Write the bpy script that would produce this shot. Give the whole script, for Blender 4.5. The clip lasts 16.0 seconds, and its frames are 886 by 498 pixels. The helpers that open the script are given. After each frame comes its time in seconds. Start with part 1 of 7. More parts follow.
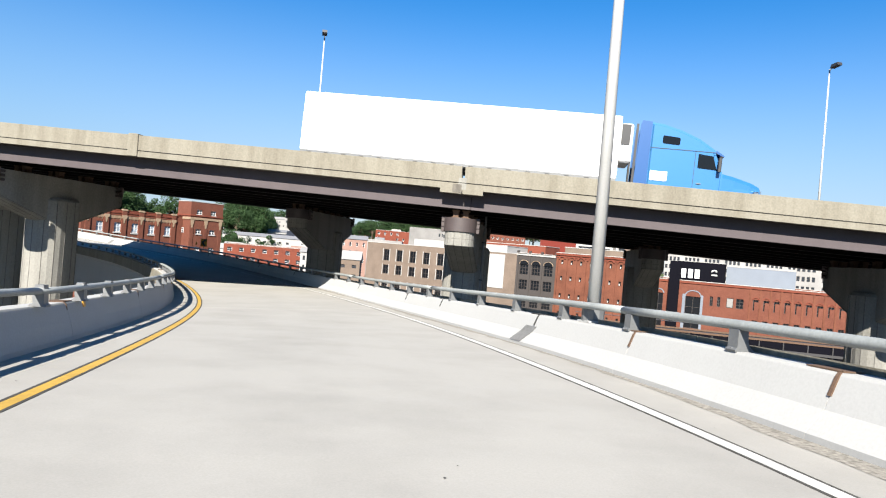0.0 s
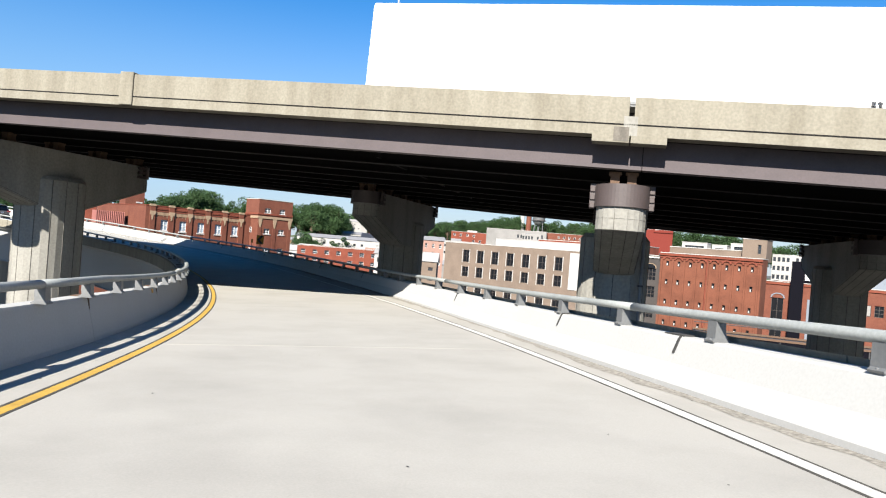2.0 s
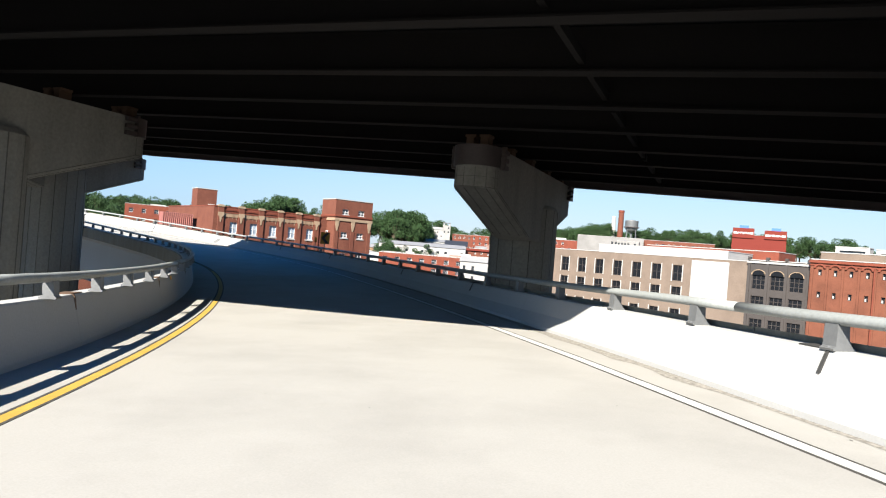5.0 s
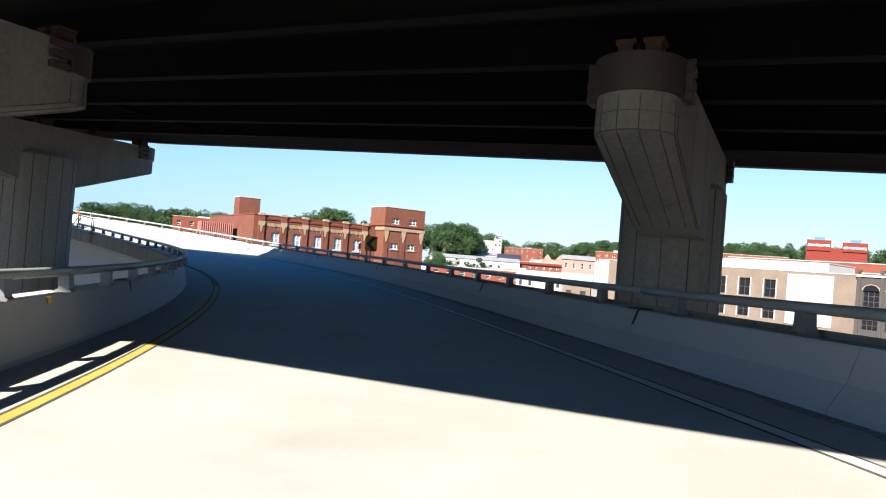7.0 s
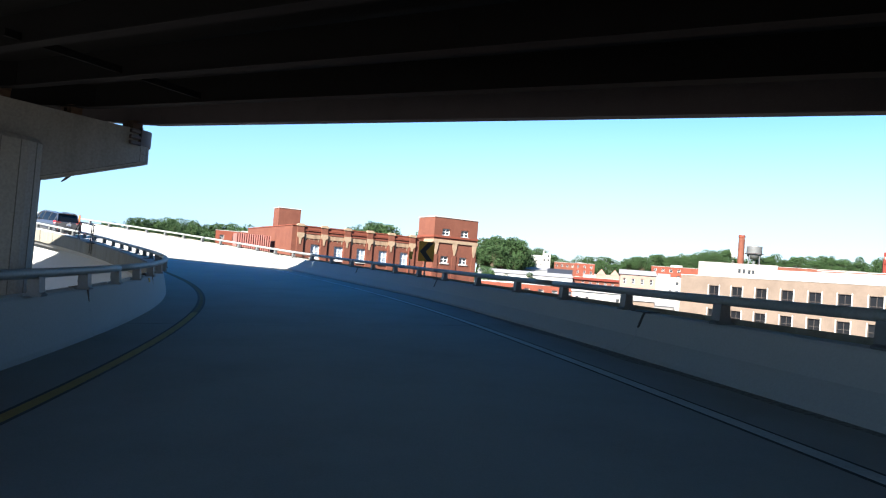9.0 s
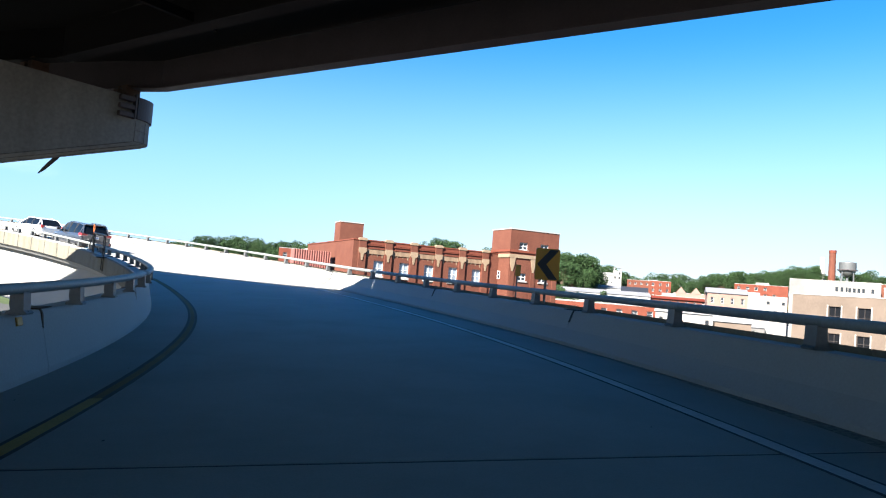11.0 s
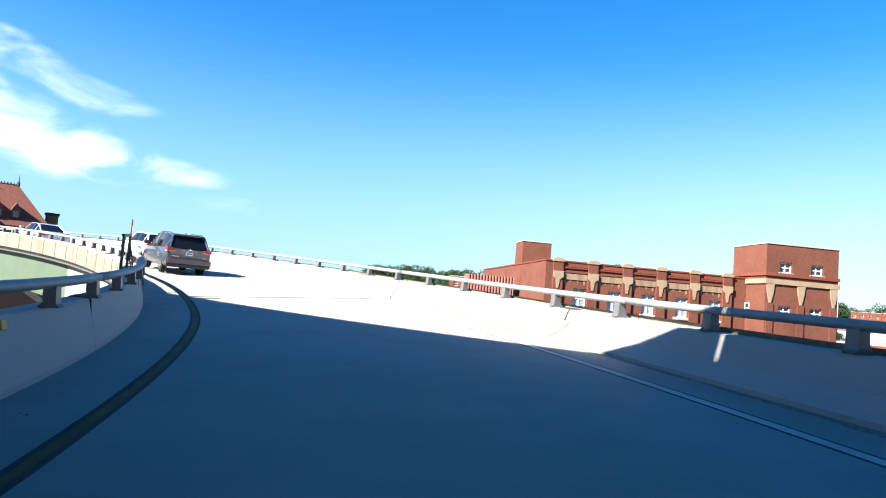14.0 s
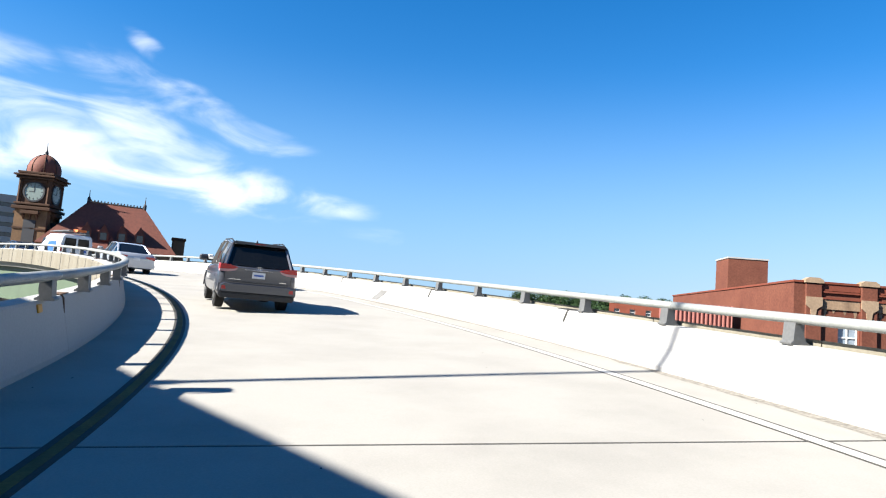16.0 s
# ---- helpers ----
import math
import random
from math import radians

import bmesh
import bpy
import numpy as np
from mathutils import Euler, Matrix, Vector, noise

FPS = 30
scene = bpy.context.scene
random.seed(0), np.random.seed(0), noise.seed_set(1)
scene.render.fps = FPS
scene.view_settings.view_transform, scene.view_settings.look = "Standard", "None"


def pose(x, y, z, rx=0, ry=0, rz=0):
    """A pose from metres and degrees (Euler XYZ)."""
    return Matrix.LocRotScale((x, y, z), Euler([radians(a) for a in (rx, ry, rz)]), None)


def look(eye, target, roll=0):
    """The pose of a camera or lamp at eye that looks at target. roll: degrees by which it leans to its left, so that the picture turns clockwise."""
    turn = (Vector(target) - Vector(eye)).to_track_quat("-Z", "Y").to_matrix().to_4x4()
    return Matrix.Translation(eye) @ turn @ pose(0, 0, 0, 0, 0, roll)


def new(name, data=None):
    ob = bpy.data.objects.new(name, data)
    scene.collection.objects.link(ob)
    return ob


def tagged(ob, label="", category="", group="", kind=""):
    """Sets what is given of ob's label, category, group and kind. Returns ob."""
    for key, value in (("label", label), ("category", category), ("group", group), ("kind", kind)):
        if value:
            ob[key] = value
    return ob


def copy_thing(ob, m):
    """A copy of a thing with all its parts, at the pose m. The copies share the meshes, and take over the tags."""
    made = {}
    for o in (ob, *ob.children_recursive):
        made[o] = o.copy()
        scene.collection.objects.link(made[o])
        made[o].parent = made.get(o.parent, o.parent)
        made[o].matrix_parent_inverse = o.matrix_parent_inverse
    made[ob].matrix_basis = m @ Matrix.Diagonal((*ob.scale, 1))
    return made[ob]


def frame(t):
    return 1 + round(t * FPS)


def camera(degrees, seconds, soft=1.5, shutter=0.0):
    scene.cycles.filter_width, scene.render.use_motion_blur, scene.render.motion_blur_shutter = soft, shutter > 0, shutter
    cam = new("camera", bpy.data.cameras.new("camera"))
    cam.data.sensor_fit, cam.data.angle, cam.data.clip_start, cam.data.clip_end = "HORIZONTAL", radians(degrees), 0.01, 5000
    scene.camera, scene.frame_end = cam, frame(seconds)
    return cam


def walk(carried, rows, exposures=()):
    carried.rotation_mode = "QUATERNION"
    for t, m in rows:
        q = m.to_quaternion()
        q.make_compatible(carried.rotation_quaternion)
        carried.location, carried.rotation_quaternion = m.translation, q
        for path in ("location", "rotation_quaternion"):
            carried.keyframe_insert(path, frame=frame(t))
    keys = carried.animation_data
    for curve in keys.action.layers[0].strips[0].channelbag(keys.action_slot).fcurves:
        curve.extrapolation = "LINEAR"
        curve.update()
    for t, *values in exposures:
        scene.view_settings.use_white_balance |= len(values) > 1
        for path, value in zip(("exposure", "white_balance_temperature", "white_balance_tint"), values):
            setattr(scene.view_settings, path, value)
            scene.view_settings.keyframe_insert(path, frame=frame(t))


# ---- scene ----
cam = camera(67.6, 16.0, soft=1.15)
ROWS_CAM = [
    (0.0, 0.004, 0.006, 0.001, -0.28, 0.11, -4.80),
    (0.5, -0.396, 2.987, -0.160, 1.32, 0.15, -4.65),
    (1.0, -0.916, 6.018, -0.314, 3.13, 0.10, -4.57),
    (1.5, -1.502, 9.028, -0.462, 4.72, -0.01, -4.54),
    (2.0, -2.146, 11.929, -0.603, 6.10, -0.18, -4.57),
    (2.5, -2.838, 14.700, -0.743, 7.42, -0.31, -4.67),
    (3.0, -3.478, 17.105, -0.872, 8.62, -0.35, -4.81),
    (3.5, -4.057, 19.185, -0.986, 9.72, -0.34, -4.77),
    (4.0, -4.679, 21.255, -1.103, 10.86, -0.27, -4.72),
    (4.5, -5.380, 23.411, -1.222, 12.01, -0.14, -4.67),
    (5.0, -6.152, 25.630, -1.340, 13.15, 0.04, -4.62),
    (5.5, -6.984, 27.877, -1.454, 14.26, 0.26, -4.58),
    (6.0, -7.863, 30.118, -1.560, 15.35, 0.48, -4.56),
    (6.5, -8.775, 32.319, -1.656, 16.40, 0.71, -4.57),
    (7.0, -9.711, 34.459, -1.739, 17.40, 0.93, -4.59),
    (7.5, -10.676, 36.573, -1.811, 18.35, 1.18, -4.60),
    (8.0, -11.668, 38.640, -1.873, 19.33, 1.45, -4.58),
    (8.5, -12.612, 40.540, -1.909, 20.30, 1.71, -4.55),
    (9.0, -13.537, 42.319, -1.921, 21.30, 1.96, -4.50),
    (9.5, -14.505, 44.068, -1.916, 22.38, 2.22, -4.46),
    (10.0, -15.578, 45.881, -1.905, 23.62, 2.50, -4.44),
    (10.5, -16.816, 47.849, -1.894, 25.08, 2.79, -4.43),
    (11.0, -18.238, 49.991, -1.889, 26.79, 3.07, -4.45),
    (11.5, -19.724, 52.097, -1.884, 28.71, 3.25, -4.46),
    (12.0, -21.282, 54.203, -1.880, 30.92, 3.46, -4.45),
    (12.5, -23.005, 56.370, -1.872, 33.43, 3.65, -4.40),
    (13.0, -24.971, 58.586, -1.853, 35.77, 3.94, -4.38),
    (13.5, -27.281, 60.859, -1.821, 38.51, 4.19, -4.48),
    (14.0, -29.764, 63.237, -1.763, 41.30, 4.48, -4.71),
    (14.5, -32.387, 65.474, -1.672, 44.08, 4.75, -4.80),
    (15.0, -35.112, 67.552, -1.556, 47.09, 5.10, -4.86),
    (15.5, -37.885, 69.479, -1.425, 50.03, 5.39, -4.82),
    (16.0, -40.732, 71.221, -1.285, 53.64, 5.76, -4.66),
]
walk(cam, [(t, pose(x, y, z, 90 + pitch, roll, yaw)) for t, x, y, z, yaw, pitch, roll in ROWS_CAM],
     exposures=[(0.0, 1.76), (2.0, 1.80), (4.0, 1.92), (6.5, 2.08), (7.2, 2.26), (8.0, 2.58), (10.5, 2.40), (13.0, 2.46), (14.0, 2.38), (15.0, 2.14), (16.0, 1.96)])

# ---- sky and sun ----
SUN_DIR = Vector((0.27, 1.32, -1.0)).normalized()      # the way the sunlight travels
world = bpy.data.worlds.new("sky")
scene.world = world
world.use_nodes = True
wn, wl = world.node_tree.nodes, world.node_tree.links
wn.clear()
w_out = wn.new("ShaderNodeOutputWorld")
w_bg = wn.new("ShaderNodeBackground")
w_sky = wn.new("ShaderNodeTexSky")
w_sky.sky_type = "NISHITA"
w_sky.sun_disc = False
w_sky.sun_elevation = math.asin(-SUN_DIR.z)
w_sky.sun_rotation = math.atan2(-SUN_DIR.x, -SUN_DIR.y)
w_sky.altitude = 50
w_sky.air_density = 1.0
w_sky.dust_density = 0.15
w_sky.ozone_density = 3.0
w_bg.inputs["Strength"].default_value = 0.0523
# a deep blue sky with thin cirrus to the west
w_hue = wn.new("ShaderNodeHueSaturation")
w_hue.inputs["Saturation"].default_value = 1.40
w_hue.inputs["Hue"].default_value = 0.504
wl.new(w_sky.outputs[0], w_hue.inputs["Color"])
w_co = wn.new("ShaderNodeTexCoord")
w_map = wn.new("ShaderNodeMapping")
w_map.inputs["Rotation"].default_value = (0.25, 0.1, 0.3)
w_map.inputs["Scale"].default_value = (3.6, 3.6, 11.0)
wl.new(w_co.outputs["Generated"], w_map.inputs["Vector"])
w_noise = wn.new("ShaderNodeTexNoise")
w_noise.inputs["Scale"].default_value = 1.5
w_noise.inputs["Detail"].default_value = 8
w_noise.inputs["Roughness"].default_value = 0.52
w_noise.inputs["Distortion"].default_value = 0.7
wl.new(w_map.outputs[0], w_noise.inputs["Vector"])
w_sum = None


def cirrus(azimuth, height, tilt, half_length, half_width, strength):
    """A soft-edged drift of thin cloud round a direction, all in degrees; returns its weight over the sky."""
    az, el = radians(azimuth), radians(height)
    mid = Vector((-math.sin(az) * math.cos(el), math.cos(az) * math.cos(el), math.sin(el)))
    side = Vector((math.cos(az), math.sin(az), 0))
    rise = side.cross(mid)
    along = side * math.cos(radians(tilt)) + rise * math.sin(radians(tilt))
    across = mid.cross(along)
    parts = []
    for axis_, half in ((along, half_length), (across, half_width)):
        d = wn.new("ShaderNodeVectorMath")
        d.operation = "DOT_PRODUCT"
        d.inputs[1].default_value = axis_ / math.sin(radians(half))
        wl.new(w_co.outputs["Generated"], d.inputs[0])
        q = wn.new("ShaderNodeMath")
        q.operation = "SUBTRACT"
        q.inputs[1].default_value = axis_.dot(mid) / math.sin(radians(half))
        wl.new(d.outputs["Value"], q.inputs[0])
        r = wn.new("ShaderNodeMath")
        r.operation = "MULTIPLY"
        wl.new(q.outputs[0], r.inputs[0])
        wl.new(q.outputs[0], r.inputs[1])
        parts.append(r)
    far = wn.new("ShaderNodeMath")
    far.operation = "ADD"
    wl.new(parts[0].outputs[0], far.inputs[0])
    wl.new(parts[1].outputs[0], far.inputs[1])
    soft_edge = wn.new("ShaderNodeMapRange")
    soft_edge.interpolation_type = "SMOOTHSTEP"
    soft_edge.inputs["From Min"].default_value = 0.0
    soft_edge.inputs["From Max"].default_value = 1.8
    soft_edge.inputs["To Min"].default_value = strength
    soft_edge.inputs["To Max"].default_value = 0.0
    wl.new(far.outputs[0], soft_edge.inputs["Value"])
    return soft_edge


for drift in ((77.5, 9.3, -4, 13.5, 2.4, 1.0), (69.0, 8.7, -3, 9.0, 1.25, 1.0), (88.5, 10.8, -5, 9, 3.6, 1.0), (80.0, 13.0, -40, 6.5, 3.0, 0.9), (76.5, 11.2, -16, 7.0, 2.2, 0.8), (77.5, 15.5, -12, 7.5, 1.8, 0.7), (71.0, 13.5, -8, 4.5, 1.4, 0.75), (79.2, 18.3, -35, 3.2, 0.8, 0.55), (87.0, 14.5, -15, 8, 2.4, 0.6), (58.0, 6.3, -6, 5.5, 1.1, 0.42)):
    w_one = cirrus(*drift)
    if w_sum is None:
        w_sum = w_one
    else:
        w_add = wn.new("ShaderNodeMath")
        w_add.operation = "MAXIMUM"
        wl.new(w_sum.outputs[0], w_add.inputs[0])
        wl.new(w_one.outputs[0], w_add.inputs[1])
        w_sum = w_add
w_rng = wn.new("ShaderNodeMapRange")
w_puff = wn.new("ShaderNodeMath")
w_puff.operation = "MULTIPLY_ADD"
w_puff.inputs[1].default_value = 4.2
w_puff.inputs[2].default_value = -2.16
wl.new(w_noise.outputs[0], w_puff.inputs[0])
w_dens = wn.new("ShaderNodeMath")
w_dens.operation = "ADD"
wl.new(w_puff.outputs[0], w_dens.inputs[0])
wl.new(w_sum.outputs[0], w_dens.inputs[1])
w_rng.interpolation_type = "SMOOTHSTEP"
w_rng.inputs["From Min"].default_value = 0.25
w_rng.inputs["From Max"].default_value = 1.75
wl.new(w_dens.outputs[0], w_rng.inputs["Value"])
w_mul = wn.new("ShaderNodeMath")
w_mul.operation = "MULTIPLY"
wl.new(w_rng.outputs[0], w_mul.inputs[0])
wl.new(w_sum.outputs[0], w_mul.inputs[1])
w_mix = wn.new("ShaderNodeMix")
w_mix.data_type = "RGBA"
w_mix.inputs["B"].default_value = (6.2, 6.6, 7.2, 1)
wl.new(w_mul.outputs[0], w_mix.inputs["Factor"])
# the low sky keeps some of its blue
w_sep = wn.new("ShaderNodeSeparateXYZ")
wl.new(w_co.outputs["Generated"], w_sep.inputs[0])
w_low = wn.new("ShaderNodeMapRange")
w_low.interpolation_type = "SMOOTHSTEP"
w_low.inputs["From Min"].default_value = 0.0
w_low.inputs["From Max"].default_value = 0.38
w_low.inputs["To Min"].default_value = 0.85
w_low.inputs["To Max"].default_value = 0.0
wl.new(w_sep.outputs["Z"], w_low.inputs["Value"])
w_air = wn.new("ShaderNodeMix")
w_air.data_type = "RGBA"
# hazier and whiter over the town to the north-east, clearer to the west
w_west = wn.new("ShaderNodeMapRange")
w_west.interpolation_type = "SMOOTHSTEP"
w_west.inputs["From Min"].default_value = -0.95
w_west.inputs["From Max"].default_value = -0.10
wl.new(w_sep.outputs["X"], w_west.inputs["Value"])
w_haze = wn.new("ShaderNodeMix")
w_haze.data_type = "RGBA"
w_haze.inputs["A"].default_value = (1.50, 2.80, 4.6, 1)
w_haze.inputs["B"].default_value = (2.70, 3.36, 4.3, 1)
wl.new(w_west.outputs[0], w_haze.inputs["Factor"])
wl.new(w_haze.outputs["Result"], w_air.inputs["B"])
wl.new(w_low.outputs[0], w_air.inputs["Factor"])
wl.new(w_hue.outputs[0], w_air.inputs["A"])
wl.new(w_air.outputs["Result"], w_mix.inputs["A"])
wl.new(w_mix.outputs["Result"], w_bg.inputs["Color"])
wl.new(w_bg.outputs[0], w_out.inputs["Surface"])

sun = new("sun", bpy.data.lights.new("sun", "SUN"))
sun.data.energy = 5.0
sun.data.angle = radians(0.53)
sun.data.color = (1.0, 0.95, 0.87)
sun.matrix_world = look((0, 0, 60), Vector((0, 0, 60)) + SUN_DIR)

# ---- materials ----
def material(name, base, rough=0.7, metal=0.0, spots=None, scale=3.0, amount=0.25, fine=40.0, fine_amount=0.12,
             bump=0.0, bump_scale=60.0, per_piece=0.0, coat=0.0, streak=0.0, spec=0.5):
    """A painted, cast or natural surface: broad stains, fine grain, relief, and a small change from piece to piece."""
    m = bpy.data.materials.new(name)
    m.use_nodes = True
    n, l = m.node_tree.nodes, m.node_tree.links
    b = n["Principled BSDF"]
    b.inputs["Roughness"].default_value = rough
    b.inputs["Metallic"].default_value = metal
    b.inputs["Coat Weight"].default_value = coat
    b.inputs["Specular IOR Level"].default_value = spec * (0.4 if rough >= 0.85 else 1.0)
    geo = n.new("ShaderNodeNewGeometry")
    dark = spots or tuple(c * 0.55 for c in base)
    mapping = n.new("ShaderNodeMapping")
    mapping.inputs["Scale"].default_value = (1, 1, 0.14 if streak else 1)
    l.new(geo.outputs["Position"], mapping.inputs["Vector"])
    broad = n.new("ShaderNodeTexNoise")
    broad.inputs["Scale"].default_value = scale
    broad.inputs["Detail"].default_value = 6
    broad.inputs["Roughness"].default_value = 0.62
    l.new(mapping.outputs[0], broad.inputs["Vector"])
    ramp = n.new("ShaderNodeMapRange")
    ramp.inputs["From Min"].default_value = 0.42
    ramp.inputs["From Max"].default_value = 0.72
    ramp.inputs["To Max"].default_value = amount
    l.new(broad.outputs[0], ramp.inputs["Value"])
    mix = n.new("ShaderNodeMix")
    mix.data_type = "RGBA"
    mix.inputs["A"].default_value = (*base, 1)
    mix.inputs["B"].default_value = (*dark, 1)
    l.new(ramp.outputs[0], mix.inputs["Factor"])
    grain = n.new("ShaderNodeTexNoise")
    grain.inputs["Scale"].default_value = fine
    grain.inputs["Detail"].default_value = 3
    l.new(geo.outputs["Position"], grain.inputs["Vector"])
    val = n.new("ShaderNodeMapRange")
    val.inputs["From Min"].default_value = 0.3
    val.inputs["From Max"].default_value = 0.7
    val.inputs["To Min"].default_value = 1 - fine_amount
    val.inputs["To Max"].default_value = 1 + fine_amount
    l.new(grain.outputs[0], val.inputs["Value"])
    hsv = n.new("ShaderNodeHueSaturation")
    l.new(mix.outputs["Result"], hsv.inputs["Color"])
    last = val.outputs[0]
    if per_piece:
        info = n.new("ShaderNodeObjectInfo")
        own = n.new("ShaderNodeMath")
        own.operation = "MULTIPLY_ADD"
        own.inputs[1].default_value = per_piece * 2
        own.inputs[2].default_value = 1 - per_piece
        l.new(info.outputs["Random"], own.inputs[0])
        mul = n.new("ShaderNodeMath")
        mul.operation = "MULTIPLY"
        l.new(own.outputs[0], mul.inputs[0])
        l.new(last, mul.inputs[1])
        last = mul.outputs[0]
    l.new(last, hsv.inputs["Value"])
    l.new(hsv.outputs[0], b.inputs["Base Color"])
    if bump:
        relief = n.new("ShaderNodeTexNoise")
        relief.inputs["Scale"].default_value = bump_scale
        relief.inputs["Detail"].default_value = 4
        l.new(geo.outputs["Position"], relief.inputs["Vector"])
        bm_ = n.new("ShaderNodeBump")
        bm_.inputs["Strength"].default_value = bump
        bm_.inputs["Distance"].default_value = 0.02
        l.new(relief.outputs[0], bm_.inputs["Height"])
        l.new(bm_.outputs[0], b.inputs["Normal"])
    return m


M_DECK = material("road_concrete", (0.256, 0.246, 0.222), 0.85, scale=0.55, amount=0.42, spots=(0.1613, 0.1545, 0.1387), fine=60, fine_amount=0.05, bump=0.08, bump_scale=140)
M_BARRIER = material("barrier_concrete", (0.2888, 0.2865, 0.2737), 0.8, scale=0.6, amount=0.22, spots=(0.2325, 0.2288, 0.2137), fine=30, fine_amount=0.04, bump=0.06, streak=1)
M_PARAPET = material("aged_concrete", (0.1733, 0.1602, 0.1278), 0.9, scale=1.5, amount=0.60, spots=(0.09625, 0.08316, 0.06006), fine=14, fine_amount=0.12, bump=0.35, streak=1)
M_PIER = material("pier_concrete", (0.2118, 0.2048, 0.1817), 0.9, scale=0.7, amount=0.50, spots=(0.09625, 0.09163, 0.08008), fine=10, fine_amount=0.12, bump=0.35, streak=1)
M_SEAMLINE = material("dark_seam_stain", (0.08085, 0.077, 0.06776), 0.95, scale=1.2, amount=0.9, spots=(0.1694, 0.1617, 0.1463), fine=10, fine_amount=0.2, streak=1)
M_STEEL_BROWN = material("brown_painted_steel", (0.054, 0.042, 0.044), 0.75, scale=1.2, amount=0.4, fine=20, fine_amount=0.08)
M_STEEL_GREEN = material("pale_green_painted_steel", (0.06314, 0.0924, 0.05544), 0.6, scale=0.8, amount=0.35, fine=20, fine_amount=0.08)
M_RUST = material("rusty_steel", (0.0924, 0.05775, 0.0385), 0.85, scale=5, amount=0.6, fine=60, fine_amount=0.2)
M_GALV = material("galvanised_steel", (0.125, 0.128, 0.128), 0.5, 0.30, scale=2.0, amount=0.4, fine=25, fine_amount=0.08)
M_YELLOW = material("yellow_road_paint", (0.3388, 0.2079, 0.02695), 0.8, scale=3, amount=0.5, fine=30, fine_amount=0.12)
M_YELLOW_DARK = material("dark_yellow_road_paint", (0.154, 0.09086, 0.02464), 0.85, scale=1.5, amount=0.7, spots=(0.05775, 0.04235, 0.0231), fine=30, fine_amount=0.15)
M_WHITE = material("white_road_paint", (0.40, 0.392, 0.365), 0.8, scale=2, amount=0.5, fine=30, fine_amount=0.1)
M_SEAL = material("black_joint_seal", (0.0231, 0.02233, 0.02079), 0.8, fine=30)
M_TAR = material("dark_line_paint", (0.0462, 0.04389, 0.0385), 0.85, scale=3, amount=0.3, fine=30)
M_BRICK = material("red_brick", (0.1155, 0.04158, 0.02618), 0.9, scale=0.45, amount=0.9, spots=(0.08624, 0.02849, 0.01848), fine=9, fine_amount=0.2, bump=0.3, bump_scale=12)
M_BRICK_DARK = material("dark_red_brick", (0.1386, 0.0385, 0.0231), 0.9, scale=0.5, amount=0.5, fine=9, fine_amount=0.12, bump=0.3, bump_scale=12)
M_TAN = material("tan_brick", (0.1355, 0.1032, 0.08008), 0.9, scale=0.4, amount=0.5, fine=9, fine_amount=0.1, bump=0.2, bump_scale=12)
M_TANSTONE = material("buff_stone_trim", (0.2387, 0.1733, 0.1155), 0.9, scale=1.0, amount=0.5, fine=9, fine_amount=0.12)
M_ROOF_WHITE = material("white_roof_membrane", (0.2218, 0.2164, 0.2079), 0.8, scale=0.15, amount=0.4, fine=3, fine_amount=0.06)
M_ROOF_GREY = material("grey_roofing", (0.1663, 0.1663, 0.1717), 0.85, scale=0.2, amount=0.4, fine=3, fine_amount=0.08)
M_ROOF_TILE = material("red_clay_roof_tiles", (0.1193, 0.03311, 0.01848), 0.8, scale=0.3, amount=0.4, fine=4, fine_amount=0.15, bump=0.5, bump_scale=6)
M_WHITEWALL = material("white_painted_wall", (0.2926, 0.2849, 0.2695), 0.8, scale=0.3, amount=0.25, fine=6, fine_amount=0.05)
M_GREYWALL = material("grey_brick_wall", (0.04774, 0.04158, 0.0385), 0.9, scale=0.5, amount=0.3, fine=8, fine_amount=0.1)
M_SLATE = material("dark_cladding", (0.01694, 0.01848, 0.0231), 0.6, fine=10)
M_CLAD = material("black_cladding", (0.00462, 0.00462, 0.00693), 0.9, fine=10, spec=0.06)
M_DARKPANE = material("black_window_glass", (0.0077, 0.00847, 0.01001), 0.25, 0.0, amount=0.3, scale=0.5, fine_amount=0.02, spec=0.25)
M_GROUND = material("city_ground", (0.06545, 0.06314, 0.05852), 0.95, scale=0.03, amount=0.6, spots=(0.0308, 0.03465, 0.02772), fine=1.0, fine_amount=0.15)
M_LEAF = material("tree_leaves", (0.027, 0.054, 0.018), 0.7, scale=0.25, amount=0.7, spots=(0.013, 0.028, 0.011), fine=2.5, fine_amount=0.35, spec=0.15)
M_BARK = material("tree_bark", (0.0693, 0.05005, 0.03465), 0.9, scale=3)
M_BLACK = material("black_plastic", (0.00924, 0.00924, 0.01001), 0.5)
M_RUBBER = material("tyre_rubber", (0.01386, 0.01386, 0.01386), 0.85)
M_CHROME = material("bright_metal", (0.4774, 0.4774, 0.4851), 0.22, 1.0, amount=0.05, fine_amount=0.02)
M_SUV = material("dark_grey_metallic_car_paint", (0.0462, 0.05005, 0.0616), 0.28, 0.30, amount=0.05, fine_amount=0.03, coat=0.7)
M_SILVER = material("silver_car_paint", (0.385, 0.3927, 0.4081), 0.32, 0.5, amount=0.04, fine_amount=0.02, coat=0.6)
M_VANWHITE = material("white_van_paint", (0.5544, 0.5621, 0.5698), 0.35, 0.0, amount=0.06, fine_amount=0.02, coat=0.5)
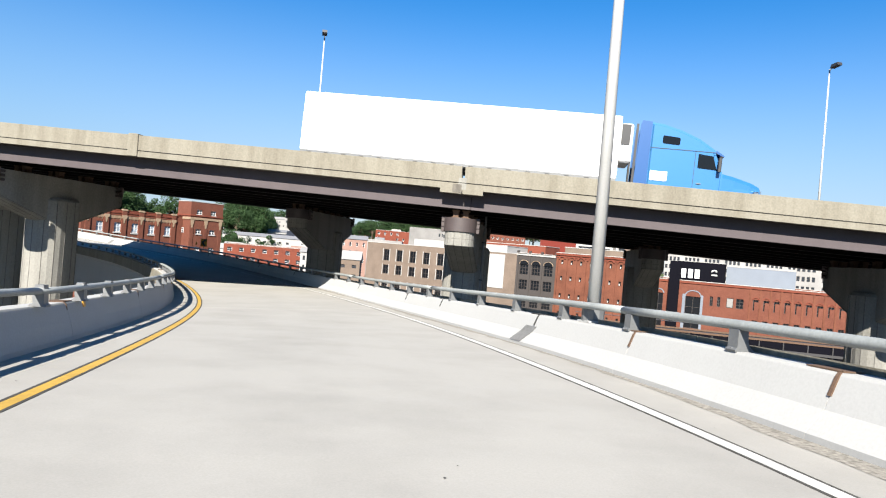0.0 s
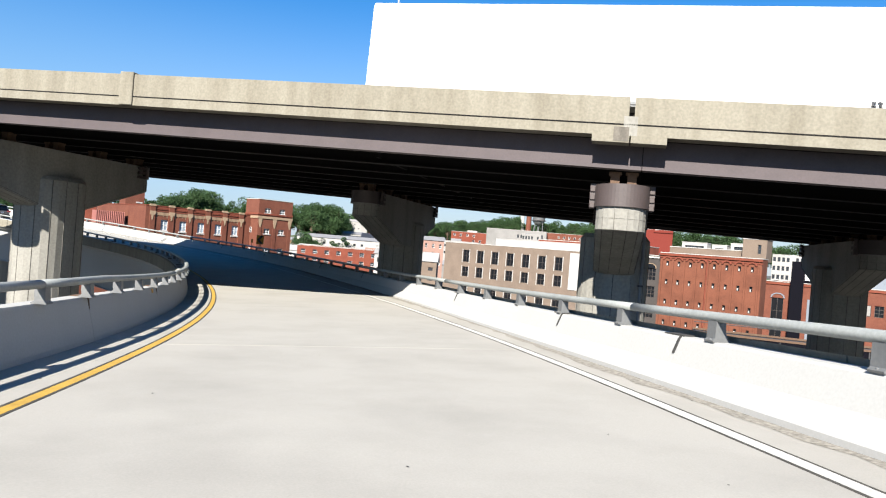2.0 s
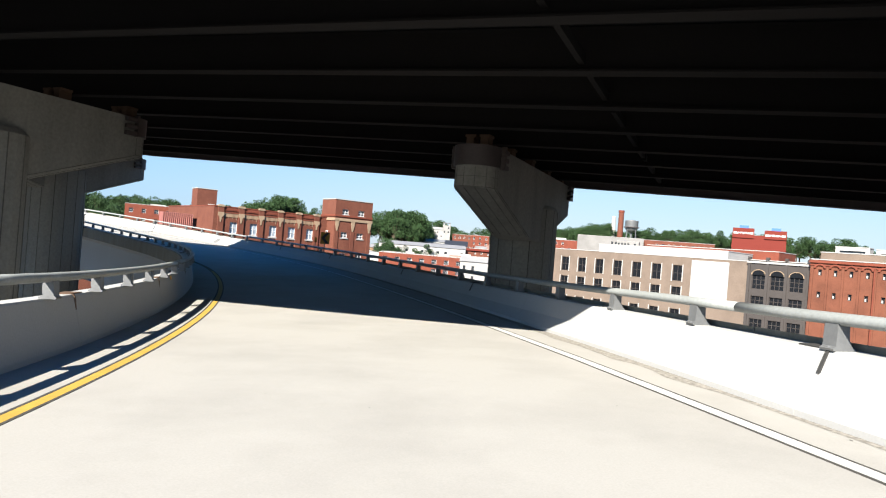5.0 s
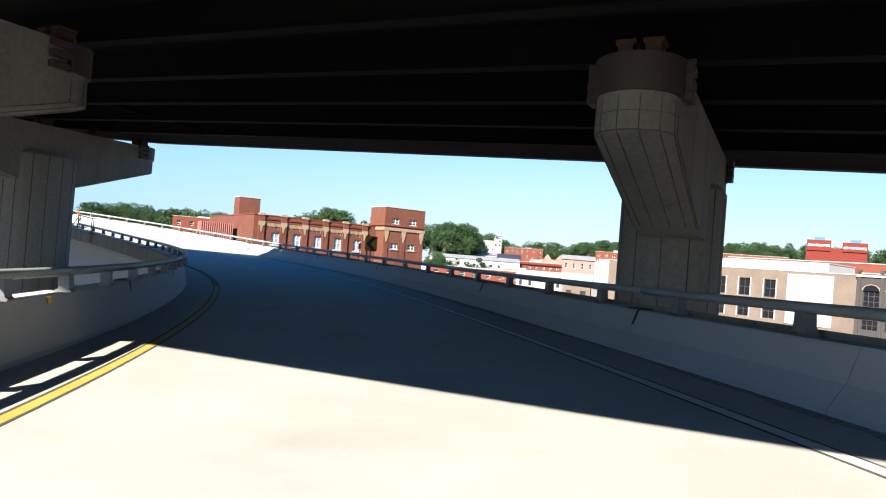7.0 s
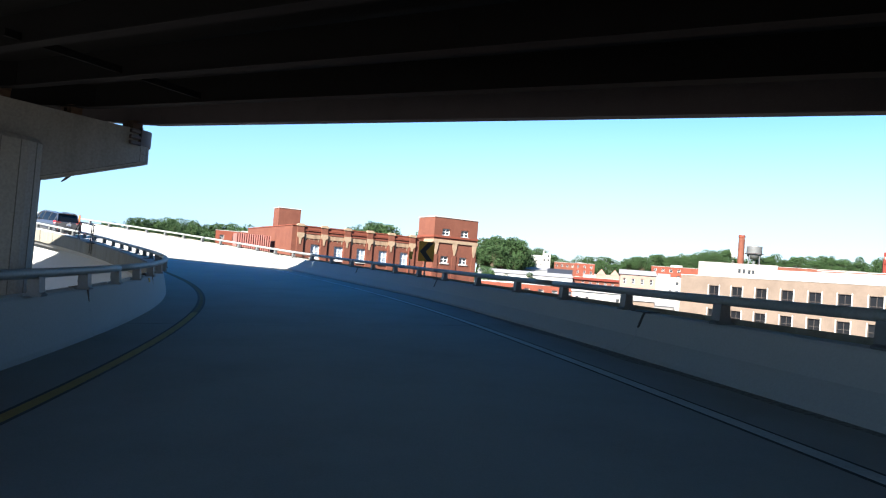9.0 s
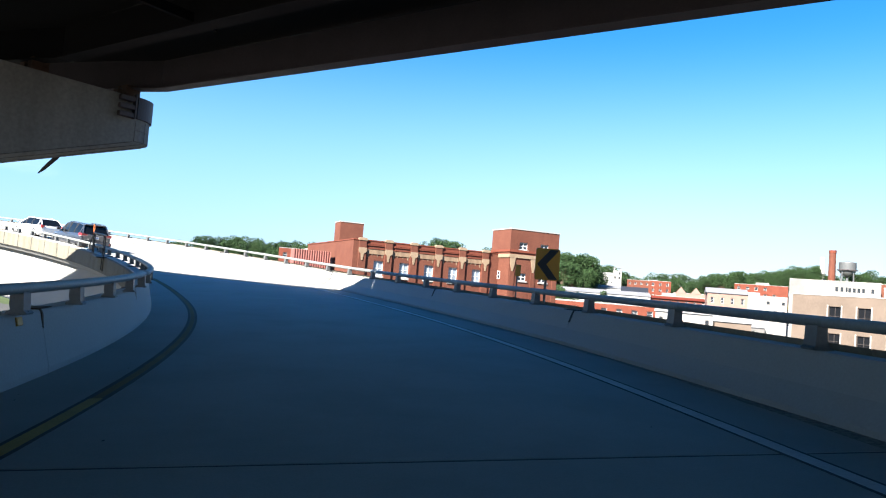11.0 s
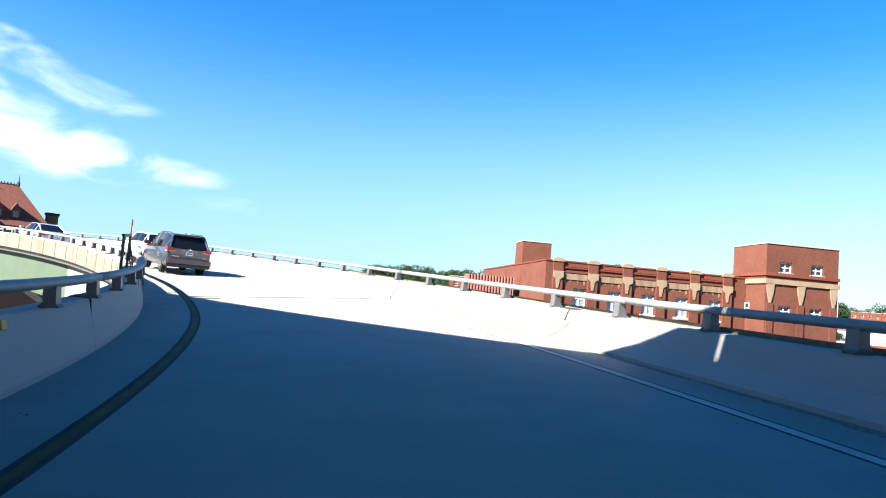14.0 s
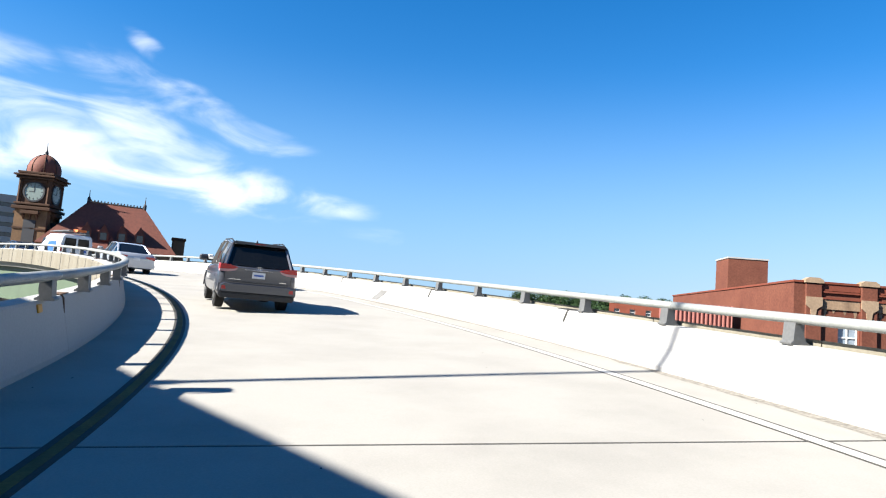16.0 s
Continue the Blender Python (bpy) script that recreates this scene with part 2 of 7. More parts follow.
M_TRAILER = material("white_trailer_panel", (0.5544, 0.5544, 0.5544), 0.4, 0.0, amount=0.10, scale=0.4, fine_amount=0.02)
M_TRUCKDEEP = material("deep_blue_truck_paint", (0.00924, 0.05775, 0.1771), 0.35, 0.1, amount=0.06, fine_amount=0.02, coat=0.4)
M_TRUCKBLUE = material("light_blue_truck_paint", (0.02695, 0.127, 0.2926), 0.3, 0.1, amount=0.06, fine_amount=0.02, coat=0.6)
M_GLASS = material("dark_tinted_glass", (0.00462, 0.00539, 0.00616), 0.05, 0.0, amount=0.02, fine_amount=0.02, spec=0.32)
M_PANE = material("window_glass", (0.0231, 0.02695, 0.03234), 0.10, 0.0, amount=0.3, scale=0.5, fine_amount=0.02, spec=0.8)
M_REDLENS = material("red_lamp_lens", (0.385, 0.0154, 0.0154), 0.2, amount=0.05)
M_ORANGE = material("orange_plastic", (0.5775, 0.1309, 0.0231), 0.6, amount=0.1)
M_SIGNYEL = material("yellow_sign_sheet", (0.462, 0.2079, 0.00924), 0.5, amount=0.1)
M_SIGNRED = material("red_sign_panel", (0.1155, 0.02002, 0.01386), 0.9, amount=0.15)
M_BLUE = material("blue_sign_panel", (0.0231, 0.0924, 0.3465), 0.5, amount=0.1)
M_PLAINWHITE = material("white_lettering", (0.6006, 0.6006, 0.5852), 0.6, amount=0.05)
M_STAIN = material("stained_buff_stone", (0.2233, 0.154, 0.1001), 0.9, scale=1.2, amount=0.8, spots=(0.0924, 0.05775, 0.0385), fine=9, fine_amount=0.15, streak=1)
M_BRICKOR = material("orange_red_brick", (0.1232, 0.04466, 0.02618), 0.9, scale=0.4, amount=0.7, fine=9, fine_amount=0.12, bump=0.3, bump_scale=12)
M_STEEL_DARK = material("dark_steel", (0.02695, 0.02541, 0.02618), 0.7, scale=1, amount=0.3)
M_GRASS = material("rough_grass", (0.0462, 0.0616, 0.02156), 0.95, scale=0.05, amount=0.6, spots=(0.02464, 0.03696, 0.01232), fine=0.6, fine_amount=0.2)
M_TRUCKDARK = material("dark_blue_car_paint", (0.0231, 0.0308, 0.0539), 0.3, 0.4, amount=0.05, fine_amount=0.03, coat=0.6)
# near-black concrete: the shade under the deck is put into its colour
M_SHADE_BLACK = material("shade_black_concrete", (0.00539, 0.005005, 0.005005), 0.95, scale=0.8, amount=0.4, fine=10, fine_amount=0.1)
# the girders' brown steel darkened almost to black to hold the under-deck shade
M_GIRDER_IN = material("shaded_brown_steel", (0.00539, 0.00462, 0.00462), 0.95, scale=1.0, amount=0.4, fine=12, fine_amount=0.1)
M_PATCH = material("grey_mortar", (0.128, 0.127, 0.124), 0.9, scale=3, amount=0.4, fine=20)
M_POLE = material("pale_grey_steel_pole", (0.4004, 0.4004, 0.385), 0.5, 0.3, scale=1.0, amount=0.2, fine_amount=0.05)
M_STAINDARK = material("run_off_stain", (0.0847, 0.077, 0.06545), 0.95, scale=4, amount=0.7, spots=(0.154, 0.1386, 0.1155), fine=20, streak=1)
M_GRIT = material("gutter_grit", (0.1733, 0.1617, 0.1386), 0.95, scale=2.5, amount=0.8, spots=(0.1848, 0.1694, 0.1463), fine=18, fine_amount=0.4)
M_PINKLENS = material("pink_clear_lens", (0.4235, 0.2156, 0.2079), 0.2, amount=0.05)
M_RAIL = material("weathered_rail_paint", (0.215, 0.226, 0.216), 0.6, 0.10, scale=1.5, amount=0.4, fine=25, fine_amount=0.1)
M_PALEWALL = material("pale_weathered_wall", (0.2233, 0.2156, 0.2041), 0.85, scale=0.15, amount=0.5, fine=5, fine_amount=0.08, per_piece=0.25)
M_CONTAINER = material("faded_red_steel", (0.2079, 0.07315, 0.05775), 0.7, scale=0.8, amount=0.4, fine=10)
M_BROWNSTONE = material("weathered_brownstone", (0.06545, 0.03619, 0.0231), 0.9, scale=1.0, amount=0.6, fine=9, fine_amount=0.15, bump=0.3, bump_scale=12)
M_TOWERBRICK = material("buff_brown_brick", (0.1463, 0.08855, 0.05005), 0.9, scale=0.6, amount=0.6, fine=9, fine_amount=0.15)
M_CLOCK = material("pale_green_clock_face", (0.1848, 0.231, 0.2079), 0.4, amount=0.2)
M_COLLAR = material("dull_brown_steel", (0.04774, 0.03542, 0.03311), 0.6, scale=1.5, amount=0.4, fine=20, fine_amount=0.1)

# ---- building helpers ----
def part(name, bm, mat, parent=None, label="", smooth=False):
    """Links a bmesh as one mesh object, under a thing or a part where one is given."""
    me = bpy.data.meshes.new(name)
    bm.to_mesh(me)
    bm.free()
    for m in (mat if isinstance(mat, (list, tuple)) else (mat,)):
        me.materials.append(m)
    if smooth:
        me.shade_smooth()
    ob = new(name, me)
    if parent:
        ob.parent = parent
    if label:
        ob["label"] = label
    return ob


def thing(name, m, label, category, group="", kind=""):
    ob = new(name)
    ob.matrix_world = m
    ob.empty_display_size = 0.3
    return tagged(ob, label, category, group, kind)


def add_box(bm, x0, x1, y0, y1, z0, z1, bevel=0.0, m=None):
    """Adds a block; bevel rounds its edges."""
    vs = [bm.verts.new((x, y, z)) for z in (z0, z1) for x, y in ((x0, y0), (x1, y0), (x1, y1), (x0, y1))]
    fs = [bm.faces.new([vs[i] for i in f]) for f in
          ((3, 2, 1, 0), (4, 5, 6, 7), (0, 1, 5, 4), (1, 2, 6, 5), (2, 3, 7, 6), (3, 0, 4, 7))]
    if bevel:
        es = list({e for f in fs for e in f.edges})
        r = bmesh.ops.bevel(bm, geom=es, offset=bevel, segments=1, affect="EDGES")
        vs = list({v for f in r["faces"] for v in f.verts} | {v for v in vs if v.is_valid})
    if m is not None:
        bmesh.ops.transform(bm, matrix=m, verts=[v for v in vs if v.is_valid])
    return vs


def block(x0, x1, y0, y1, z0, z1, bevel=0.0):
    bm = bmesh.new()
    add_box(bm, x0, x1, y0, y1, z0, z1, bevel)
    return bm


def add_tube(bm, pts, radius, sides=8, cap=True):
    """Adds a round bar through the given points; radius may be one number or one for each point."""
    pts = [Vector(p) for p in pts]
    rads = radius if isinstance(radius, (list, tuple)) else [radius] * len(pts)
    rings = []
    for i, p in enumerate(pts):
        d = (pts[min(i + 1, len(pts) - 1)] - pts[max(i - 1, 0)]).normalized()
        a = d.cross(Vector((0, 0, 1)) if abs(d.z) < 0.9 else Vector((1, 0, 0))).normalized()
        b = d.cross(a)
        rings.append([bm.verts.new(p + rads[i] * (math.cos(2 * math.pi * k / sides) * a + math.sin(2 * math.pi * k / sides) * b)) for k in range(sides)])
    for r0, r1 in zip(rings, rings[1:]):
        for k in range(sides):
            bm.faces.new((r0[k], r1[k], r1[(k + 1) % sides], r0[(k + 1) % sides]))
    if cap:
        bm.faces.new(rings[0])
        bm.faces.new(rings[-1][::-1])


def tube(pts, radius, sides=8):
    bm = bmesh.new()
    add_tube(bm, pts, radius, sides)
    return bm


def add_prism(bm, outline, h0, h1, axis="z"):
    """Adds a straight body with the given outline (counter-clockwise); axis: the way in which it is drawn out."""
    def at(p, h):
        return {"z": (p[0], p[1], h), "y": (p[0], h, p[1]), "x": (h, p[0], p[1])}[axis]
    lo = [bm.verts.new(at(p, h0)) for p in outline]
    hi = [bm.verts.new(at(p, h1)) for p in outline]
    n = len(outline)
    bm.faces.new(lo[::-1])
    bm.faces.new(hi)
    for i in range(n):
        bm.faces.new((lo[i], lo[(i + 1) % n], hi[(i + 1) % n], hi[i]))


def prism(outline, h0, h1, axis="z"):
    bm = bmesh.new()
    add_prism(bm, outline, h0, h1, axis)
    bmesh.ops.recalc_face_normals(bm, faces=bm.faces)
    return bm


# ---- the ramp: its middle line, height and cross fall along its length ----
HEADING = (-2.1268e-08, 4.19217e-06, -2.078106e-04, 1.1346291e-02, 1.68870677)
LEVEL = (4.530419e-09, -1.10141e-06, 9.785942e-05, -3.1135444e-03, -1.65927716e-02, -7.7917097e-02)
SEEN_END, RAMP_START, RAMP_END, STEP = 84.87, -14.0, 166.0, 0.5
EYE_HEIGHT = 1.364

_s = np.arange(RAMP_START, RAMP_END + 0.01, STEP)
_c = np.clip(_s, 0, SEEN_END)
_e = np.maximum(_s - SEEN_END, 0)
_head = np.polyval(HEADING, _c) + np.minimum(_s, 0) * HEADING[3] + 0.020566 * _e - 1.1694e-4 * _e ** 2
_d = np.stack([np.cos(_head), np.sin(_head)], -1) * STEP
_xy = np.cumsum((_d + np.roll(_d, 1, 0)) / 2, axis=0)
_xy -= _xy[int(round(-RAMP_START / STEP))]
_right = np.stack([np.sin(_head), -np.cos(_head)], -1)
_drift = np.interp(_s, (0, 14.98, 35.93, 53.67, 67.84, 84.87), (-0.21, -0.46, -0.34, -0.16, 0.51, 0.36))
_drift = np.convolve(np.pad(_drift, 16, mode="edge"), np.ones(33) / 33, mode="valid")
_xy = _xy + _right * _drift[:, None]
_z = (np.polyval(LEVEL, _c) + np.minimum(_s, 0) * LEVEL[4] + 0.05155 * _e + 7.8e-4 * _e ** 2 - 1.5268e-5 * _e ** 3) - EYE_HEIGHT
_bank = np.interp(_s, (0, 36, 85), (-0.001, 0.0446, 0.048))
_z = _z + 0.0552


def on_ramp(s, lat, up=0.0):
    """The place at s metres along the ramp, lat metres to the right of its middle and up metres over its surface."""
    if lat < -3.3 and up > 0.3:
        up *= float(np.interp(s, (11, 25), (0.76, 1.0)))      # the inner parapet is lower at the foot of the ramp
    x, y, rx, ry, z, b = (float(np.interp(s, _s, v)) for v in (_xy[:, 0], _xy[:, 1], _right[:, 0], _right[:, 1], _z, _bank))
    return Vector((x + rx * lat, y + ry * lat, z + b * lat + up))


def ramp_pose(s, lat, up=0.0, turn=0.0):
    """A pose on the ramp whose y axis points along it."""
    p = on_ramp(s, lat, up)
    d = on_ramp(s + 0.5, lat, up) - on_ramp(s - 0.5, lat, up)
    return Matrix.Translation(p) @ Matrix.Rotation(math.atan2(-d.x, d.y) + turn, 4, "Z") @ Matrix.Rotation(math.asin(d.z / d.length), 4, "X")


def sweep(profile, s0, s1, step=1.0, closed=True):
    """A body with the given section (lat, up) drawn along the ramp."""
    bm = bmesh.new()
    add_sweep(bm, profile, s0, s1, step, closed)
    return bm


def add_sweep(bm, profile, s0, s1, step=1.0, closed=True):
    count = max(1, int(math.ceil((s1 - s0) / step - 1e-6)))
    rings = [[bm.verts.new(on_ramp(s0 + (s1 - s0) * i / count, lat, up)) for lat, up in profile] for i in range(count + 1)]
    n = len(profile)
    for r0, r1 in zip(rings, rings[1:]):
        for k in range(n if closed else n - 1):
            bm.faces.new((r0[k], r0[(k + 1) % n], r1[(k + 1) % n], r1[k]))
    if closed:
        bm.faces.new(rings[0][::-1])
        bm.faces.new(rings[-1])


YEL, WHT, RBASE, LBASE = -2.34, 4.48, 5.05, -3.35

road = tagged(new("road"), "pale concrete ramp deck curving uphill between parapets", "road", kind="structure")
# deck slabs with open cross joints between them
slab_edges = [RAMP_START, -2.0, 24.1, 58.5, 90.05, 112.0, 126.0, 140.0, RAMP_END]
for a, b in zip(slab_edges, slab_edges[1:]):
    part("deck_slab", sweep([(LBASE - 0.02, 0), (LBASE - 0.02, -0.3), (RBASE - 0.15, -0.3), (RBASE - 0.15, 0)], a + 0.022, b - 0.022), M_DECK, road)
part("joint_filler", sweep([(LBASE, -0.006), (LBASE, -0.2), (RBASE, -0.2), (RBASE, -0.006)], RAMP_START + 0.2, RAMP_END - 0.2, 2.0), M_SEAL, road)


def line(name, lat, width, mat, label, up=0.004, s0=RAMP_START, s1=RAMP_END):
    return part(name, sweep([(lat - width / 2, up), (lat - width / 2, up - 0.006), (lat + width / 2, up - 0.006), (lat + width / 2, up)], s0, s1), mat, road, label)


def shifted_line(name, off, width, mat, label, a=RAMP_START, b=RAMP_END):
    """A stripe of the inner edge marking, which swings a little inwards on the climb."""
    bm = bmesh.new()
    ss = [a + i for i in range(int(b - a) + 1)]
    rings = []
    for s in ss:
        t = min(max((s - 76) / 12, 0), 1)
        lat = YEL + 0.15 * t * t * (3 - 2 * t) + off
        rings.append([bm.verts.new(on_ramp(s, lat + x, u)) for x, u in ((-width / 2, 0.004), (width / 2, 0.004), (width / 2, -0.002), (-width / 2, -0.002))])
    for r0, r1 in zip(rings, rings[1:]):
        for k in range(4):
            bm.faces.new((r0[k], r0[(k + 1) % 4], r1[(k + 1) % 4], r1[k]))
    bmesh.ops.recalc_face_normals(bm, faces=bm.faces)
    return part(name, bm, mat, road, label)


# from here on the yellow is darker and narrower
DARK_FROM = RAMP_START + round(61 - RAMP_START)
shifted_line("edge_line", 0.0, 0.125, M_YELLOW, "yellow painted edge line", b=DARK_FROM)
shifted_line("edge_line", 0.0, 0.095, M_YELLOW_DARK, "dark, blotchy, narrower yellow edge line", a=DARK_FROM)
shifted_line("dark_line", -0.085, 0.040, M_TAR, "black contrast line beside the yellow line", b=DARK_FROM)
shifted_line("dark_line", -0.078, 0.056, M_TAR, "black contrast line beside the yellow line", a=DARK_FROM)
shifted_line("dark_line", 0.082, 0.036, M_TAR, "thin black contrast line", b=DARK_FROM)
shifted_line("dark_line", 0.077, 0.054, M_TAR, "thin black contrast line", a=DARK_FROM)
OUTER = [(-60, 3.90), (10, 3.87), (17, 4.12), (25, 4.26), (34, 4.10), (43, 3.88), (54, 3.72), (66, 3.72), (76, 3.90), (82, 4.02), (90, 3.93), (200, 3.95)]


def outer_lat(s):
    """Where the outer edge marking runs: it was painted a little unevenly."""
    total = 0.0
    for d in (-4, -2, 0, 2, 4):
        for (a, p), (b, q) in zip(OUTER, OUTER[1:]):
            if a <= s + d < b:
                total += p + (q - p) * (s + d - a) / (b - a)
    return total / 5


def outer_line(name, off, width, mat, label):
    bm = bmesh.new()
    prev = None
    for i in range(int(RAMP_END - RAMP_START) + 1):
        s = RAMP_START + i
        lat = outer_lat(s) + off
        cur = [bm.verts.new(on_ramp(s, lat + x, u)) for x, u in ((-width / 2, 0.004), (width / 2, 0.004), (width / 2, -0.002), (-width / 2, -0.002))]
        if prev:
            for k in range(4):
                bm.faces.new((prev[k], prev[(k + 1) % 4], cur[(k + 1) % 4], cur[k]))
        prev = cur
    bmesh.ops.recalc_face_normals(bm, faces=bm.faces)
    return part(name, bm, mat, road, label)


outer_line("edge_line", 0.0, 0.15, M_WHITE, "worn white painted edge line")
outer_line("dark_line", -0.097, 0.036, M_TAR, "thin black contrast line")
outer_line("dark_line", 0.095, 0.032, M_TAR, "thin black contrast line")


# grit and dirt gathered along the foot of the outer parapet
rgd = random.Random(5)
bm = bmesh.new()
prev = None
for i in range(330):
    s = RAMP_START + 0.5 * i
    w = 0.20 + 0.10 * math.sin(0.37 * s) + rgd.uniform(-0.07, 0.09)
    cur = [bm.verts.new(on_ramp(s, RBASE - 0.175, 0.006)), bm.verts.new(on_ramp(s, RBASE - 0.17 - max(w * 0.8, 0.06), 0.003))]
    if prev:
        bm.faces.new((prev[0], prev[1], cur[1], cur[0]))
    prev = cur
tagged(part("gutter_dirt", bm, M_GRIT), "brown grit gathered along the parapet foot", "dirt", kind="stuff")


def barrier(side, name, label, edges):
    """A concrete parapet cut into panels by open joints, with a steel rail on cast posts along its top."""
    k = 1 if side > 0 else -1
    base = RBASE if side > 0 else LBASE
    thing_ = tagged(new(name), label, "parapet", kind="structure")
    h = 0.665 if side > 0 else 0.77
    top_in, top_out = base + k * 0.17, base + k * 0.47
    toe = 0.17 if side > 0 else 0.0
    prof = [(base - k * toe, -0.3), (base - k * toe, 0.07), (base + k * (0.05 - 0.03 * (side > 0)), 0.30), (top_in - k * 0.02, h - 0.03), (top_in, h), (top_out - k * 0.02, h), (top_out, h - 0.02), (top_out, -0.02), (top_out - k * 0.25, -0.30)]
    if k < 0:
        prof = prof[::-1]
    prof = prof[::-1]
    for a, b in zip(edges, edges[1:]):
        part("panel", sweep(prof, a + 0.004, b - 0.004), M_BARRIER, thing_)
    return thing_


right_edges = [RAMP_START, -6.0, 0.5, 5.65, 9.5, 13.3, 20.5, 24.7, 32.4, 41.6, 46.0, 54.3, 66.05, 74.2, 83.9, 90.05, 97.0] + [104.0 + 7.2 * i for i in range(9)]
left_edges = [11.5 + i * 6.4 for i in range(-3, 24)]
left_edges = [RAMP_START] + [e for e in left_edges if e < RAMP_END - 1] + [RAMP_END]
right_edges = [e for e in right_edges if e < RAMP_END - 1] + [RAMP_END]
wall_r = barrier(1, "parapet_outer", "white concrete parapet with open joints along the ramp", right_edges)
wall_l = barrier(-1, "parapet_inner", "white concrete parapet in its own shade", left_edges)


def railing(side, label):
    k = 1 if side > 0 else -1
    mid, zr = (RBASE + 0.24, 0.985) if side > 0 else (LBASE - 0.11, 1.055)
    rail = tagged(new("guard_rail"), label, "guard rail", group="bridge rails")
    prof = [(mid + 0.085 * math.cos(a), zr + 0.065 * math.sin(a)) for a in (2 * math.pi * i / 10 for i in range(10))]
    for a, b in zip(range(0, 180, 12), range(12, 192, 12)):
        s0, s1 = RAMP_START + a, min(RAMP_START + b, RAMP_END)
        if s1 > s0:
            part("rail_tube", sweep(prof, s0 + 0.006, s1 - 0.006), M_RAIL, rail, smooth=True)
    # cast post: a wide foot that narrows upwards, with a collar round the tube
    bm = bmesh.new()
    top = zr - (0.665 if side > 0 else 0.77)
    foot = 0.16 if side > 0 else 0.11
    add_prism(bm, [(-0.10, 0.0), (foot, 0.0), (foot, 0.022), (foot - 0.05, 0.05), (0.075, 0.12), (0.07, top - 0.03), (0.05, top + 0.02), (-0.05, top + 0.02), (-0.06, top - 0.03), (-0.075, 0.05), (-0.11, 0.022)], -0.095, 0.095, "y")
    for x in (-0.085, foot - 0.025):
        add_tube(bm, [(x, 0.0, 0.02), (x, 0.0, 0.045)], 0.016, 6)
    bmesh.ops.recalc_face_normals(bm, faces=bm.faces)
    me = bpy.data.meshes.new("post")
    bm.to_mesh(me)
    bm.free()
    me.materials.append(M_GALV)
    if side > 0:
        places = [7.25 + 2.515 * i for i in range(-8, 21)] + [60.1, 62.85] + [65.6 + 2.38 * i for i in range(42)]
    else:
        places = [8.2 + 1.99 * i for i in range(-11, 78)]
    for s in places:
        if s > RAMP_END - 0.3:
            break
        post = new("post", me)
        post.parent = rail
        post.matrix_world = ramp_pose(s, mid, 0.663 if side > 0 else 0.768) @ Matrix.Scale(k, 4, (1, 0, 0))
    return rail


railing(1, "grey steel tube rail on cast posts along the outer parapet")
railing(-1, "grey steel tube rail on cast posts along the inner parapet")

# ---- the overpass above ----
OU = Matrix.Translation((0, 30.86, 0)) @ Matrix.Rotation(radians(-9.9), 4, "Z")    # x along it, y across, near edge at y = 0


def over_top(a):
    return 4.0 - 0.033 * a


def crossfall(a, b):
    """The deck dips a little towards its far edge."""
    return 0.30 * b / 27.0 * min(max((a + 48.0) / 25.0, 0.0), 1.0)


def skew(bm, m=OU):
    """Lets a body that was built level follow the fall of the overpass, and sets it in place."""
    for v in bm.verts:
        v.co.z += over_top(v.co.x) - crossfall(v.co.x, v.co.y)
        v.co.y -= max(0.0, -40.0 - v.co.x) * 0.30 * v.co.y / 27.0
    bmesh.ops.transform(bm, matrix=m, verts=bm.verts)
    return bm


A0, A1, BFAR = -95.0, 120.0, 27.0
overpass = tagged(new("overpass"), "elevated highway bridge of aged concrete on brown steel girders", "bridge", kind="structure")
for a, b in ((A0, -60), (-60, -40), (-40, A1)):
    part("deck", skew(block(a, b, 0.30, BFAR - 0.30, -1.00, -0.85)), M_PARAPET, overpass)
    # thin sheet below the slab whose black colour stands in for shade
    part("deck_soffit", skew(block(a, b, 0.56, BFAR - 0.56, -1.085, -1.004)), M_SHADE_BLACK, overpass, "underside of the deck, coloured near black for its shade")
cuts = [A0, -70, -40.0, -16.0, 0.82, 32, 64, A1]
for a, b in zip(cuts, cuts[1:]):
    for k, b0 in ((1, 0.0), (-1, BFAR)):
        prof = [(0.0, -1.09), (0.55, -1.09), (0.55, -0.86), (0.40, -0.60), (0.32, 0.0), (0.04, 0.0), (0.0, -0.02)]
        outline = [(b0 + k * y, z) for y, z in prof]
        part("parapet_panel", skew(prism(outline, a + (0.075 if a == 0.82 else 0.02), b - (0.075 if b == 0.82 else 0.02), "x")), M_PARAPET, overpass)
# edge girders stay brown; inner ones use the copy with shade in its colour
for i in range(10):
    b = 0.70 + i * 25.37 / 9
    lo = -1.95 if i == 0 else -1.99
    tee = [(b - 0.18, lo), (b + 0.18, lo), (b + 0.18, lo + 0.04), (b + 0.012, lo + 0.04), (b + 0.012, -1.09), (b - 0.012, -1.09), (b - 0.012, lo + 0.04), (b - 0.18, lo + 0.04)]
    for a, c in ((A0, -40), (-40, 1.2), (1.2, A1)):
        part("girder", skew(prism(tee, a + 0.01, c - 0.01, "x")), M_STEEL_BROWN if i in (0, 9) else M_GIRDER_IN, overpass)


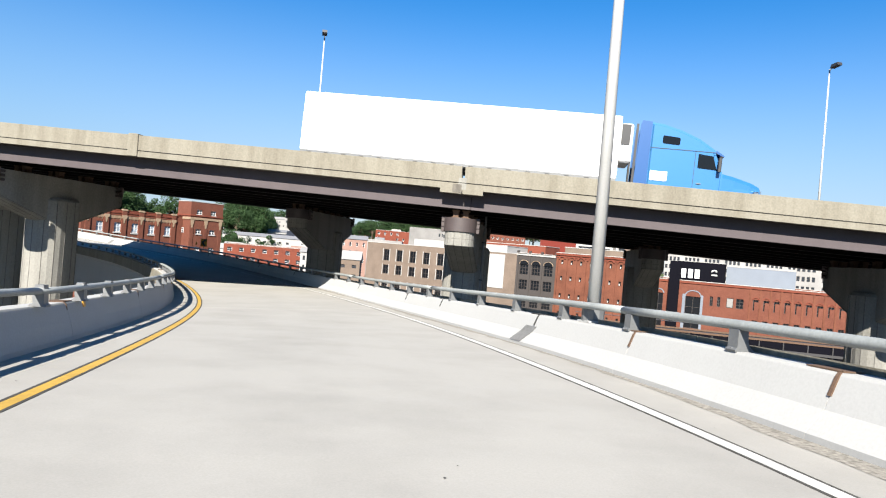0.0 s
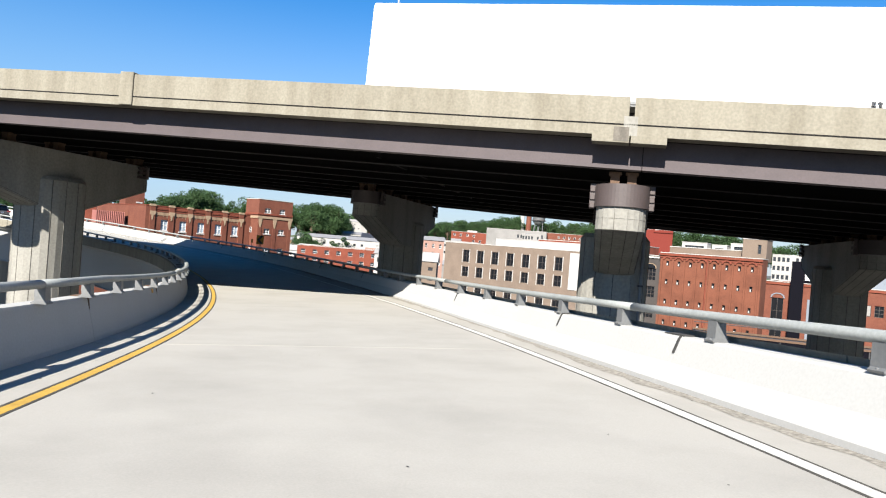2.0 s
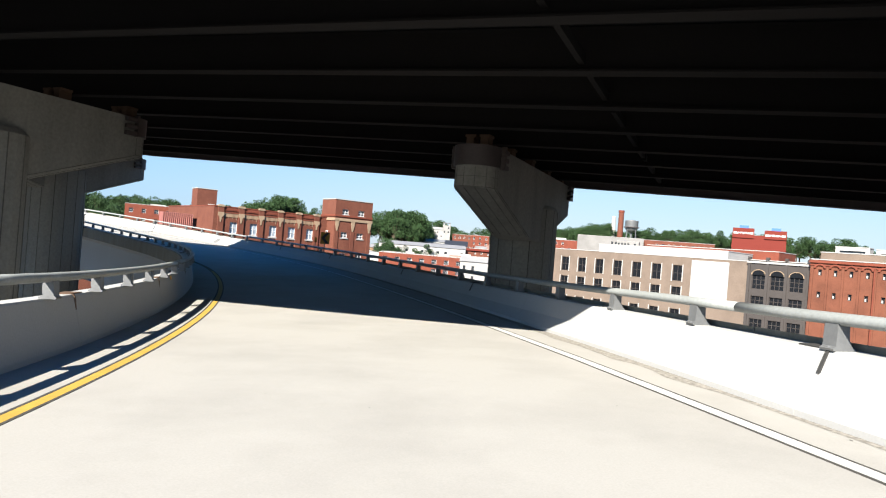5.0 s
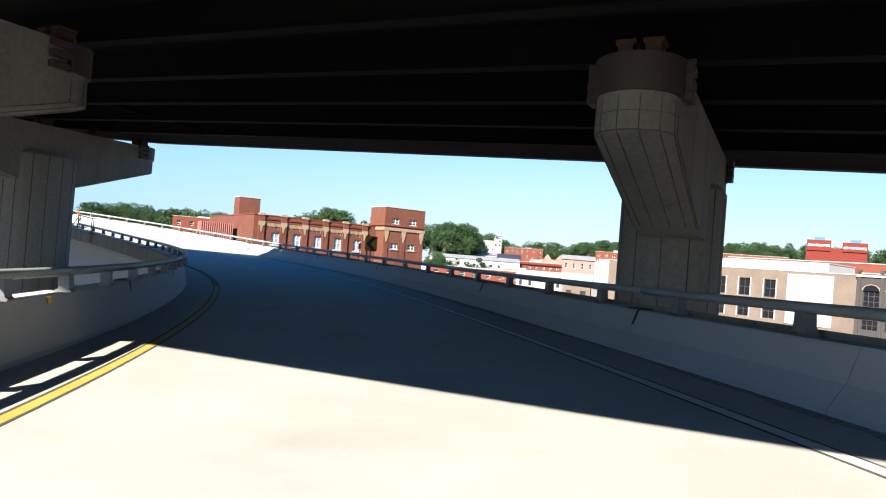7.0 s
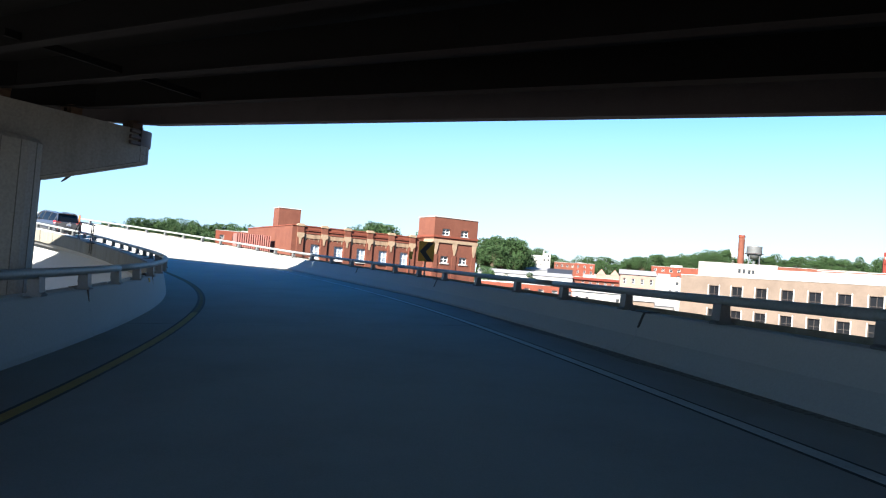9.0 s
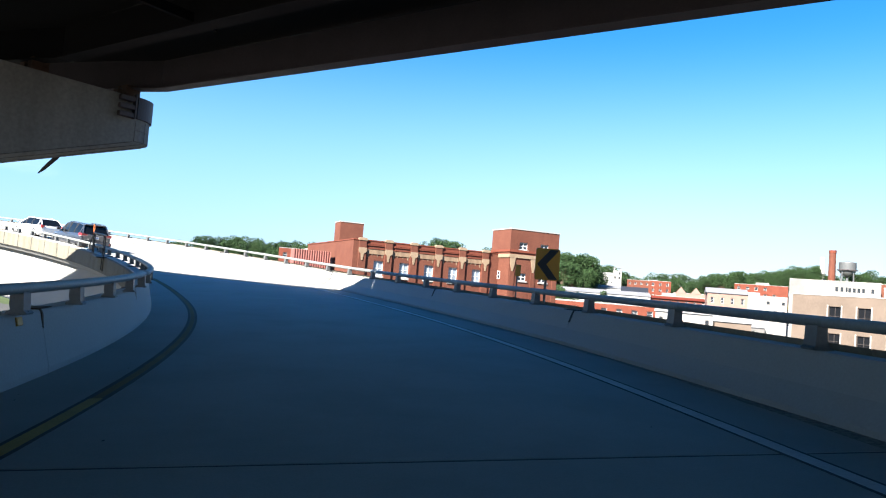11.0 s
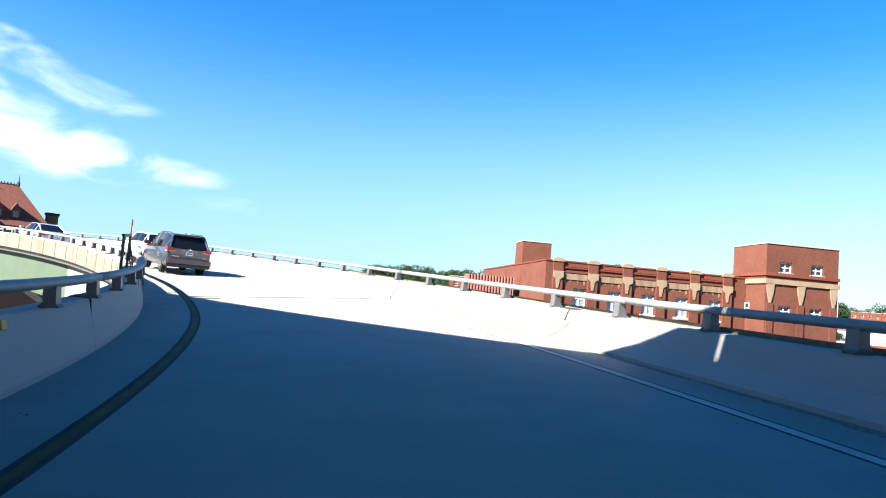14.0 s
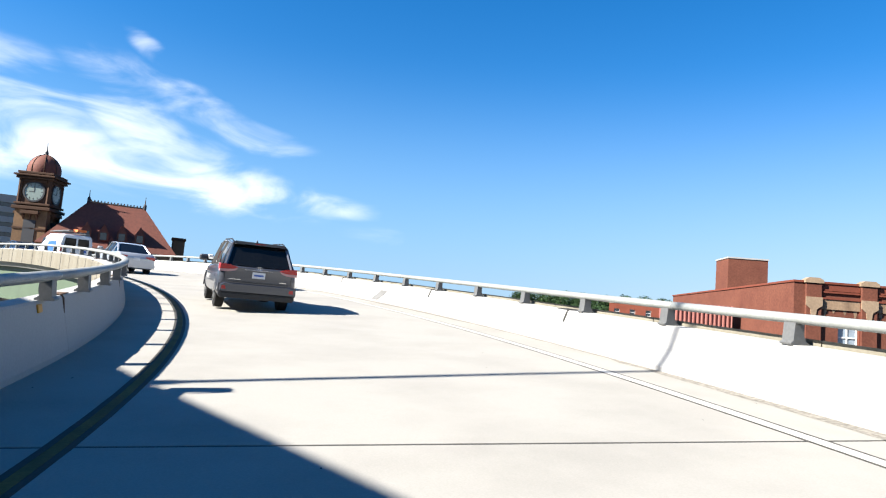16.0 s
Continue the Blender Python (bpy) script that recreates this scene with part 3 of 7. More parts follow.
def pier_meshes():
    """A hammerhead pier: an oval column and a tapering head with rounded ends, each end clasped by a bolted steel collar."""
    half, w = 5.9, 0.71
    steps = 12

    def outline(h, ww, n=steps):
        pts = [(ww * math.cos(t), h - ww + ww * math.sin(t)) for t in (math.pi * i / n for i in range(n + 1))]
        return pts + [(-x, -y) for x, y in pts]

    bm = bmesh.new()
    rings = [(0.0, half, w), (-0.70, half, w), (-1.30, half, w), (-1.36, half - 0.12, w), (-2.62, 1.80, w), (-2.75, 1.2, w)]
    loops = [[bm.verts.new((x, y, z)) for x, y in outline(h, ww)] for z, h, ww in rings]
    for l0, l1 in zip(loops, loops[1:]):
        for i in range(len(l0)):
            bm.faces.new((l0[i], l1[i], l1[(i + 1) % len(l0)], l0[(i + 1) % len(l0)]))
    bm.faces.new(loops[0])
    bm.faces.new(loops[-1][::-1])
    bmesh.ops.recalc_face_normals(bm, faces=bm.faces)
    head = bm
    col = bmesh.new()
    for z0, z1, k0, k1 in ((-20.0, -1.42, 1.0, 1.0), (-1.42, -1.25, 1.0, 0.90)):
        lo, hi = ([col.verts.new((x * q, y * q, z)) for x, y in outline(1.55, 1.22)] for z, q in ((z0, k0), (z1, k1)))
        for i in range(len(lo)):
            col.faces.new((lo[i], lo[(i + 1) % len(lo)], hi[(i + 1) % len(lo)], hi[i]))
        if z1 > -1.3:
            col.faces.new(hi)
        else:
            col.faces.new(lo[::-1])
    bmesh.ops.remove_doubles(col, verts=col.verts, dist=0.001)
    bmesh.ops.recalc_face_normals(col, faces=col.faces)
    # seams left by the form boards stand proud down the column
    seams = []
    for x, y in outline(1.55, 1.22, 6):
        seams.append(block(x - 0.014, x + 0.014, y - 0.014, y + 0.014, -19.9, -1.43))
    # and dark lines of run-off along the boards of the head
    runs = []
    for i in range(0, 2 * steps + 2):
        if i % 2 == 0 or i in (steps - 1, 2 * steps + 1):
            pts = [(*outline(h + 0.004, ww + 0.004)[i], z) for z, h, ww in rings[1:5]]
            runs.append(tube(pts, [0.006, 0.011, 0.014, 0.009], 5))
    for z in (-0.98, -1.31):
        band = outline(half + 0.002, w + 0.002)
        for arc in (band[:steps + 1], band[steps + 1:]):
            runs.append(tube([(x, y, z) for x, y in arc], 0.011 if z < -1.2 else 0.006, 5))
    collars = []
    for sgn in (1, -1):
        collar = bmesh.new()
        pts = [(0.78 * math.cos(t), sgn * (half - 0.71 + 0.78 * math.sin(t))) for t in (math.pi * i / 24 for i in range(25))]
        inn = [(0.70 * math.cos(t), sgn * (half - 0.71 + 0.70 * math.sin(t))) for t in (math.pi * i / 24 for i in range(25))]
        ring = pts + inn[::-1]
        add_prism(collar, ring if sgn > 0 else ring[::-1], -0.64, 0.01, "z")
        bmesh.ops.recalc_face_normals(collar, faces=collar.faces)
        blocks = []
        for x in (-1, 1):
            y = sgn * (half - 1.0)
            for z in (-0.60, -0.36, -0.12):
                blocks.append(block(x * 0.85 - 0.08, x * 0.85 + 0.08, y - 0.32, y + 0.12, z - 0.075, z + 0.075, 0.02))
            y = sgn * (half - 0.80)
            blocks.append(block(x * 0.84 - 0.09, x * 0.84 + 0.09, y - 0.07, y - 0.01, -0.68, 0.05))
        collars.append((collar, blocks))
    seats = []
    for y in (-5.2, -2.6, 0.0, 2.6, 5.2):
        for x in (-0.24, 0.24):
            foot = [(x - 0.20, 0.0), (x + 0.20, 0.0), (x + 0.20, 0.05), (x + 0.13, 0.07), (x + 0.13, 0.31), (x + 0.18, 0.33), (x + 0.18, 0.40), (x - 0.18, 0.40), (x - 0.18, 0.33), (x - 0.13, 0.31), (x - 0.13, 0.07), (x - 0.20, 0.05)]
            seats.append(prism(foot, y - 0.22, y + 0.22, "y"))
    return head, col, collars, seats, seams, runs


PIERS = [(-51.0, 6.3), (-25.4, 5.9), (0.47, 6.35), (21.6, 6.3), (52.0, 6.3), (-41.3, 20.5), (-12.7, 19.0), (11.7, 20.3), (39.0, 19.2)]
first_pier = None
for a, b in PIERS:
    m = OU @ Matrix.Translation((a, b, over_top(a) - 2.40)) @ Matrix.Rotation(radians(2.6 if abs(a) < 1 else 0), 4, "Z")
    if first_pier is None:
        first_pier = thing("bridge_pier", m, "weathered concrete hammerhead pier with brown steel collars carrying girders", "pier", "piers of the overpass")
        head, col, collars, seats, seams, runs = pier_meshes()
        head_ob = part("pier_head", head, M_PIER, first_pier)
        for run in runs:
            part("board_seam", run, M_SEAMLINE, head_ob, "dark stained joint between form boards")
        column_ob = part("column", col, M_PIER, first_pier)
        for seam in seams:
            part("board_seam", seam, M_SEAMLINE, column_ob)
        for collar, blocks in collars:
            ring_ob = part("steel_collar", collar, M_COLLAR, first_pier, "bolted brown steel collar")
            for blk in blocks:
                part("clamp_block", blk, M_COLLAR, ring_ob)
        for seat in seats:
            part("bearing", seat, M_RUST, first_pier, "rusty steel bearing under a girder")
    else:
        copied = copy_thing(first_pier, m)
        if a == -12.7:
            for child in copied.children:
                if child.name.startswith("column"):
                    child.location = (-0.3, 1.7, 0.0)      # this column stands off the middle of its head
                    child.scale = (1.07, 0.92, 1.0)
        if abs(a) < 1:
            pipe = part("drainpipe", tube([(0.98, -1.45, 0.9), (0.98, -1.45, -0.2), (0.94, -1.47, -0.5), (0.94, -1.47, -18)], 0.055, 8), M_GALV, copied, "thin grey steel drainpipe")
            for zb in (-1.0, -3.0, -5.0, -7.0):
                part("clip", block(0.85, 1.03, -1.54, -1.22, zb - 0.03, zb + 0.03), M_STEEL_DARK, pipe)

# ---- the ground far below ----
GROUND = -18.0
bm = bmesh.new()
bmesh.ops.create_grid(bm, x_segments=8, y_segments=8, size=4000)
bmesh.ops.translate(bm, verts=bm.verts, vec=(0, 0, GROUND))
tagged(part("ground", bm, M_GROUND), "grey city ground far below the viaducts", "ground", kind="structure")


# ---- buildings ----
def wall_with_holes(bm, w, z0, z1, holes, y=0.0, depth=0.22):
    """A front wall in the plane y, open at the given (x0, x1, z0, z1), with reveals of that depth."""
    xs = sorted({0.0, w, *(h[0] for h in holes), *(h[1] for h in holes)})
    zs = sorted({z0, z1, *(h[2] for h in holes), *(h[3] for h in holes)})
    made = {}

    def vert(x, z, yy):
        key = (round(x, 4), round(z, 4), yy)
        if key not in made:
            made[key] = bm.verts.new((x, yy, z))
        return made[key]

    for xa, xb in zip(xs, xs[1:]):
        for za, zb in zip(zs, zs[1:]):
            cx, cz = (xa + xb) / 2, (za + zb) / 2
            if not any(h[0] < cx < h[1] and h[2] < cz < h[3] for h in holes):
                bm.faces.new((vert(xa, za, y), vert(xb, za, y), vert(xb, zb, y), vert(xa, zb, y)))
    for a, b, c, d in holes:
        q = [(a, c), (b, c), (b, d), (a, d)]
        for (xa, za), (xb, zb) in zip(q, q[1:] + q[:1]):
            vs = [bm.verts.new(p) for p in ((xa, y, za), (xa, y + depth, za), (xb, y + depth, zb), (xb, y, zb))]
            bm.faces.new(vs)


def window_mesh(w, h, cols, rows, bar=0.06):
    """A sash of crossing bars in one piece, open between the bars."""
    bm = bmesh.new()
    xs = sorted([0.0, bar, w - bar, w] + [w * i / cols + e * bar / 2 for i in range(1, cols) for e in (-1, 1)])
    zs = sorted([0.0, bar, h - bar, h] + [h * i / rows + e * bar / 2 for i in range(1, rows) for e in (-1, 1)])
    made = {}

    def vert(i, j, y):
        if (i, j, y) not in made:
            made[i, j, y] = bm.verts.new((xs[i], y, zs[j]))
        return made[i, j, y]

    nx, nz = len(xs) - 1, len(zs) - 1
    solid = lambda i, j: 0 <= i < nx and 0 <= j < nz and (i % 2 == 0 or j % 2 == 0)
    for i in range(nx):
        for j in range(nz):
            if solid(i, j):
                bm.faces.new((vert(i, j, -0.05), vert(i + 1, j, -0.05), vert(i + 1, j + 1, -0.05), vert(i, j + 1, -0.05)))
                for di, dj, p, q in ((-1, 0, (i, j), (i, j + 1)), (1, 0, (i + 1, j), (i + 1, j + 1)), (0, -1, (i, j), (i + 1, j)), (0, 1, (i, j + 1), (i + 1, j + 1))):
                    if not solid(i + di, j + dj):
                        bm.faces.new((vert(*p, -0.05), vert(*q, -0.05), vert(*q, 0.0), vert(*p, 0.0)))
    bmesh.ops.recalc_face_normals(bm, faces=bm.faces)
    return bm


def windows(parent, holes, y=0.0, depth=0.2, cols=2, rows=3, sash=None, pane=None, bar=0.06):
    """A framed, glazed window in each opening; the sash and its pane are parts of their own."""
    for a, b, c, d in holes:
        win = part("window", window_mesh(b - a, d - c, cols, rows, bar), sash or M_WHITE_FRAME, parent)
        win.location = (a, y + depth, c)
        part("pane", block(0.02, b - a - 0.02, 0.0, 0.02, 0.02, d - c - 0.02), pane or M_PANE, win)


M_WHITE_FRAME = material("white_window_frame", (0.539, 0.539, 0.5236), 0.6, amount=0.1)
M_BROWN_FRAME = material("dark_brown_window_frame", (0.03465, 0.02695, 0.0231), 0.6, amount=0.1)
M_PINK = material("pink_painted_brick", (0.2233, 0.1386, 0.1116), 0.9, scale=0.3, amount=0.3)
M_ORANGEWALL = material("orange_brick", (0.1925, 0.1193, 0.07315), 0.9, scale=0.3, amount=0.3)
M_GREYBLUE = material("blue_grey_render", (0.127, 0.1448, 0.1709), 0.8, scale=0.2, amount=0.3)
M_LIMESTONE = material("pale_stone_facade", (0.2964, 0.2849, 0.268), 0.85, scale=0.3, amount=0.3)


def building(name, label, x, y, ang, w, d, z1, wall, roof=None, holes=(), rise=0.45, cols=2, rows=3, sash=None, pane=None, z0=GROUND, category="building", group="", side_holes=(), bar=0.06):
    """A flat-roofed block: its front runs along local x and faces local -y."""
    ob = thing(name, pose(x, y, 0, rz=ang), label, category, group)
    bm = bmesh.new()
    wall_with_holes(bm, w, z0, z1, list(holes))
    for p in (((w, 0), (w, d)), ((w, d), (0, d)), ((0, d), (0, 0))):
        (xa, ya), (xb, yb) = p
        bm.faces.new([bm.verts.new(v) for v in ((xa, ya, z0), (xb, yb, z0), (xb, yb, z1), (xa, ya, z1))])
    # inner faces of the parapet
    t = 0.3
    for p in (((t, t), (w - t, t)), ((w - t, t), (w - t, d - t)), ((w - t, d - t), (t, d - t)), ((t, d - t), (t, t))):
        (xa, ya), (xb, yb) = p
        bm.faces.new([bm.verts.new(v) for v in ((xb, yb, z1 - rise), (xa, ya, z1 - rise), (xa, ya, z1), (xb, yb, z1))])
    part("wall", bm, wall, ob)
    bm = bmesh.new()
    add_box(bm, t, w - t, t, d - t, z1 - rise - 0.3, z1 - rise)
    part("roof", bm, roof or M_ROOF_GREY, ob)
    cop = bmesh.new()
    for xa, xb, ya, yb in ((-0.06, w + 0.06, -0.06, t), (-0.06, w + 0.06, d - t, d + 0.06), (-0.06, t, t, d - t), (w - t, w + 0.06, t, d - t)):
        add_box(cop, xa, xb, ya, yb, z1 + 0.004, z1 + 0.12)
    part("coping", cop, M_WHITEWALL if wall is M_WHITEWALL else (M_BRICK_DARK if name in ("brick_hall", "brick_wing") else M_LIMESTONE), ob)
    if holes:
        windows(ob, holes, cols=cols, rows=rows, sash=sash, pane=pane, bar=bar)
    return ob


def trim(parent, boxes, mat, name="trim", label="", bevel=0.0):
    """Each block of the trim is a part of its own."""
    for b in boxes:
        last = part(name, block(*b, bevel), mat, parent, label)
    return last


# red brick hall with pilasters, a buff stone band and a corner tower
PITCH = 2.97
M_PALE_PANE = material("pale_blue_window_glass", (0.231, 0.2772, 0.3234), 0.12, 0.0, amount=0.5, scale=1.4, fine_amount=0.05, spots=(0.077, 0.1001, 0.1232), spec=0.8)
hall_wins = [(2.40 + PITCH * k, 3.50 + PITCH * k, -1.50, 0.12) for k in range(5)] + [(2.40 + PITCH * k, 3.50 + PITCH * k, -6.2, -4.4) for k in range(5)]
hall = building("brick_hall", "long red brick hall with pilasters and a stained buff stone band", -59.0, 108.78, 50, 17.6, 24, 2.2, M_BRICK, M_ROOF_GREY, hall_wins, cols=2, rows=2, bar=0.07, pane=M_PALE_PANE)
for k in range(6):
    xc = 1.0 + PITCH * k
    bm = bmesh.new()
    add_box(bm, xc - 0.42, xc + 0.42, -0.18, -0.003, GROUND, 2.16, 0.02)
    part("pilaster", bm, M_BRICK, hall)
    bm = bmesh.new()
    add_prism(bm, [(xc - 0.50, 2.20), (xc + 0.50, 2.20), (xc + 0.50, 2.36), (xc + 0.28, 2.50), (xc - 0.28, 2.50), (xc - 0.50, 2.36)], -0.24, 0.30, "y")
    bmesh.ops.recalc_face_normals(bm, faces=bm.faces)
    part("merlon", bm, M_TANSTONE, hall, "rounded buff stone cap")
    bm = bmesh.new()
    add_prism(bm, [(xc - 0.44, 1.42), (xc - 0.44, 0.95), (xc - 0.20, 0.75), (xc - 0.12, 0.05), (xc + 0.05, 0.05), (xc + 0.14, 0.75), (xc + 0.44, 0.95), (xc + 0.44, 1.42)], -0.24, -0.17, "y")
    bmesh.ops.recalc_face_normals(bm, faces=bm.faces)
    part("stone_bracket", bm, M_TANSTONE, hall, "buff stone bracket with pointed drops")
for k in range(5):
    xa, xb = 1.42 + PITCH * k, 0.58 + PITCH * (k + 1)
    trim(hall, [(xa + 0.02, xb - 0.02, -0.10, -0.003, 1.70, 1.80), (xa + 0.02, xb - 0.02, -0.12, -0.003, 1.35, 1.45)], M_BRICK_DARK, "moulding")
    trim(hall, [(xa + 0.02, xb - 0.02, -0.07, -0.003, 0.80, 1.34)], M_STAIN, "frieze", "stained buff stone frieze")
    trim(hall, [(xa + 0.02, xb - 0.02, -0.05, -0.003, 1.83, 2.12)], M_BRICK_DARK, "sunk_panel", "dark brick panel under the coping")
    for q, drop in ((0.12, 0.42), (0.34, 0.2), (0.62, 0.28), (0.88, 0.46)):
        xm = xa + (xb - xa) * q
        part("stain_run", prism([(xm - 0.10, 0.80), (xm - 0.05, 0.80 - drop * 0.7), (xm, 0.80 - drop), (xm + 0.06, 0.80 - drop * 0.6), (xm + 0.12, 0.80)], -0.012, -0.003, "y"), M_STAIN, hall, "pale run-off stain below the frieze")
    for sd in (-1, 1):
        xe = 1.0 + PITCH * (k + (sd > 0)) - sd * 0.45
        trim(hall, [(xe - 0.03, xe + 0.03, -0.06, -0.003, -12.0, 1.3)], M_BRICK_DARK, "brick_edge")
    trim(hall, [(2.25 + PITCH * k, 3.65 + PITCH * k, -0.12, -0.003, -1.72, -1.51)], M_LIMESTONE, "window_sill", "pale stone sill")
tower_wins = [(1.2, 2.3, 2.78, 3.62), (4.0, 5.1, 2.78, 3.62), (1.2, 2.3, -0.78, 0.08), (4.0, 5.1, -0.78, 0.08), (1.2, 2.3, -4.4, -3.2), (4.0, 5.1, -4.4, -3.2)]
ca, sa = math.cos(radians(50)), math.sin(radians(50))
tower = building("brick_tower", "square red brick stair tower with a buff stone band", -59.0 + 17.62 * ca + 2.6 * sa, 108.78 + 17.62 * sa - 2.6 * ca, 50, 6.5, 4.6, 5.05, M_BRICK, M_ROOF_GREY, tower_wins, cols=2, rows=2, bar=0.08)
for z0, z1, mat in ((2.45, 2.72, M_BRICK_DARK), (1.80, 2.20, M_TANSTONE)):
    trim(tower, [(-0.1, 6.6, -0.12, -0.003, z0, z1), (-0.12, -0.003, -0.003, 4.6, z0, z1), (6.503, 6.62, -0.003, 4.6, z0, z1)], mat, "stone_band")
for xc in (0.4, 3.15, 6.1):
    bm = bmesh.new()
    add_prism(bm, [(xc - 0.36, 1.80), (xc - 0.28, 1.1), (xc - 0.08, 0.25), (xc + 0.08, 0.25), (xc + 0.28, 1.1), (xc + 0.36, 1.80)], -0.10, -0.003, "y")
    bmesh.ops.recalc_face_normals(bm, faces=bm.faces)
    part("stone_bracket", bm, M_TANSTONE, tower)
    trim(tower, [(xc - 0.30, xc + 0.30, -0.09, -0.003, GROUND, 0.22)], M_BRICK, "pilaster")
trim(tower, [(a - 0.12, b + 0.12, -0.10, -0.003, c - 0.16, c - 0.01) for a, b, c, d in tower_wins], M_LIMESTONE, "window_sill")
# small windows on the tower's flank
for z in (-0.7, -4.3):
    win = part("window", window_mesh(0.6, 0.9, 1, 2), M_WHITE_FRAME, tower)
    win.matrix_local = pose(-0.02, 2.6, z, rz=-90)
    part("pane", block(0.02, 0.58, -0.02, 0.0, 0.02, 0.88), M_PANE, win)


def hall_place(x, y):
    return -59.0 + x * ca - y * sa, 108.78 + x * sa + y * ca


pen = building("stair_penthouse", "red brick rooftop stair house with a pale coping", *hall_place(3.3, 19.7), 50, 3.3, 3.0, 5.60, M_BRICK, M_ROOF_WHITE, (), z0=1.2)
trim(pen, [(1.9, 2.9, -0.25, -0.003, 2.9, 3.15)], M_WHITEWALL, "canopy", "small white canopy")
wing = building("brick_wing", "low red brick wing beside the hall", *hall_place(-16, 3.5), 50, 15.9, 16, -1.4, M_BRICK, M_ROOF_GREY, ())
bm = bmesh.new()
xs = [i * 0.07 for i in range(61)]
add_prism(bm, [(x, 0.0 if i % 4 < 2 else 0.09) for i, x in enumerate(xs)] + [(4.2, 2.3), (0, 2.3)], 0, 2.45, "z")
bmesh.ops.recalc_face_normals(bm, faces=bm.faces)
box = tagged(part("shipping_container", bm, M_CONTAINER), "corrugated red steel container on a low roof", "container")
box.matrix_world = pose(*hall_place(-4.9, 7.2), -1.55, rz=50)

# tan brick office block with a white panel
tan_wins = [(4.8 + 3.58 * k, 6.4 + 3.58 * k, a, b) for k in range(7) for a, b in ((-3.3, -0.82), (-6.25, -4.25), (-10.0, -7.75), (-13.5, -11.2))]
tan = building("tan_office_block", "tan brick office block with rows of tall dark windows", -16.46, 150.9, -32.8, 37.9, 26, 0.5, M_TAN, M_ROOF_WHITE, tan_wins, cols=2, rows=2, sash=M_BROWN_FRAME, pane=M_DARKPANE)
trim(tan, [(29.4, 35.2, -0.12, -0.003, -6.6, 0.15)], M_WHITEWALL, "white_panel", "large blank white wall panel")
trim(tan, [(a - 0.16, a - 0.005, -0.06, -0.003, c - 0.1, d + 0.16) for a, b, c, d in tan_wins] + [(b + 0.005, b + 0.16, -0.06, -0.003, c - 0.1, d + 0.16) for a, b, c, d in tan_wins], M_LIMESTONE, "window_surround")
roof_house = building("roof_house", "low white rooftop plant house", -6.0, 152.5, -32.8, 24, 10, 2.0, M_WHITEWALL, M_ROOF_WHITE, (), z0=0.1, rise=0.25)
roof_house2 = building("roof_house", "brown brick rooftop house with openings", 3.11, 159.11, -32.8, 24, 8, 2.7, M_BRICK_DARK, M_ROOF_GREY, [(2 + 4 * k, 3.6 + 4 * k, 1.3, 2.1) for k in range(5)], z0=0.1, cols=1, rows=1, sash=M_BROWN_FRAME)


def tan_place(x, y):
    c, s_ = math.cos(radians(-32.8)), math.sin(radians(-32.8))
    return -16.46 + x * c - y * s_, 150.9 + x * s_ + y * c


def arch_hood(parent, xc, z, r, mat, y0=-0.12, thick=0.16, name="arch"):
    bm = bmesh.new()
    pts = [(xc + r * math.cos(t), z + r * 0.8 * math.sin(t)) for t in (math.pi * i / 8 for i in range(9))]
    inn = [(xc + (r - thick) * math.cos(t), z + (r - thick) * 0.8 * math.sin(t)) for t in (math.pi * i / 8 for i in range(9))]
    add_prism(bm, pts + inn[::-1], y0, -0.003, "y")
    bmesh.ops.recalc_face_normals(bm, faces=bm.faces)
    return part(name, bm, mat, parent)


grey_wins = [(0.7 + 2.55 * k, 2.5 + 2.55 * k, a, b) for k in range(3) for a, b in ((-3.4, -1.35), (-6.3, -4.4), (-9.7, -7.7), (-13.2, -11.2))]
grey = building("grey_warehouse", "dark grey brick warehouse with pale arched window heads", *tan_place(38.0, -0.3), -32.8, 8.4, 24, 0.75, M_GREYWALL, M_ROOF_WHITE, grey_wins, cols=3, rows=3, sash=M_BROWN_FRAME, pane=M_DARKPANE)
for k in range(3):
    arch_hood(grey, 1.6 + 2.55 * k, -1.35, 1.02, M_TANSTONE, thick=0.11)
    xc = 1.6 + 2.55 * k
    bm = bmesh.new()
    add_prism(bm, [(xc + 0.86 * math.cos(t), -1.35 + 0.69 * math.sin(t)) for t in (math.pi * i / 8 for i in range(9))], -0.05, -0.003, "y")
    bmesh.ops.recalc_face_normals(bm, faces=bm.faces)
    part("fanlight", bm, M_DARKPANE, grey)
trim(grey, [(-0.1, 8.5, -0.18, -0.003, 0.35, 0.62)], M_LIMESTONE, "cornice")
for xc in (0.2, 2.75, 5.3, 8.2):
    trim(grey, [(xc - 0.2, xc + 0.2, -0.15, -0.003, GROUND, 0.3), (xc - 0.22, xc + 0.22, -0.2, 0.2, 0.88, 1.25)], M_GREYWALL, "pier")

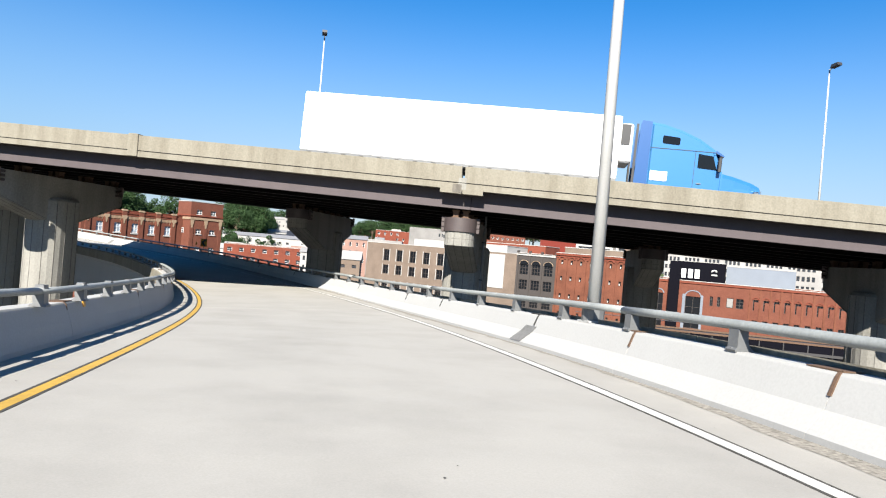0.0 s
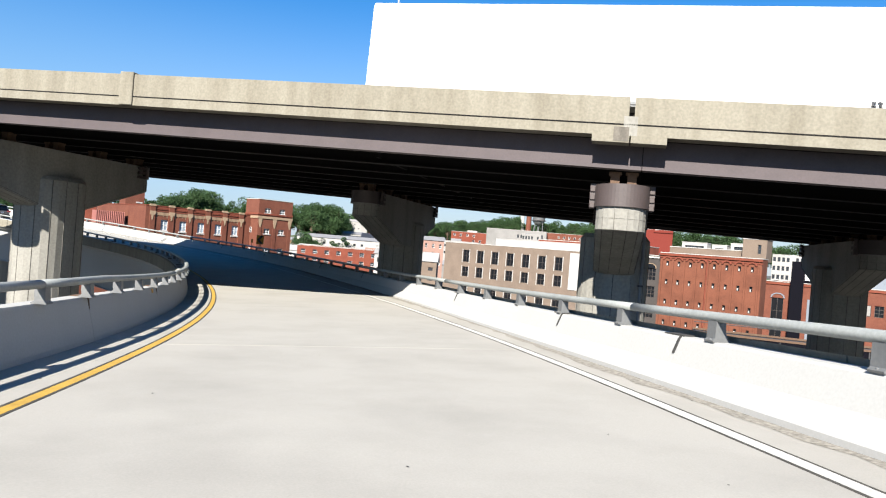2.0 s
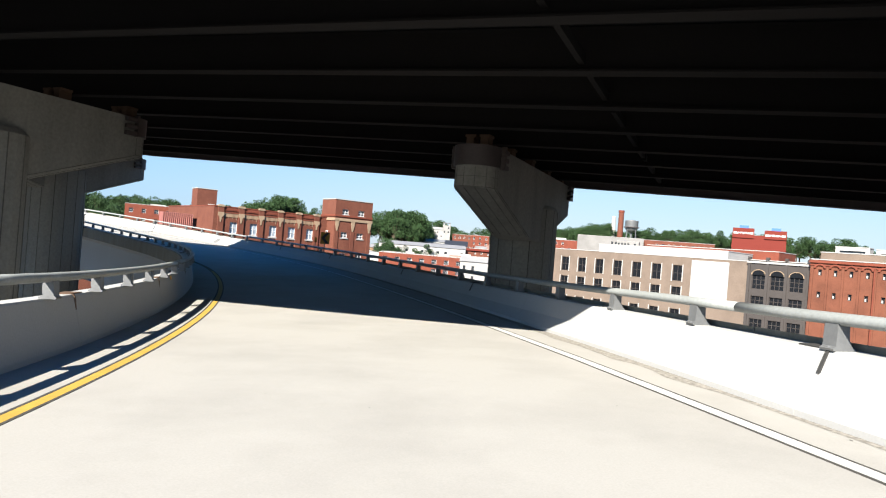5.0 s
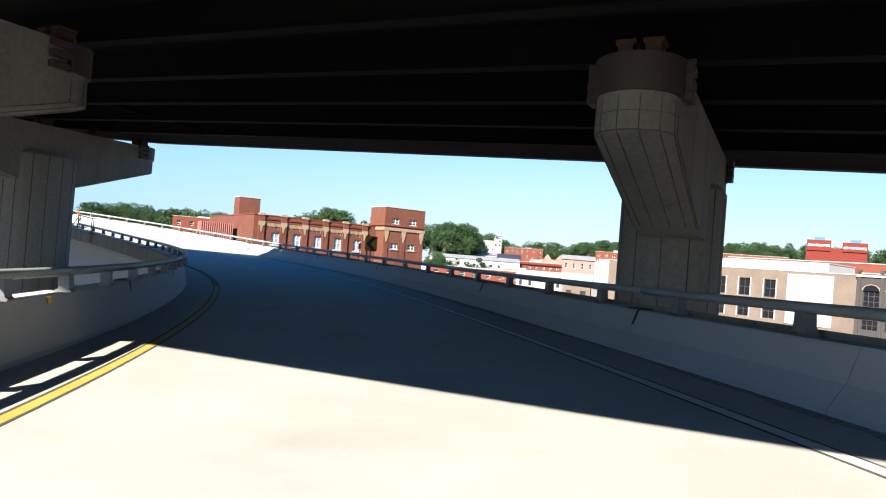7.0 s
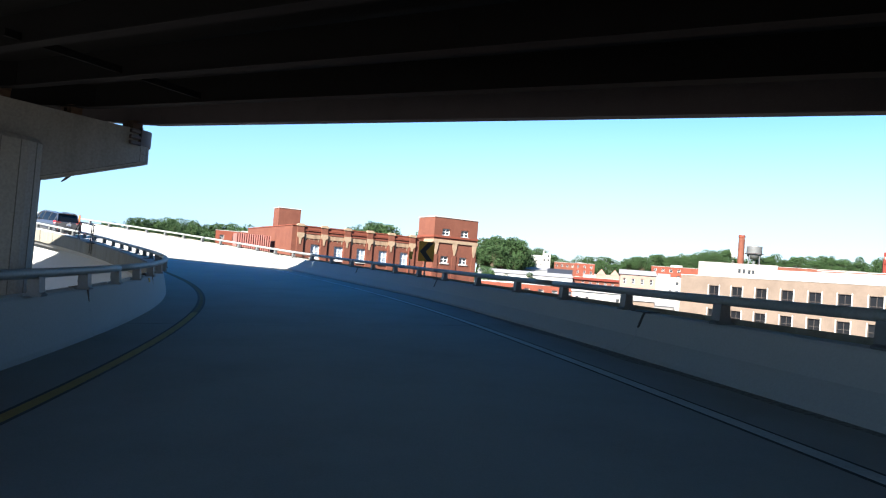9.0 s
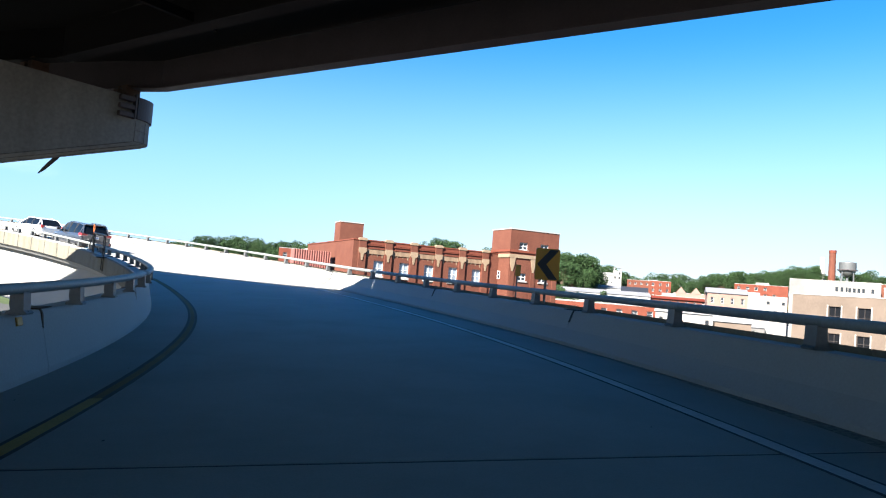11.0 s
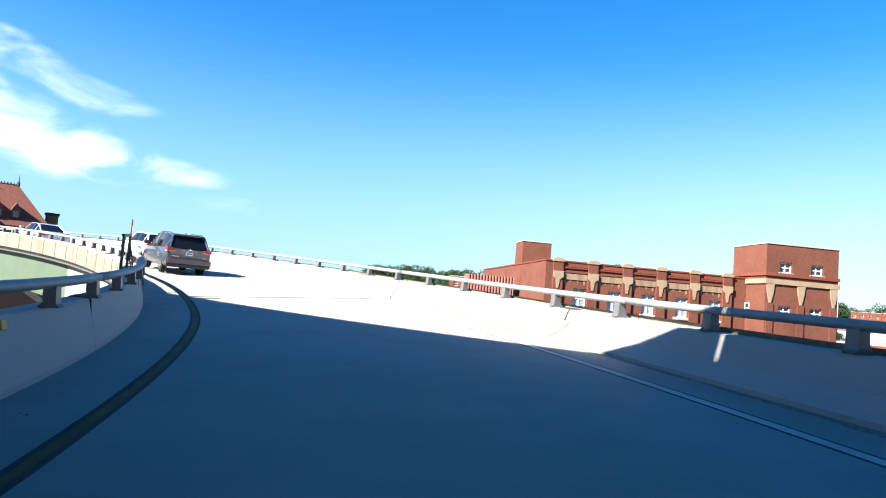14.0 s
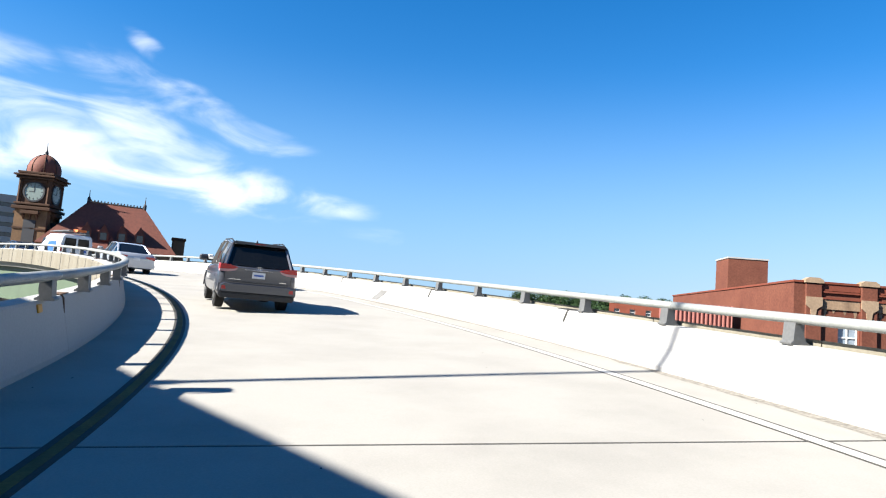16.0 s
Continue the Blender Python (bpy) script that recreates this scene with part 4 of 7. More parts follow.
red_wins = [(1.0 + 1.86 * k, 1.44 + 1.86 * k, z, z + 0.82) for k in range(8) for z in (-0.75, -3.75, -7.0, -10.4)]
redw = building("brick_warehouse", "orange-red brick warehouse with small windows under arches", *tan_place(46.6, -1.2), -32.8, 15.6, 3.2, 1.35, M_BRICKOR, M_ROOF_WHITE, red_wins, cols=1, rows=2, sash=M_BROWN_FRAME, pane=M_DARKPANE, bar=0.05)
for a, b, c, d in red_wins:
    trim(redw, [(a + 0.05, a + 0.24, 0.10, 0.16, c + 0.08, c + 0.42)], M_WHITEWALL, "sash_board", "small white board behind the sash")
for k in range(8):
    arch_hood(redw, 1.22 + 1.86 * k, 0.25, 0.74, M_BRICK_DARK, -0.2, 0.26)
for k in range(9):
    trim(redw, [(0.16 + 1.86 * k, 0.42 + 1.86 * k, -0.16, -0.003, GROUND, 0.3)], M_BRICKOR, "pilaster")
part("downpipe", tube([(7.6, -0.28, 0.5), (7.6, -0.28, -16)], 0.11, 6), M_BRICK_DARK, redw)
trim(redw, [(-0.1, 15.7, -0.22, -0.003, 0.95, 1.28), (-0.1, 15.7, -0.12, -0.003, 0.55, 0.72)], M_BRICK_DARK, "cornice")
building("roof_tank_house", "square tan brick roof house on the warehouse", *tan_place(58.6, 1.2), -32.8, 3.5, 3.4, 4.4, M_TAN, M_ROOF_WHITE, [(2.2, 2.7, 2.2, 3.6)], z0=1.0, cols=1, rows=2, sash=M_BROWN_FRAME)
building("rear_range", "set-back brick range behind the warehouse front", *tan_place(46.8, 2.2), -32.8, 11.6, 3.0, 2.5, M_TAN, M_ROOF_WHITE, (), z0=-3.0)
for k, (xa, wa, ha) in enumerate(((47.6, 4.2, 3.5), (52.6, 2.4, 3.3), (55.6, 2.6, 3.7))):
    building("roof_unit", "low white plant box on the warehouse roof", *tan_place(xa, 5.6), -32.8, wa, 2.0, ha, M_WHITEWALL, M_ROOF_WHITE, [(0.5, wa - 0.5, ha - 1.0, ha - 0.45)], z0=-3.0, cols=3, rows=1, sash=M_GREYWALL, category="roof unit", group="plant on the warehouse roof")

# long brick building with the big white numerals on a dark panel
b7_wins = [(1.3, 3.3, -12.4, -5.1), (7.8, 10.8, -12.0, -5.3), (15.8, 17.1, -6.9, -4.9), (17.6, 19.0, -6.9, -4.9)] + [(20.75 + 1.9 * k, 21.75 + 1.9 * k, -6.9, -4.75) for k in range(9)] + [(20.75 + 1.9 * k, 21.75 + 1.9 * k, -11.0, -8.9) for k in range(9)] + [(12.6 + 1.4 * k, 13.2 + 1.4 * k, -6.9, -4.9) for k in range(2)]
b7 = building("brick_hall_with_arches", "long red brick building with arched windows", 45.5, 142.9, -25.2, 38.0, 25, -2.1, M_BRICK, M_ROOF_WHITE, b7_wins, cols=2, rows=3, sash=M_BROWN_FRAME, pane=M_DARKPANE)
for a, b, c, d in b7_wins[:2] + b7_wins[4:13]:
    arch_hood(b7, (a + b) / 2, d, (b - a) / 2 + 0.2, M_BRICK_DARK if b - a < 1.5 else M_GREYBLUE, -0.14, 0.22)
trim(b7, [(a + 0.26, b, -0.02, 0.16, c, d - 0.45) for a, b, c, d in b7_wins[4:13]], M_BRICK, "brick_infill", "brick panel filling most of the arched opening")
trim(b7, [(15.9, 17.0, 0.02, 0.12, -6.8, -5.0)], M_PALEWALL, "window_board", "pale board closing a window")
trim(b7, [(4.3, 6.4, -0.9, -0.003, -13.0, 1.9)], M_CLAD, "shaft", "dark clad vertical shaft")
trim(b7, [(-0.1, 38.1, -0.2, -0.003, -2.6, -2.3)], M_BRICK_DARK, "cornice")
trim(b7, [(-0.003 + 7.2, 7.79, -0.12, -0.003, -13, -4.9), (10.81, 11.3, -0.12, -0.003, -13, -4.9)], M_GREYBLUE, "window_surround")
for k in range(10):
    trim(b7, [(19.98 + 1.9 * k, 20.28 + 1.9 * k, -0.12, -0.003, -13.0, -2.62)], M_BRICKOR, "pilaster")
c7, s7 = math.cos(radians(-25.2)), math.sin(radians(-25.2))


def b7_place(x, y):
    return 45.5 + x * c7 - y * s7, 142.9 + x * s7 + y * c7


sign_wall = building("dark_sign_wall", "dark-clad rooftop house with a large white painted sign", *b7_place(6.0, 1.0), -25.2, 9.0, 8, 2.0, M_CLAD, M_ROOF_GREY, (), z0=-2.4)
def lettering(text, m, size, mat, parent, depth=0.02, spacing=1.0):
    cu = bpy.data.curves.new("lettering", "FONT")
    cu.body = text
    cu.size = size
    cu.extrude = depth
    cu.space_character = spacing
    cu.offset = 0.02 * size
    cu.materials.append(mat)
    tmp = new("lettering", cu)
    dg = bpy.context.evaluated_depsgraph_get()
    me = bpy.data.meshes.new_from_object(tmp.evaluated_get(dg))
    bpy.data.objects.remove(tmp)
    ob = new("lettering", me)
    if not me.materials:
        me.materials.append(mat)
    ob.parent = parent
    ob.matrix_local = m
    return ob


for x0 in (0.5, 1.85, 3.2):
    part("sign_bar", block(x0, x0 + 0.95, -0.08, -0.06, -1.45, 0.42), M_PLAINWHITE, sign_wall, "plain white bar")
bm = bmesh.new()
for i in range(10):
    t0 = 0.3 + i * 0.30
    add_box(bm, 6.9 + 0.45 * math.cos(t0), 7.1 + 0.45 * math.cos(t0), -0.05, -0.003, 0.05 + 0.4 * math.sin(t0), 0.25 + 0.4 * math.sin(t0))
add_box(bm, 6.5, 7.6, -0.05, -0.003, -0.6, -0.35)
part("emblem", bm, M_PLAINWHITE, sign_wall, "small white emblem")
building("grey_rendered_block", "blank blue-grey rendered wall above the brick building", *b7_place(15.2, 6), -25.2, 13.2, 12, 1.6, M_GREYBLUE, M_ROOF_WHITE, (), z0=-2.4)

# the rest of the city, as it shows over the parapets
CITY_FAR = [
    ("church_hall", -121.3, 467.4, 13.1, 11.1, 14.0, 12.0, "w", "white church hall among trees"),
    ("cupola_tower", -111.2, 469.8, 12.1, 5.2, 6.0, 15.2, "w", "square white bell tower with openings"),
    ("long_shed", -106.4, 336.7, 14.3, 29.3, 20.0, 2.1, "w", "long low shed with a white roof"),
    ("gabled_house", -75.2, 324.1, 10.7, 10.2, 14.0, 0.6, "g", "grey house with a dark slate gable"),
    ("brick_house", -85.0, 383.4, 10.4, 10.7, 14.0, 7.7, "r", "red brick house with small windows"),
    ("brown_house", -72.9, 375.4, 8.7, 9.7, 14.0, 7.6, "b", "brown brick house with open bays"),
    ("brick_row", -56.0, 276.9, 7.2, 17.8, 12.0, 0.0, "r", "low brick row with a bright red roof edge"),
    ("pink_row", -51.5, 297.8, 5.4, 19.9, 14.0, 1.6, "p", "pink brick row with a white roof and gables"),
    ("brown_block", -34.5, 349.5, 1.2, 19.8, 20.0, 7.9, "b", "brown brick block with square openings"),
    ("white_row", -31.9, 269.6, 1.4, 16.2, 14.0, 2.0, "w", "white wall with a row of small windows"),
    ("train_shed", -41.5, 198.2, 6.7, 11.5, 10.0, -4.1, "w", "long white shed beside the tracks"),
    ("orange_house", -33.5, 209.3, 4.6, 4.9, 8.0, -3.4, "o", "small orange brick house by the shed"),
    ("white_block", -14.9, 310.0, -3.7, 26.7, 25.0, 9.5, "w", "flat white block with roof plant"),
    ("small_block", 0.8, 289.2, -5.5, 8.0, 10.0, 7.4, "w", "white block with narrow window slots"),
    ("low_store", -61.9, 214.3, 12.0, 17.3, 12.0, -3.7, "o", "low orange brick store with a white roof"),
]
CITY_NEAR = [
    ("buff_house", -29.0, 189.6, 3.1, 6.5, 8.0, -5.0, "t", "buff house with a pale roof"),
    ("brick_range", -4.7, 319.2, -4.2, 45.1, 25.0, 9.6, "r", "long red brick range with a white roof"),
    ("brown_range", -67.9, 208.7, 15.0, 25.1, 18.0, -3.5, "b", "low brown brick range of workshops"),
    ("red_hotel", -33.5, 222.5, 7.2, 9.0, 14.0, 1.1, "p", "pinkish red building with white windows"),
    ("grey_range", -87.3, 265.5, 15.0, 33.1, 16.0, -0.8, "s", "low range of sheds with grey roofs"),
    ("brick_terrace", -134.3, 183.9, 36.1, 16.1, 14.0, 4.4, "b", "brown brick terrace with chimneys"),
    ("white_tower_block", 95.1, 175.9, -29.7, 9.1, 14.0, 4.3, "w", "plain white block of flats"),
    ("white_factory", 74.2, 217.7, -23.8, 39.9, 14.0, 5.0, "w", "white factory with grid windows"),
    ("white_store", 103.6, 171.1, -32.7, 10.7, 14.0, -5.0, "w", "low white store beside the tracks"),
    ("white_shed", -95.0, 250.0, 18.0, 22.0, 12.0, -5.5, "w", "low white shed among other roofs"),
    ("pink_works", -55.0, 245.0, 8.0, 16.0, 10.0, -3.0, "p", "low pinkish brick works with a white roof"),
    ("brick_store", 30.0, 210.0, -12.0, 24.0, 14.0, -1.5, "r", "red brick store with a flat roof"),
    ("brown_mill", 20.0, 270.0, -6.0, 26.0, 14.0, 4.0, "b", "brown brick mill with small windows"),
]
WALLS = {"w": M_PALEWALL, "g": M_GREYWALL, "r": M_BRICK, "b": M_BRICK_DARK, "p": M_PINK, "o": M_ORANGEWALL, "t": M_TAN, "s": M_LIMESTONE}
rnd = random.Random(4)
for name, x, y, ang, w, d, z1, kind_, label in CITY_FAR + CITY_NEAR:
    plain = kind_ in "wts"
    n = max(2, int(w / rnd.uniform(2.0, 3.2)))
    pitch = w / n
    half = rnd.uniform(0.13, 0.20)
    tall = rnd.uniform(0.85, 1.45)
    hs = []
    for zt in (z1 - 2.3, z1 - 5.0, z1 - 7.7)[:2 if plain else 3]:
        hs += [(pitch * (k + 0.5 - half), pitch * (k + 0.5 + half), zt, zt + tall) for k in range(n) if rnd.random() < (0.72 if plain else 0.85)]
    if name in ("white_factory", "white_tower_block", "small_block"):
        hs = [(1.2 * k + 0.2, 1.2 * k + 0.95, zt, zt + 1.3) for zt in (z1 - 2.0, z1 - 4.6, z1 - 7.2) for k in range(int(w / 1.2)) if k % 5 != 4]
    if name == "white_block":
        hs = [(1.5 * k + 0.3, 1.5 * k + 1.1, z1 - 3.4, z1 - 1.9) for k in range(9, 17)]
    roof_kind = M_ROOF_GREY if kind_ in "gs" else M_ROOF_WHITE
    ob = building(name, label, x, y, ang, w, d, z1, WALLS[kind_], roof_kind, hs, cols=1, rows=2, sash=M_GREYWALL if plain else M_WHITE_FRAME)
    if rnd.random() < 0.6:
        a = rnd.uniform(0.1, 0.5) * w
        trim(ob, [(a, a + 0.25 * w, d * 0.3, d * 0.6, z1 - 0.46, z1 + rnd.uniform(0.5, 1.2))], M_WHITEWALL if rnd.random() < 0.6 else M_ROOF_GREY, "roof_plant")
    if name in ("gabled_house", "pink_row", "buff_house", "church_hall", "long_shed", "white_range", "grey_range", "white_shed", "red_hotel", "train_shed", "tan_shed"):
        h = 2.6 if name in ("gabled_house", "buff_house") else (2.0 if name == "church_hall" else 1.5)
        m_ = M_SLATE if name == "gabled_house" else (M_ROOF_GREY if name in ("grey_range", "red_hotel", "white_shed", "long_shed") else M_ROOF_WHITE)
        if name == "pink_row":
            for i in range(4):
                xa = w * (i + 0.15) / 4
                part("gable", prism([(xa, z1), (xa + w * 0.18, z1), (xa + w * 0.09, z1 + 2.2)], -0.1, 4.0, "y"), M_PINK, ob)
        else:
            part("gable_roof", prism([(-0.3, z1 + 0.13), (d + 0.3, z1 + 0.13), (d / 2, z1 + h)], -0.3, w + 0.3, "x"), m_, ob)
    if name == "cupola_tower":
        for sx in (0.3, 4.3):
            for sy in (0.3, 5.1):
                trim(ob, [(sx, sx + 0.6, sy, sy + 0.6, z1 + 0.13, z1 + 1.7)], M_WHITEWALL, "post")
        trim(ob, [(0, 5.2, 0, 6, z1 + 1.7, z1 + 2.1)], M_ROOF_GREY, "cap_roof")
    if name == "brick_row":
        trim(ob, [(-0.3, w + 0.3, -0.6, -0.07, z1 - 0.9, z1 - 0.3)], M_SIGNRED, "roof_edge", "bright red fascia board")

# small houses and sheds scattered over the valley
HOUSE_WALLS = (M_BRICK, M_PINK, M_WHITEWALL, M_PALEWALL, M_BRICK_DARK, M_ORANGEWALL, M_TAN, M_PALEWALL)
HOUSE_LABELS = ("small red brick house with a pale gable roof", "small pinkish house with a pale gable roof", "small white house with a gable roof", "small pale house with a gable roof",
                "small dark brick house with a gable roof", "small orange brick house with a gable roof", "small tan house with a gable roof", "small pale shed with a gable roof")
rh = random.Random(31)
for i in range(34):
    hx, hy = rh.uniform(-112, 4), rh.uniform(228, 335)
    wd, dp = rh.uniform(6, 12), rh.uniform(6, 9)
    zt = -9.5 + 0.052 * (hy - 228) + rh.uniform(0.0, 3.0)
    kind_ = rh.randrange(8)
    hs = [(wd * q - 0.4, wd * q + 0.4, zt - 1.9, zt - 0.8) for q in (0.25, 0.5, 0.75) if rh.random() < 0.7]
    ob = building("small_house", HOUSE_LABELS[kind_], hx, hy, rh.uniform(-25, 30), wd, dp, zt, HOUSE_WALLS[kind_], M_ROOF_GREY, hs, cols=1, rows=2, sash=M_WHITE_FRAME, category="house", group="small houses of the town")
    part("gable_roof", prism([(-0.3, zt + 0.13), (dp + 0.3, zt + 0.13), (dp / 2, zt + rh.uniform(1.4, 2.6))], -0.3, wd + 0.3, "x"), (M_ROOF_GREY, M_ROOF_WHITE, M_ROOF_WHITE, M_SLATE, M_ROOF_GREY)[rh.randrange(5)], ob)

storage = building("storage_warehouse", "red storage warehouse with white lettering on its signs", 51.8, 344.4, -11.6, 21.8, 25, 16.0, M_SIGNRED, M_ROOF_GREY)
for xa, h in ((0.3, 19.0), (13.2, 18.4)):
    trim(storage, [(xa - 0.2, xa + 8.6, -0.5, -0.06, 14.6, h)], M_SIGNRED, "sign_board", "red sign board")
    trim(storage, [(xa + 2.5, xa + 6.2, -0.1, 0.3, h + 0.01, h + 1.2)], M_BLUE, "sign_topper", "blue and white sign panel")
    lettering("SELF STORAGE", pose(xa + 0.15, -0.55, h - 2.6, 90), 1.22, M_PLAINWHITE, storage)

# chimney and water tower
stack = thing("factory_chimney", pose(6.2, 449, 0), "tall slim brick factory chimney with a dark band", "chimney")
part("shaft", tube([(0, 0, GROUND), (0, 0, 31.4)], [2.0, 1.6], 12), M_BRICK, stack)
part("rim", tube([(0, 0, 30.2), (0, 0, 31.6)], 1.8, 12), M_BRICK_DARK, stack)
part("white_stack", tube([(-4.2, 3, GROUND), (-4.2, 3, 28)], 1.3, 10), M_WHITEWALL, stack)
wt = thing("water_tower", pose(12.3, 438.8, 0), "steel water tower with a round tank on legs", "water tower")
bm = bmesh.new()
prof = [(0.3, 17.4), (2.2, 18.2), (3.6, 20.0), (3.9, 21.2), (3.9, 24.6), (3.95, 24.9), (0.2, 25.6)]
rings = [[bm.verts.new((r * math.cos(2 * math.pi * k / 16), r * math.sin(2 * math.pi * k / 16), z)) for k in range(16)] for r, z in prof]
for r0, r1 in zip(rings, rings[1:]):
    for k in range(16):
        bm.faces.new((r0[k], r0[(k + 1) % 16], r1[(k + 1) % 16], r1[k]))
bm.faces.new(rings[-1])
bm.faces.new(rings[0][::-1])
part("tank", bm, M_GALV, wt, smooth=True)
part("walkway", tube([(4.5 * math.cos(t), 4.5 * math.sin(t), 21.0) for t in (2 * math.pi * i / 16 for i in range(17))], 0.25, 6), M_STEEL_BROWN, wt)
for k in range(4):
    t = math.pi / 4 + k * math.pi / 2
    part("leg", tube([(6.0 * math.cos(t), 6.0 * math.sin(t), GROUND), (3.4 * math.cos(t), 3.4 * math.sin(t), 20.5)], 0.28, 6), M_GALV, wt)
part("riser", tube([(0, 0, GROUND), (0, 0, 17.6)], 0.6, 8), M_GALV, wt)
for z in (0, 8, 14):
    r = 6.0 - 2.6 * (z - GROUND) / 38.5
    part("brace", tube([(r * math.cos(math.pi / 4 + k * math.pi / 2), r * math.sin(math.pi / 4 + k * math.pi / 2), z) for k in range(5)], 0.14, 5), M_GALV, wt)

# dark steel rail trestle below the parapet
trestle = thing("rail_trestle", pose(30, 93, 0, rz=-14), "dark steel railway trestle below the ramp", "trestle")
part("deck_girder", block(-10, 90, 0, 5, -9.6, -8.6), M_STEEL_DARK, trestle)
part("ballast", block(-10, 90, 0.3, 4.7, -8.596, -8.35), M_STEEL_DARK, trestle, "dark ballast bed between the rails")
for yy in (1.7, 3.2):
    part("rail", block(-10, 90, yy - 0.04, yy + 0.04, -8.346, -8.2), M_RUST, trestle)
part("edge_beam", block(-10, 90, -0.25, -0.005, -8.55, -8.3), M_RUST, trestle, "rusty edge beam")
part("side_girder", block(-10, 90, -0.16, -0.005, -11.9, -8.56), M_CLAD, trestle, "black plate girder")
for i in range(33):
    part("stiffener", block(-9.5 + 3.0 * i, -9.38 + 3.0 * i, -0.30, -0.165, -11.8, -8.6), M_STEEL_DARK, trestle)
for z in (-11.9, -9.9):
    part("flange", block(-10, 90, -0.36, -0.305, z, z + 0.35), M_STEEL_DARK, trestle)
for i in range(9):
    xx = -6 + i * 11
    for yy in (0.6, 4.4):
        part("column", block(xx - 0.3, xx + 0.3, yy - 0.3, yy + 0.3, GROUND, -9.6), M_SLATE, trestle)
    part("brace", tube([(xx, 0.6, GROUND + 0.5), (xx + 11, 0.6, -9.8)], 0.16, 5), M_SLATE, trestle)
part("handrail", tube([(-10, 0.1, -7.2), (90, 0.1, -7.2)], 0.05, 5), M_SLATE, trestle)


# ---- the station: clock tower and great hipped roof ----
def from_eye(p, k=70 / 120.0):
    e = Vector((-40.73, 71.22, -1.28))
    return e + (Vector(p) - e) * k


st = thing("station_house", pose(0, 0, 0), "red-tiled station hall with a steep hipped roof and dormers", "station")
ridge_l, ridge_r, hip_r = from_eye((-159.7, 86.6, 11.9)), from_eye((-158.4, 94.7, 12.7)), from_eye((-157.4, 99.4, 5.3))
axis = (ridge_r - ridge_l)
axis.z = 0
axis.normalize()
back = Vector((-axis.y, axis.x, 0))
if back.dot(ridge_l - Vector((-40, 71, 0))) < 0:
    back = -back
zr = (ridge_l.z + ridge_r.z) / 2 
len_r = (ridge_r - ridge_l).length
st.matrix_world = Matrix.Translation((ridge_l.x, ridge_l.y, 0)) @ Matrix.Rotation(math.atan2(axis.y, axis.x), 4, "Z")
eave = 2.2
bm = bmesh.new()
rv = [bm.verts.new(v) for v in ((0, 0, zr), (len_r, 0, zr))]
ev = [bm.verts.new(v) for v in ((-3.6, -3.4, eave), (len_r + 3.1, -3.4, eave), (len_r + 3.1, 3.4, eave), (-3.6, 3.4, eave))]
for f in ((ev[0], ev[1], rv[1], rv[0]), (ev[1], ev[2], rv[1]), (ev[2], ev[3], rv[0], rv[1]), (ev[3], ev[0], rv[0]), (ev[3], ev[2], ev[1], ev[0])):
    bm.faces.new(f)
part("hipped_roof", bm, M_ROOF_TILE, st, "steep red clay tile roof")
part("wall", block(-3.3, len_r + 2.8, -3.1, 3.1, GROUND, eave - 0.004), M_ORANGEWALL, st)
crest = bmesh.new()
for i in range(int(len_r / 0.28)):
    add_box(crest, 0.15 + i * 0.28, 0.27 + i * 0.28, -0.03, 0.03, zr - 0.02, zr + 0.2)
add_box(crest, 0, len_r, -0.06, 0.06, zr - 0.05, zr + 0.05)
part("ridge_crest", crest, M_TANSTONE, st)
for xx in (0, len_r):
    part("finial", tube([(xx, 0, zr - 0.1), (xx, 0, zr + 0.3), (xx, 0, zr + 0.5), (xx, 0, zr + 1.1)], [0.16, 0.14, 0.05, 0.02], 8), M_SLATE, st)
for i, (px, pz) in enumerate(((1.6, 3.5), (3.1, 3.6), (4.6, 3.6), (0.2, 3.5), (2.3, 2.7))):
    yf = -3.4 + (pz - eave) / (zr - eave) * 3.4
    big = 1.0 if i < 4 else 0.6
    dm = part("dormer", prism([(px - 0.42 * big, pz - 0.6), (px + 0.42 * big, pz - 0.6), (px + 0.42 * big, pz + 0.2), (px, pz + 1.0 * big), (px - 0.42 * big, pz + 0.2)], yf - 0.55, yf + 0.9, "y"), M_ROOF_TILE, st)
    part("window", block(px - 0.26 * big, px + 0.26 * big, yf - 0.6, yf - 0.553, pz - 0.5, pz + 0.15), M_PANE, dm)
ch = from_eye((-157.1, 100.5, 8.0))
chl = st.matrix_world.inverted() @ Vector((ch.x, ch.y, ch.z))
part("chimney", block(chl.x - 0.62, chl.x + 0.5, chl.y - 0.45, chl.y + 0.45, 0, ch.z - 0.25, 0.03), M_TOWERBRICK, st)
part("chimney_cap", block(chl.x - 0.70, chl.x + 0.58, chl.y - 0.52, chl.y + 0.52, ch.z - 0.246, ch.z + 0.02), M_BROWNSTONE, st)

tc = from_eye((-160.4, 80.0, 0))
ct = thing("clock_tower", Matrix.Translation((tc.x, tc.y, 0)) @ Matrix.Rotation(radians(62), 4, "Z"), "brownstone and buff brick clock tower with a red dome", "clock tower")


def tz(z):
    return -1.28 + (z + 1.28) * 70 / 120.0


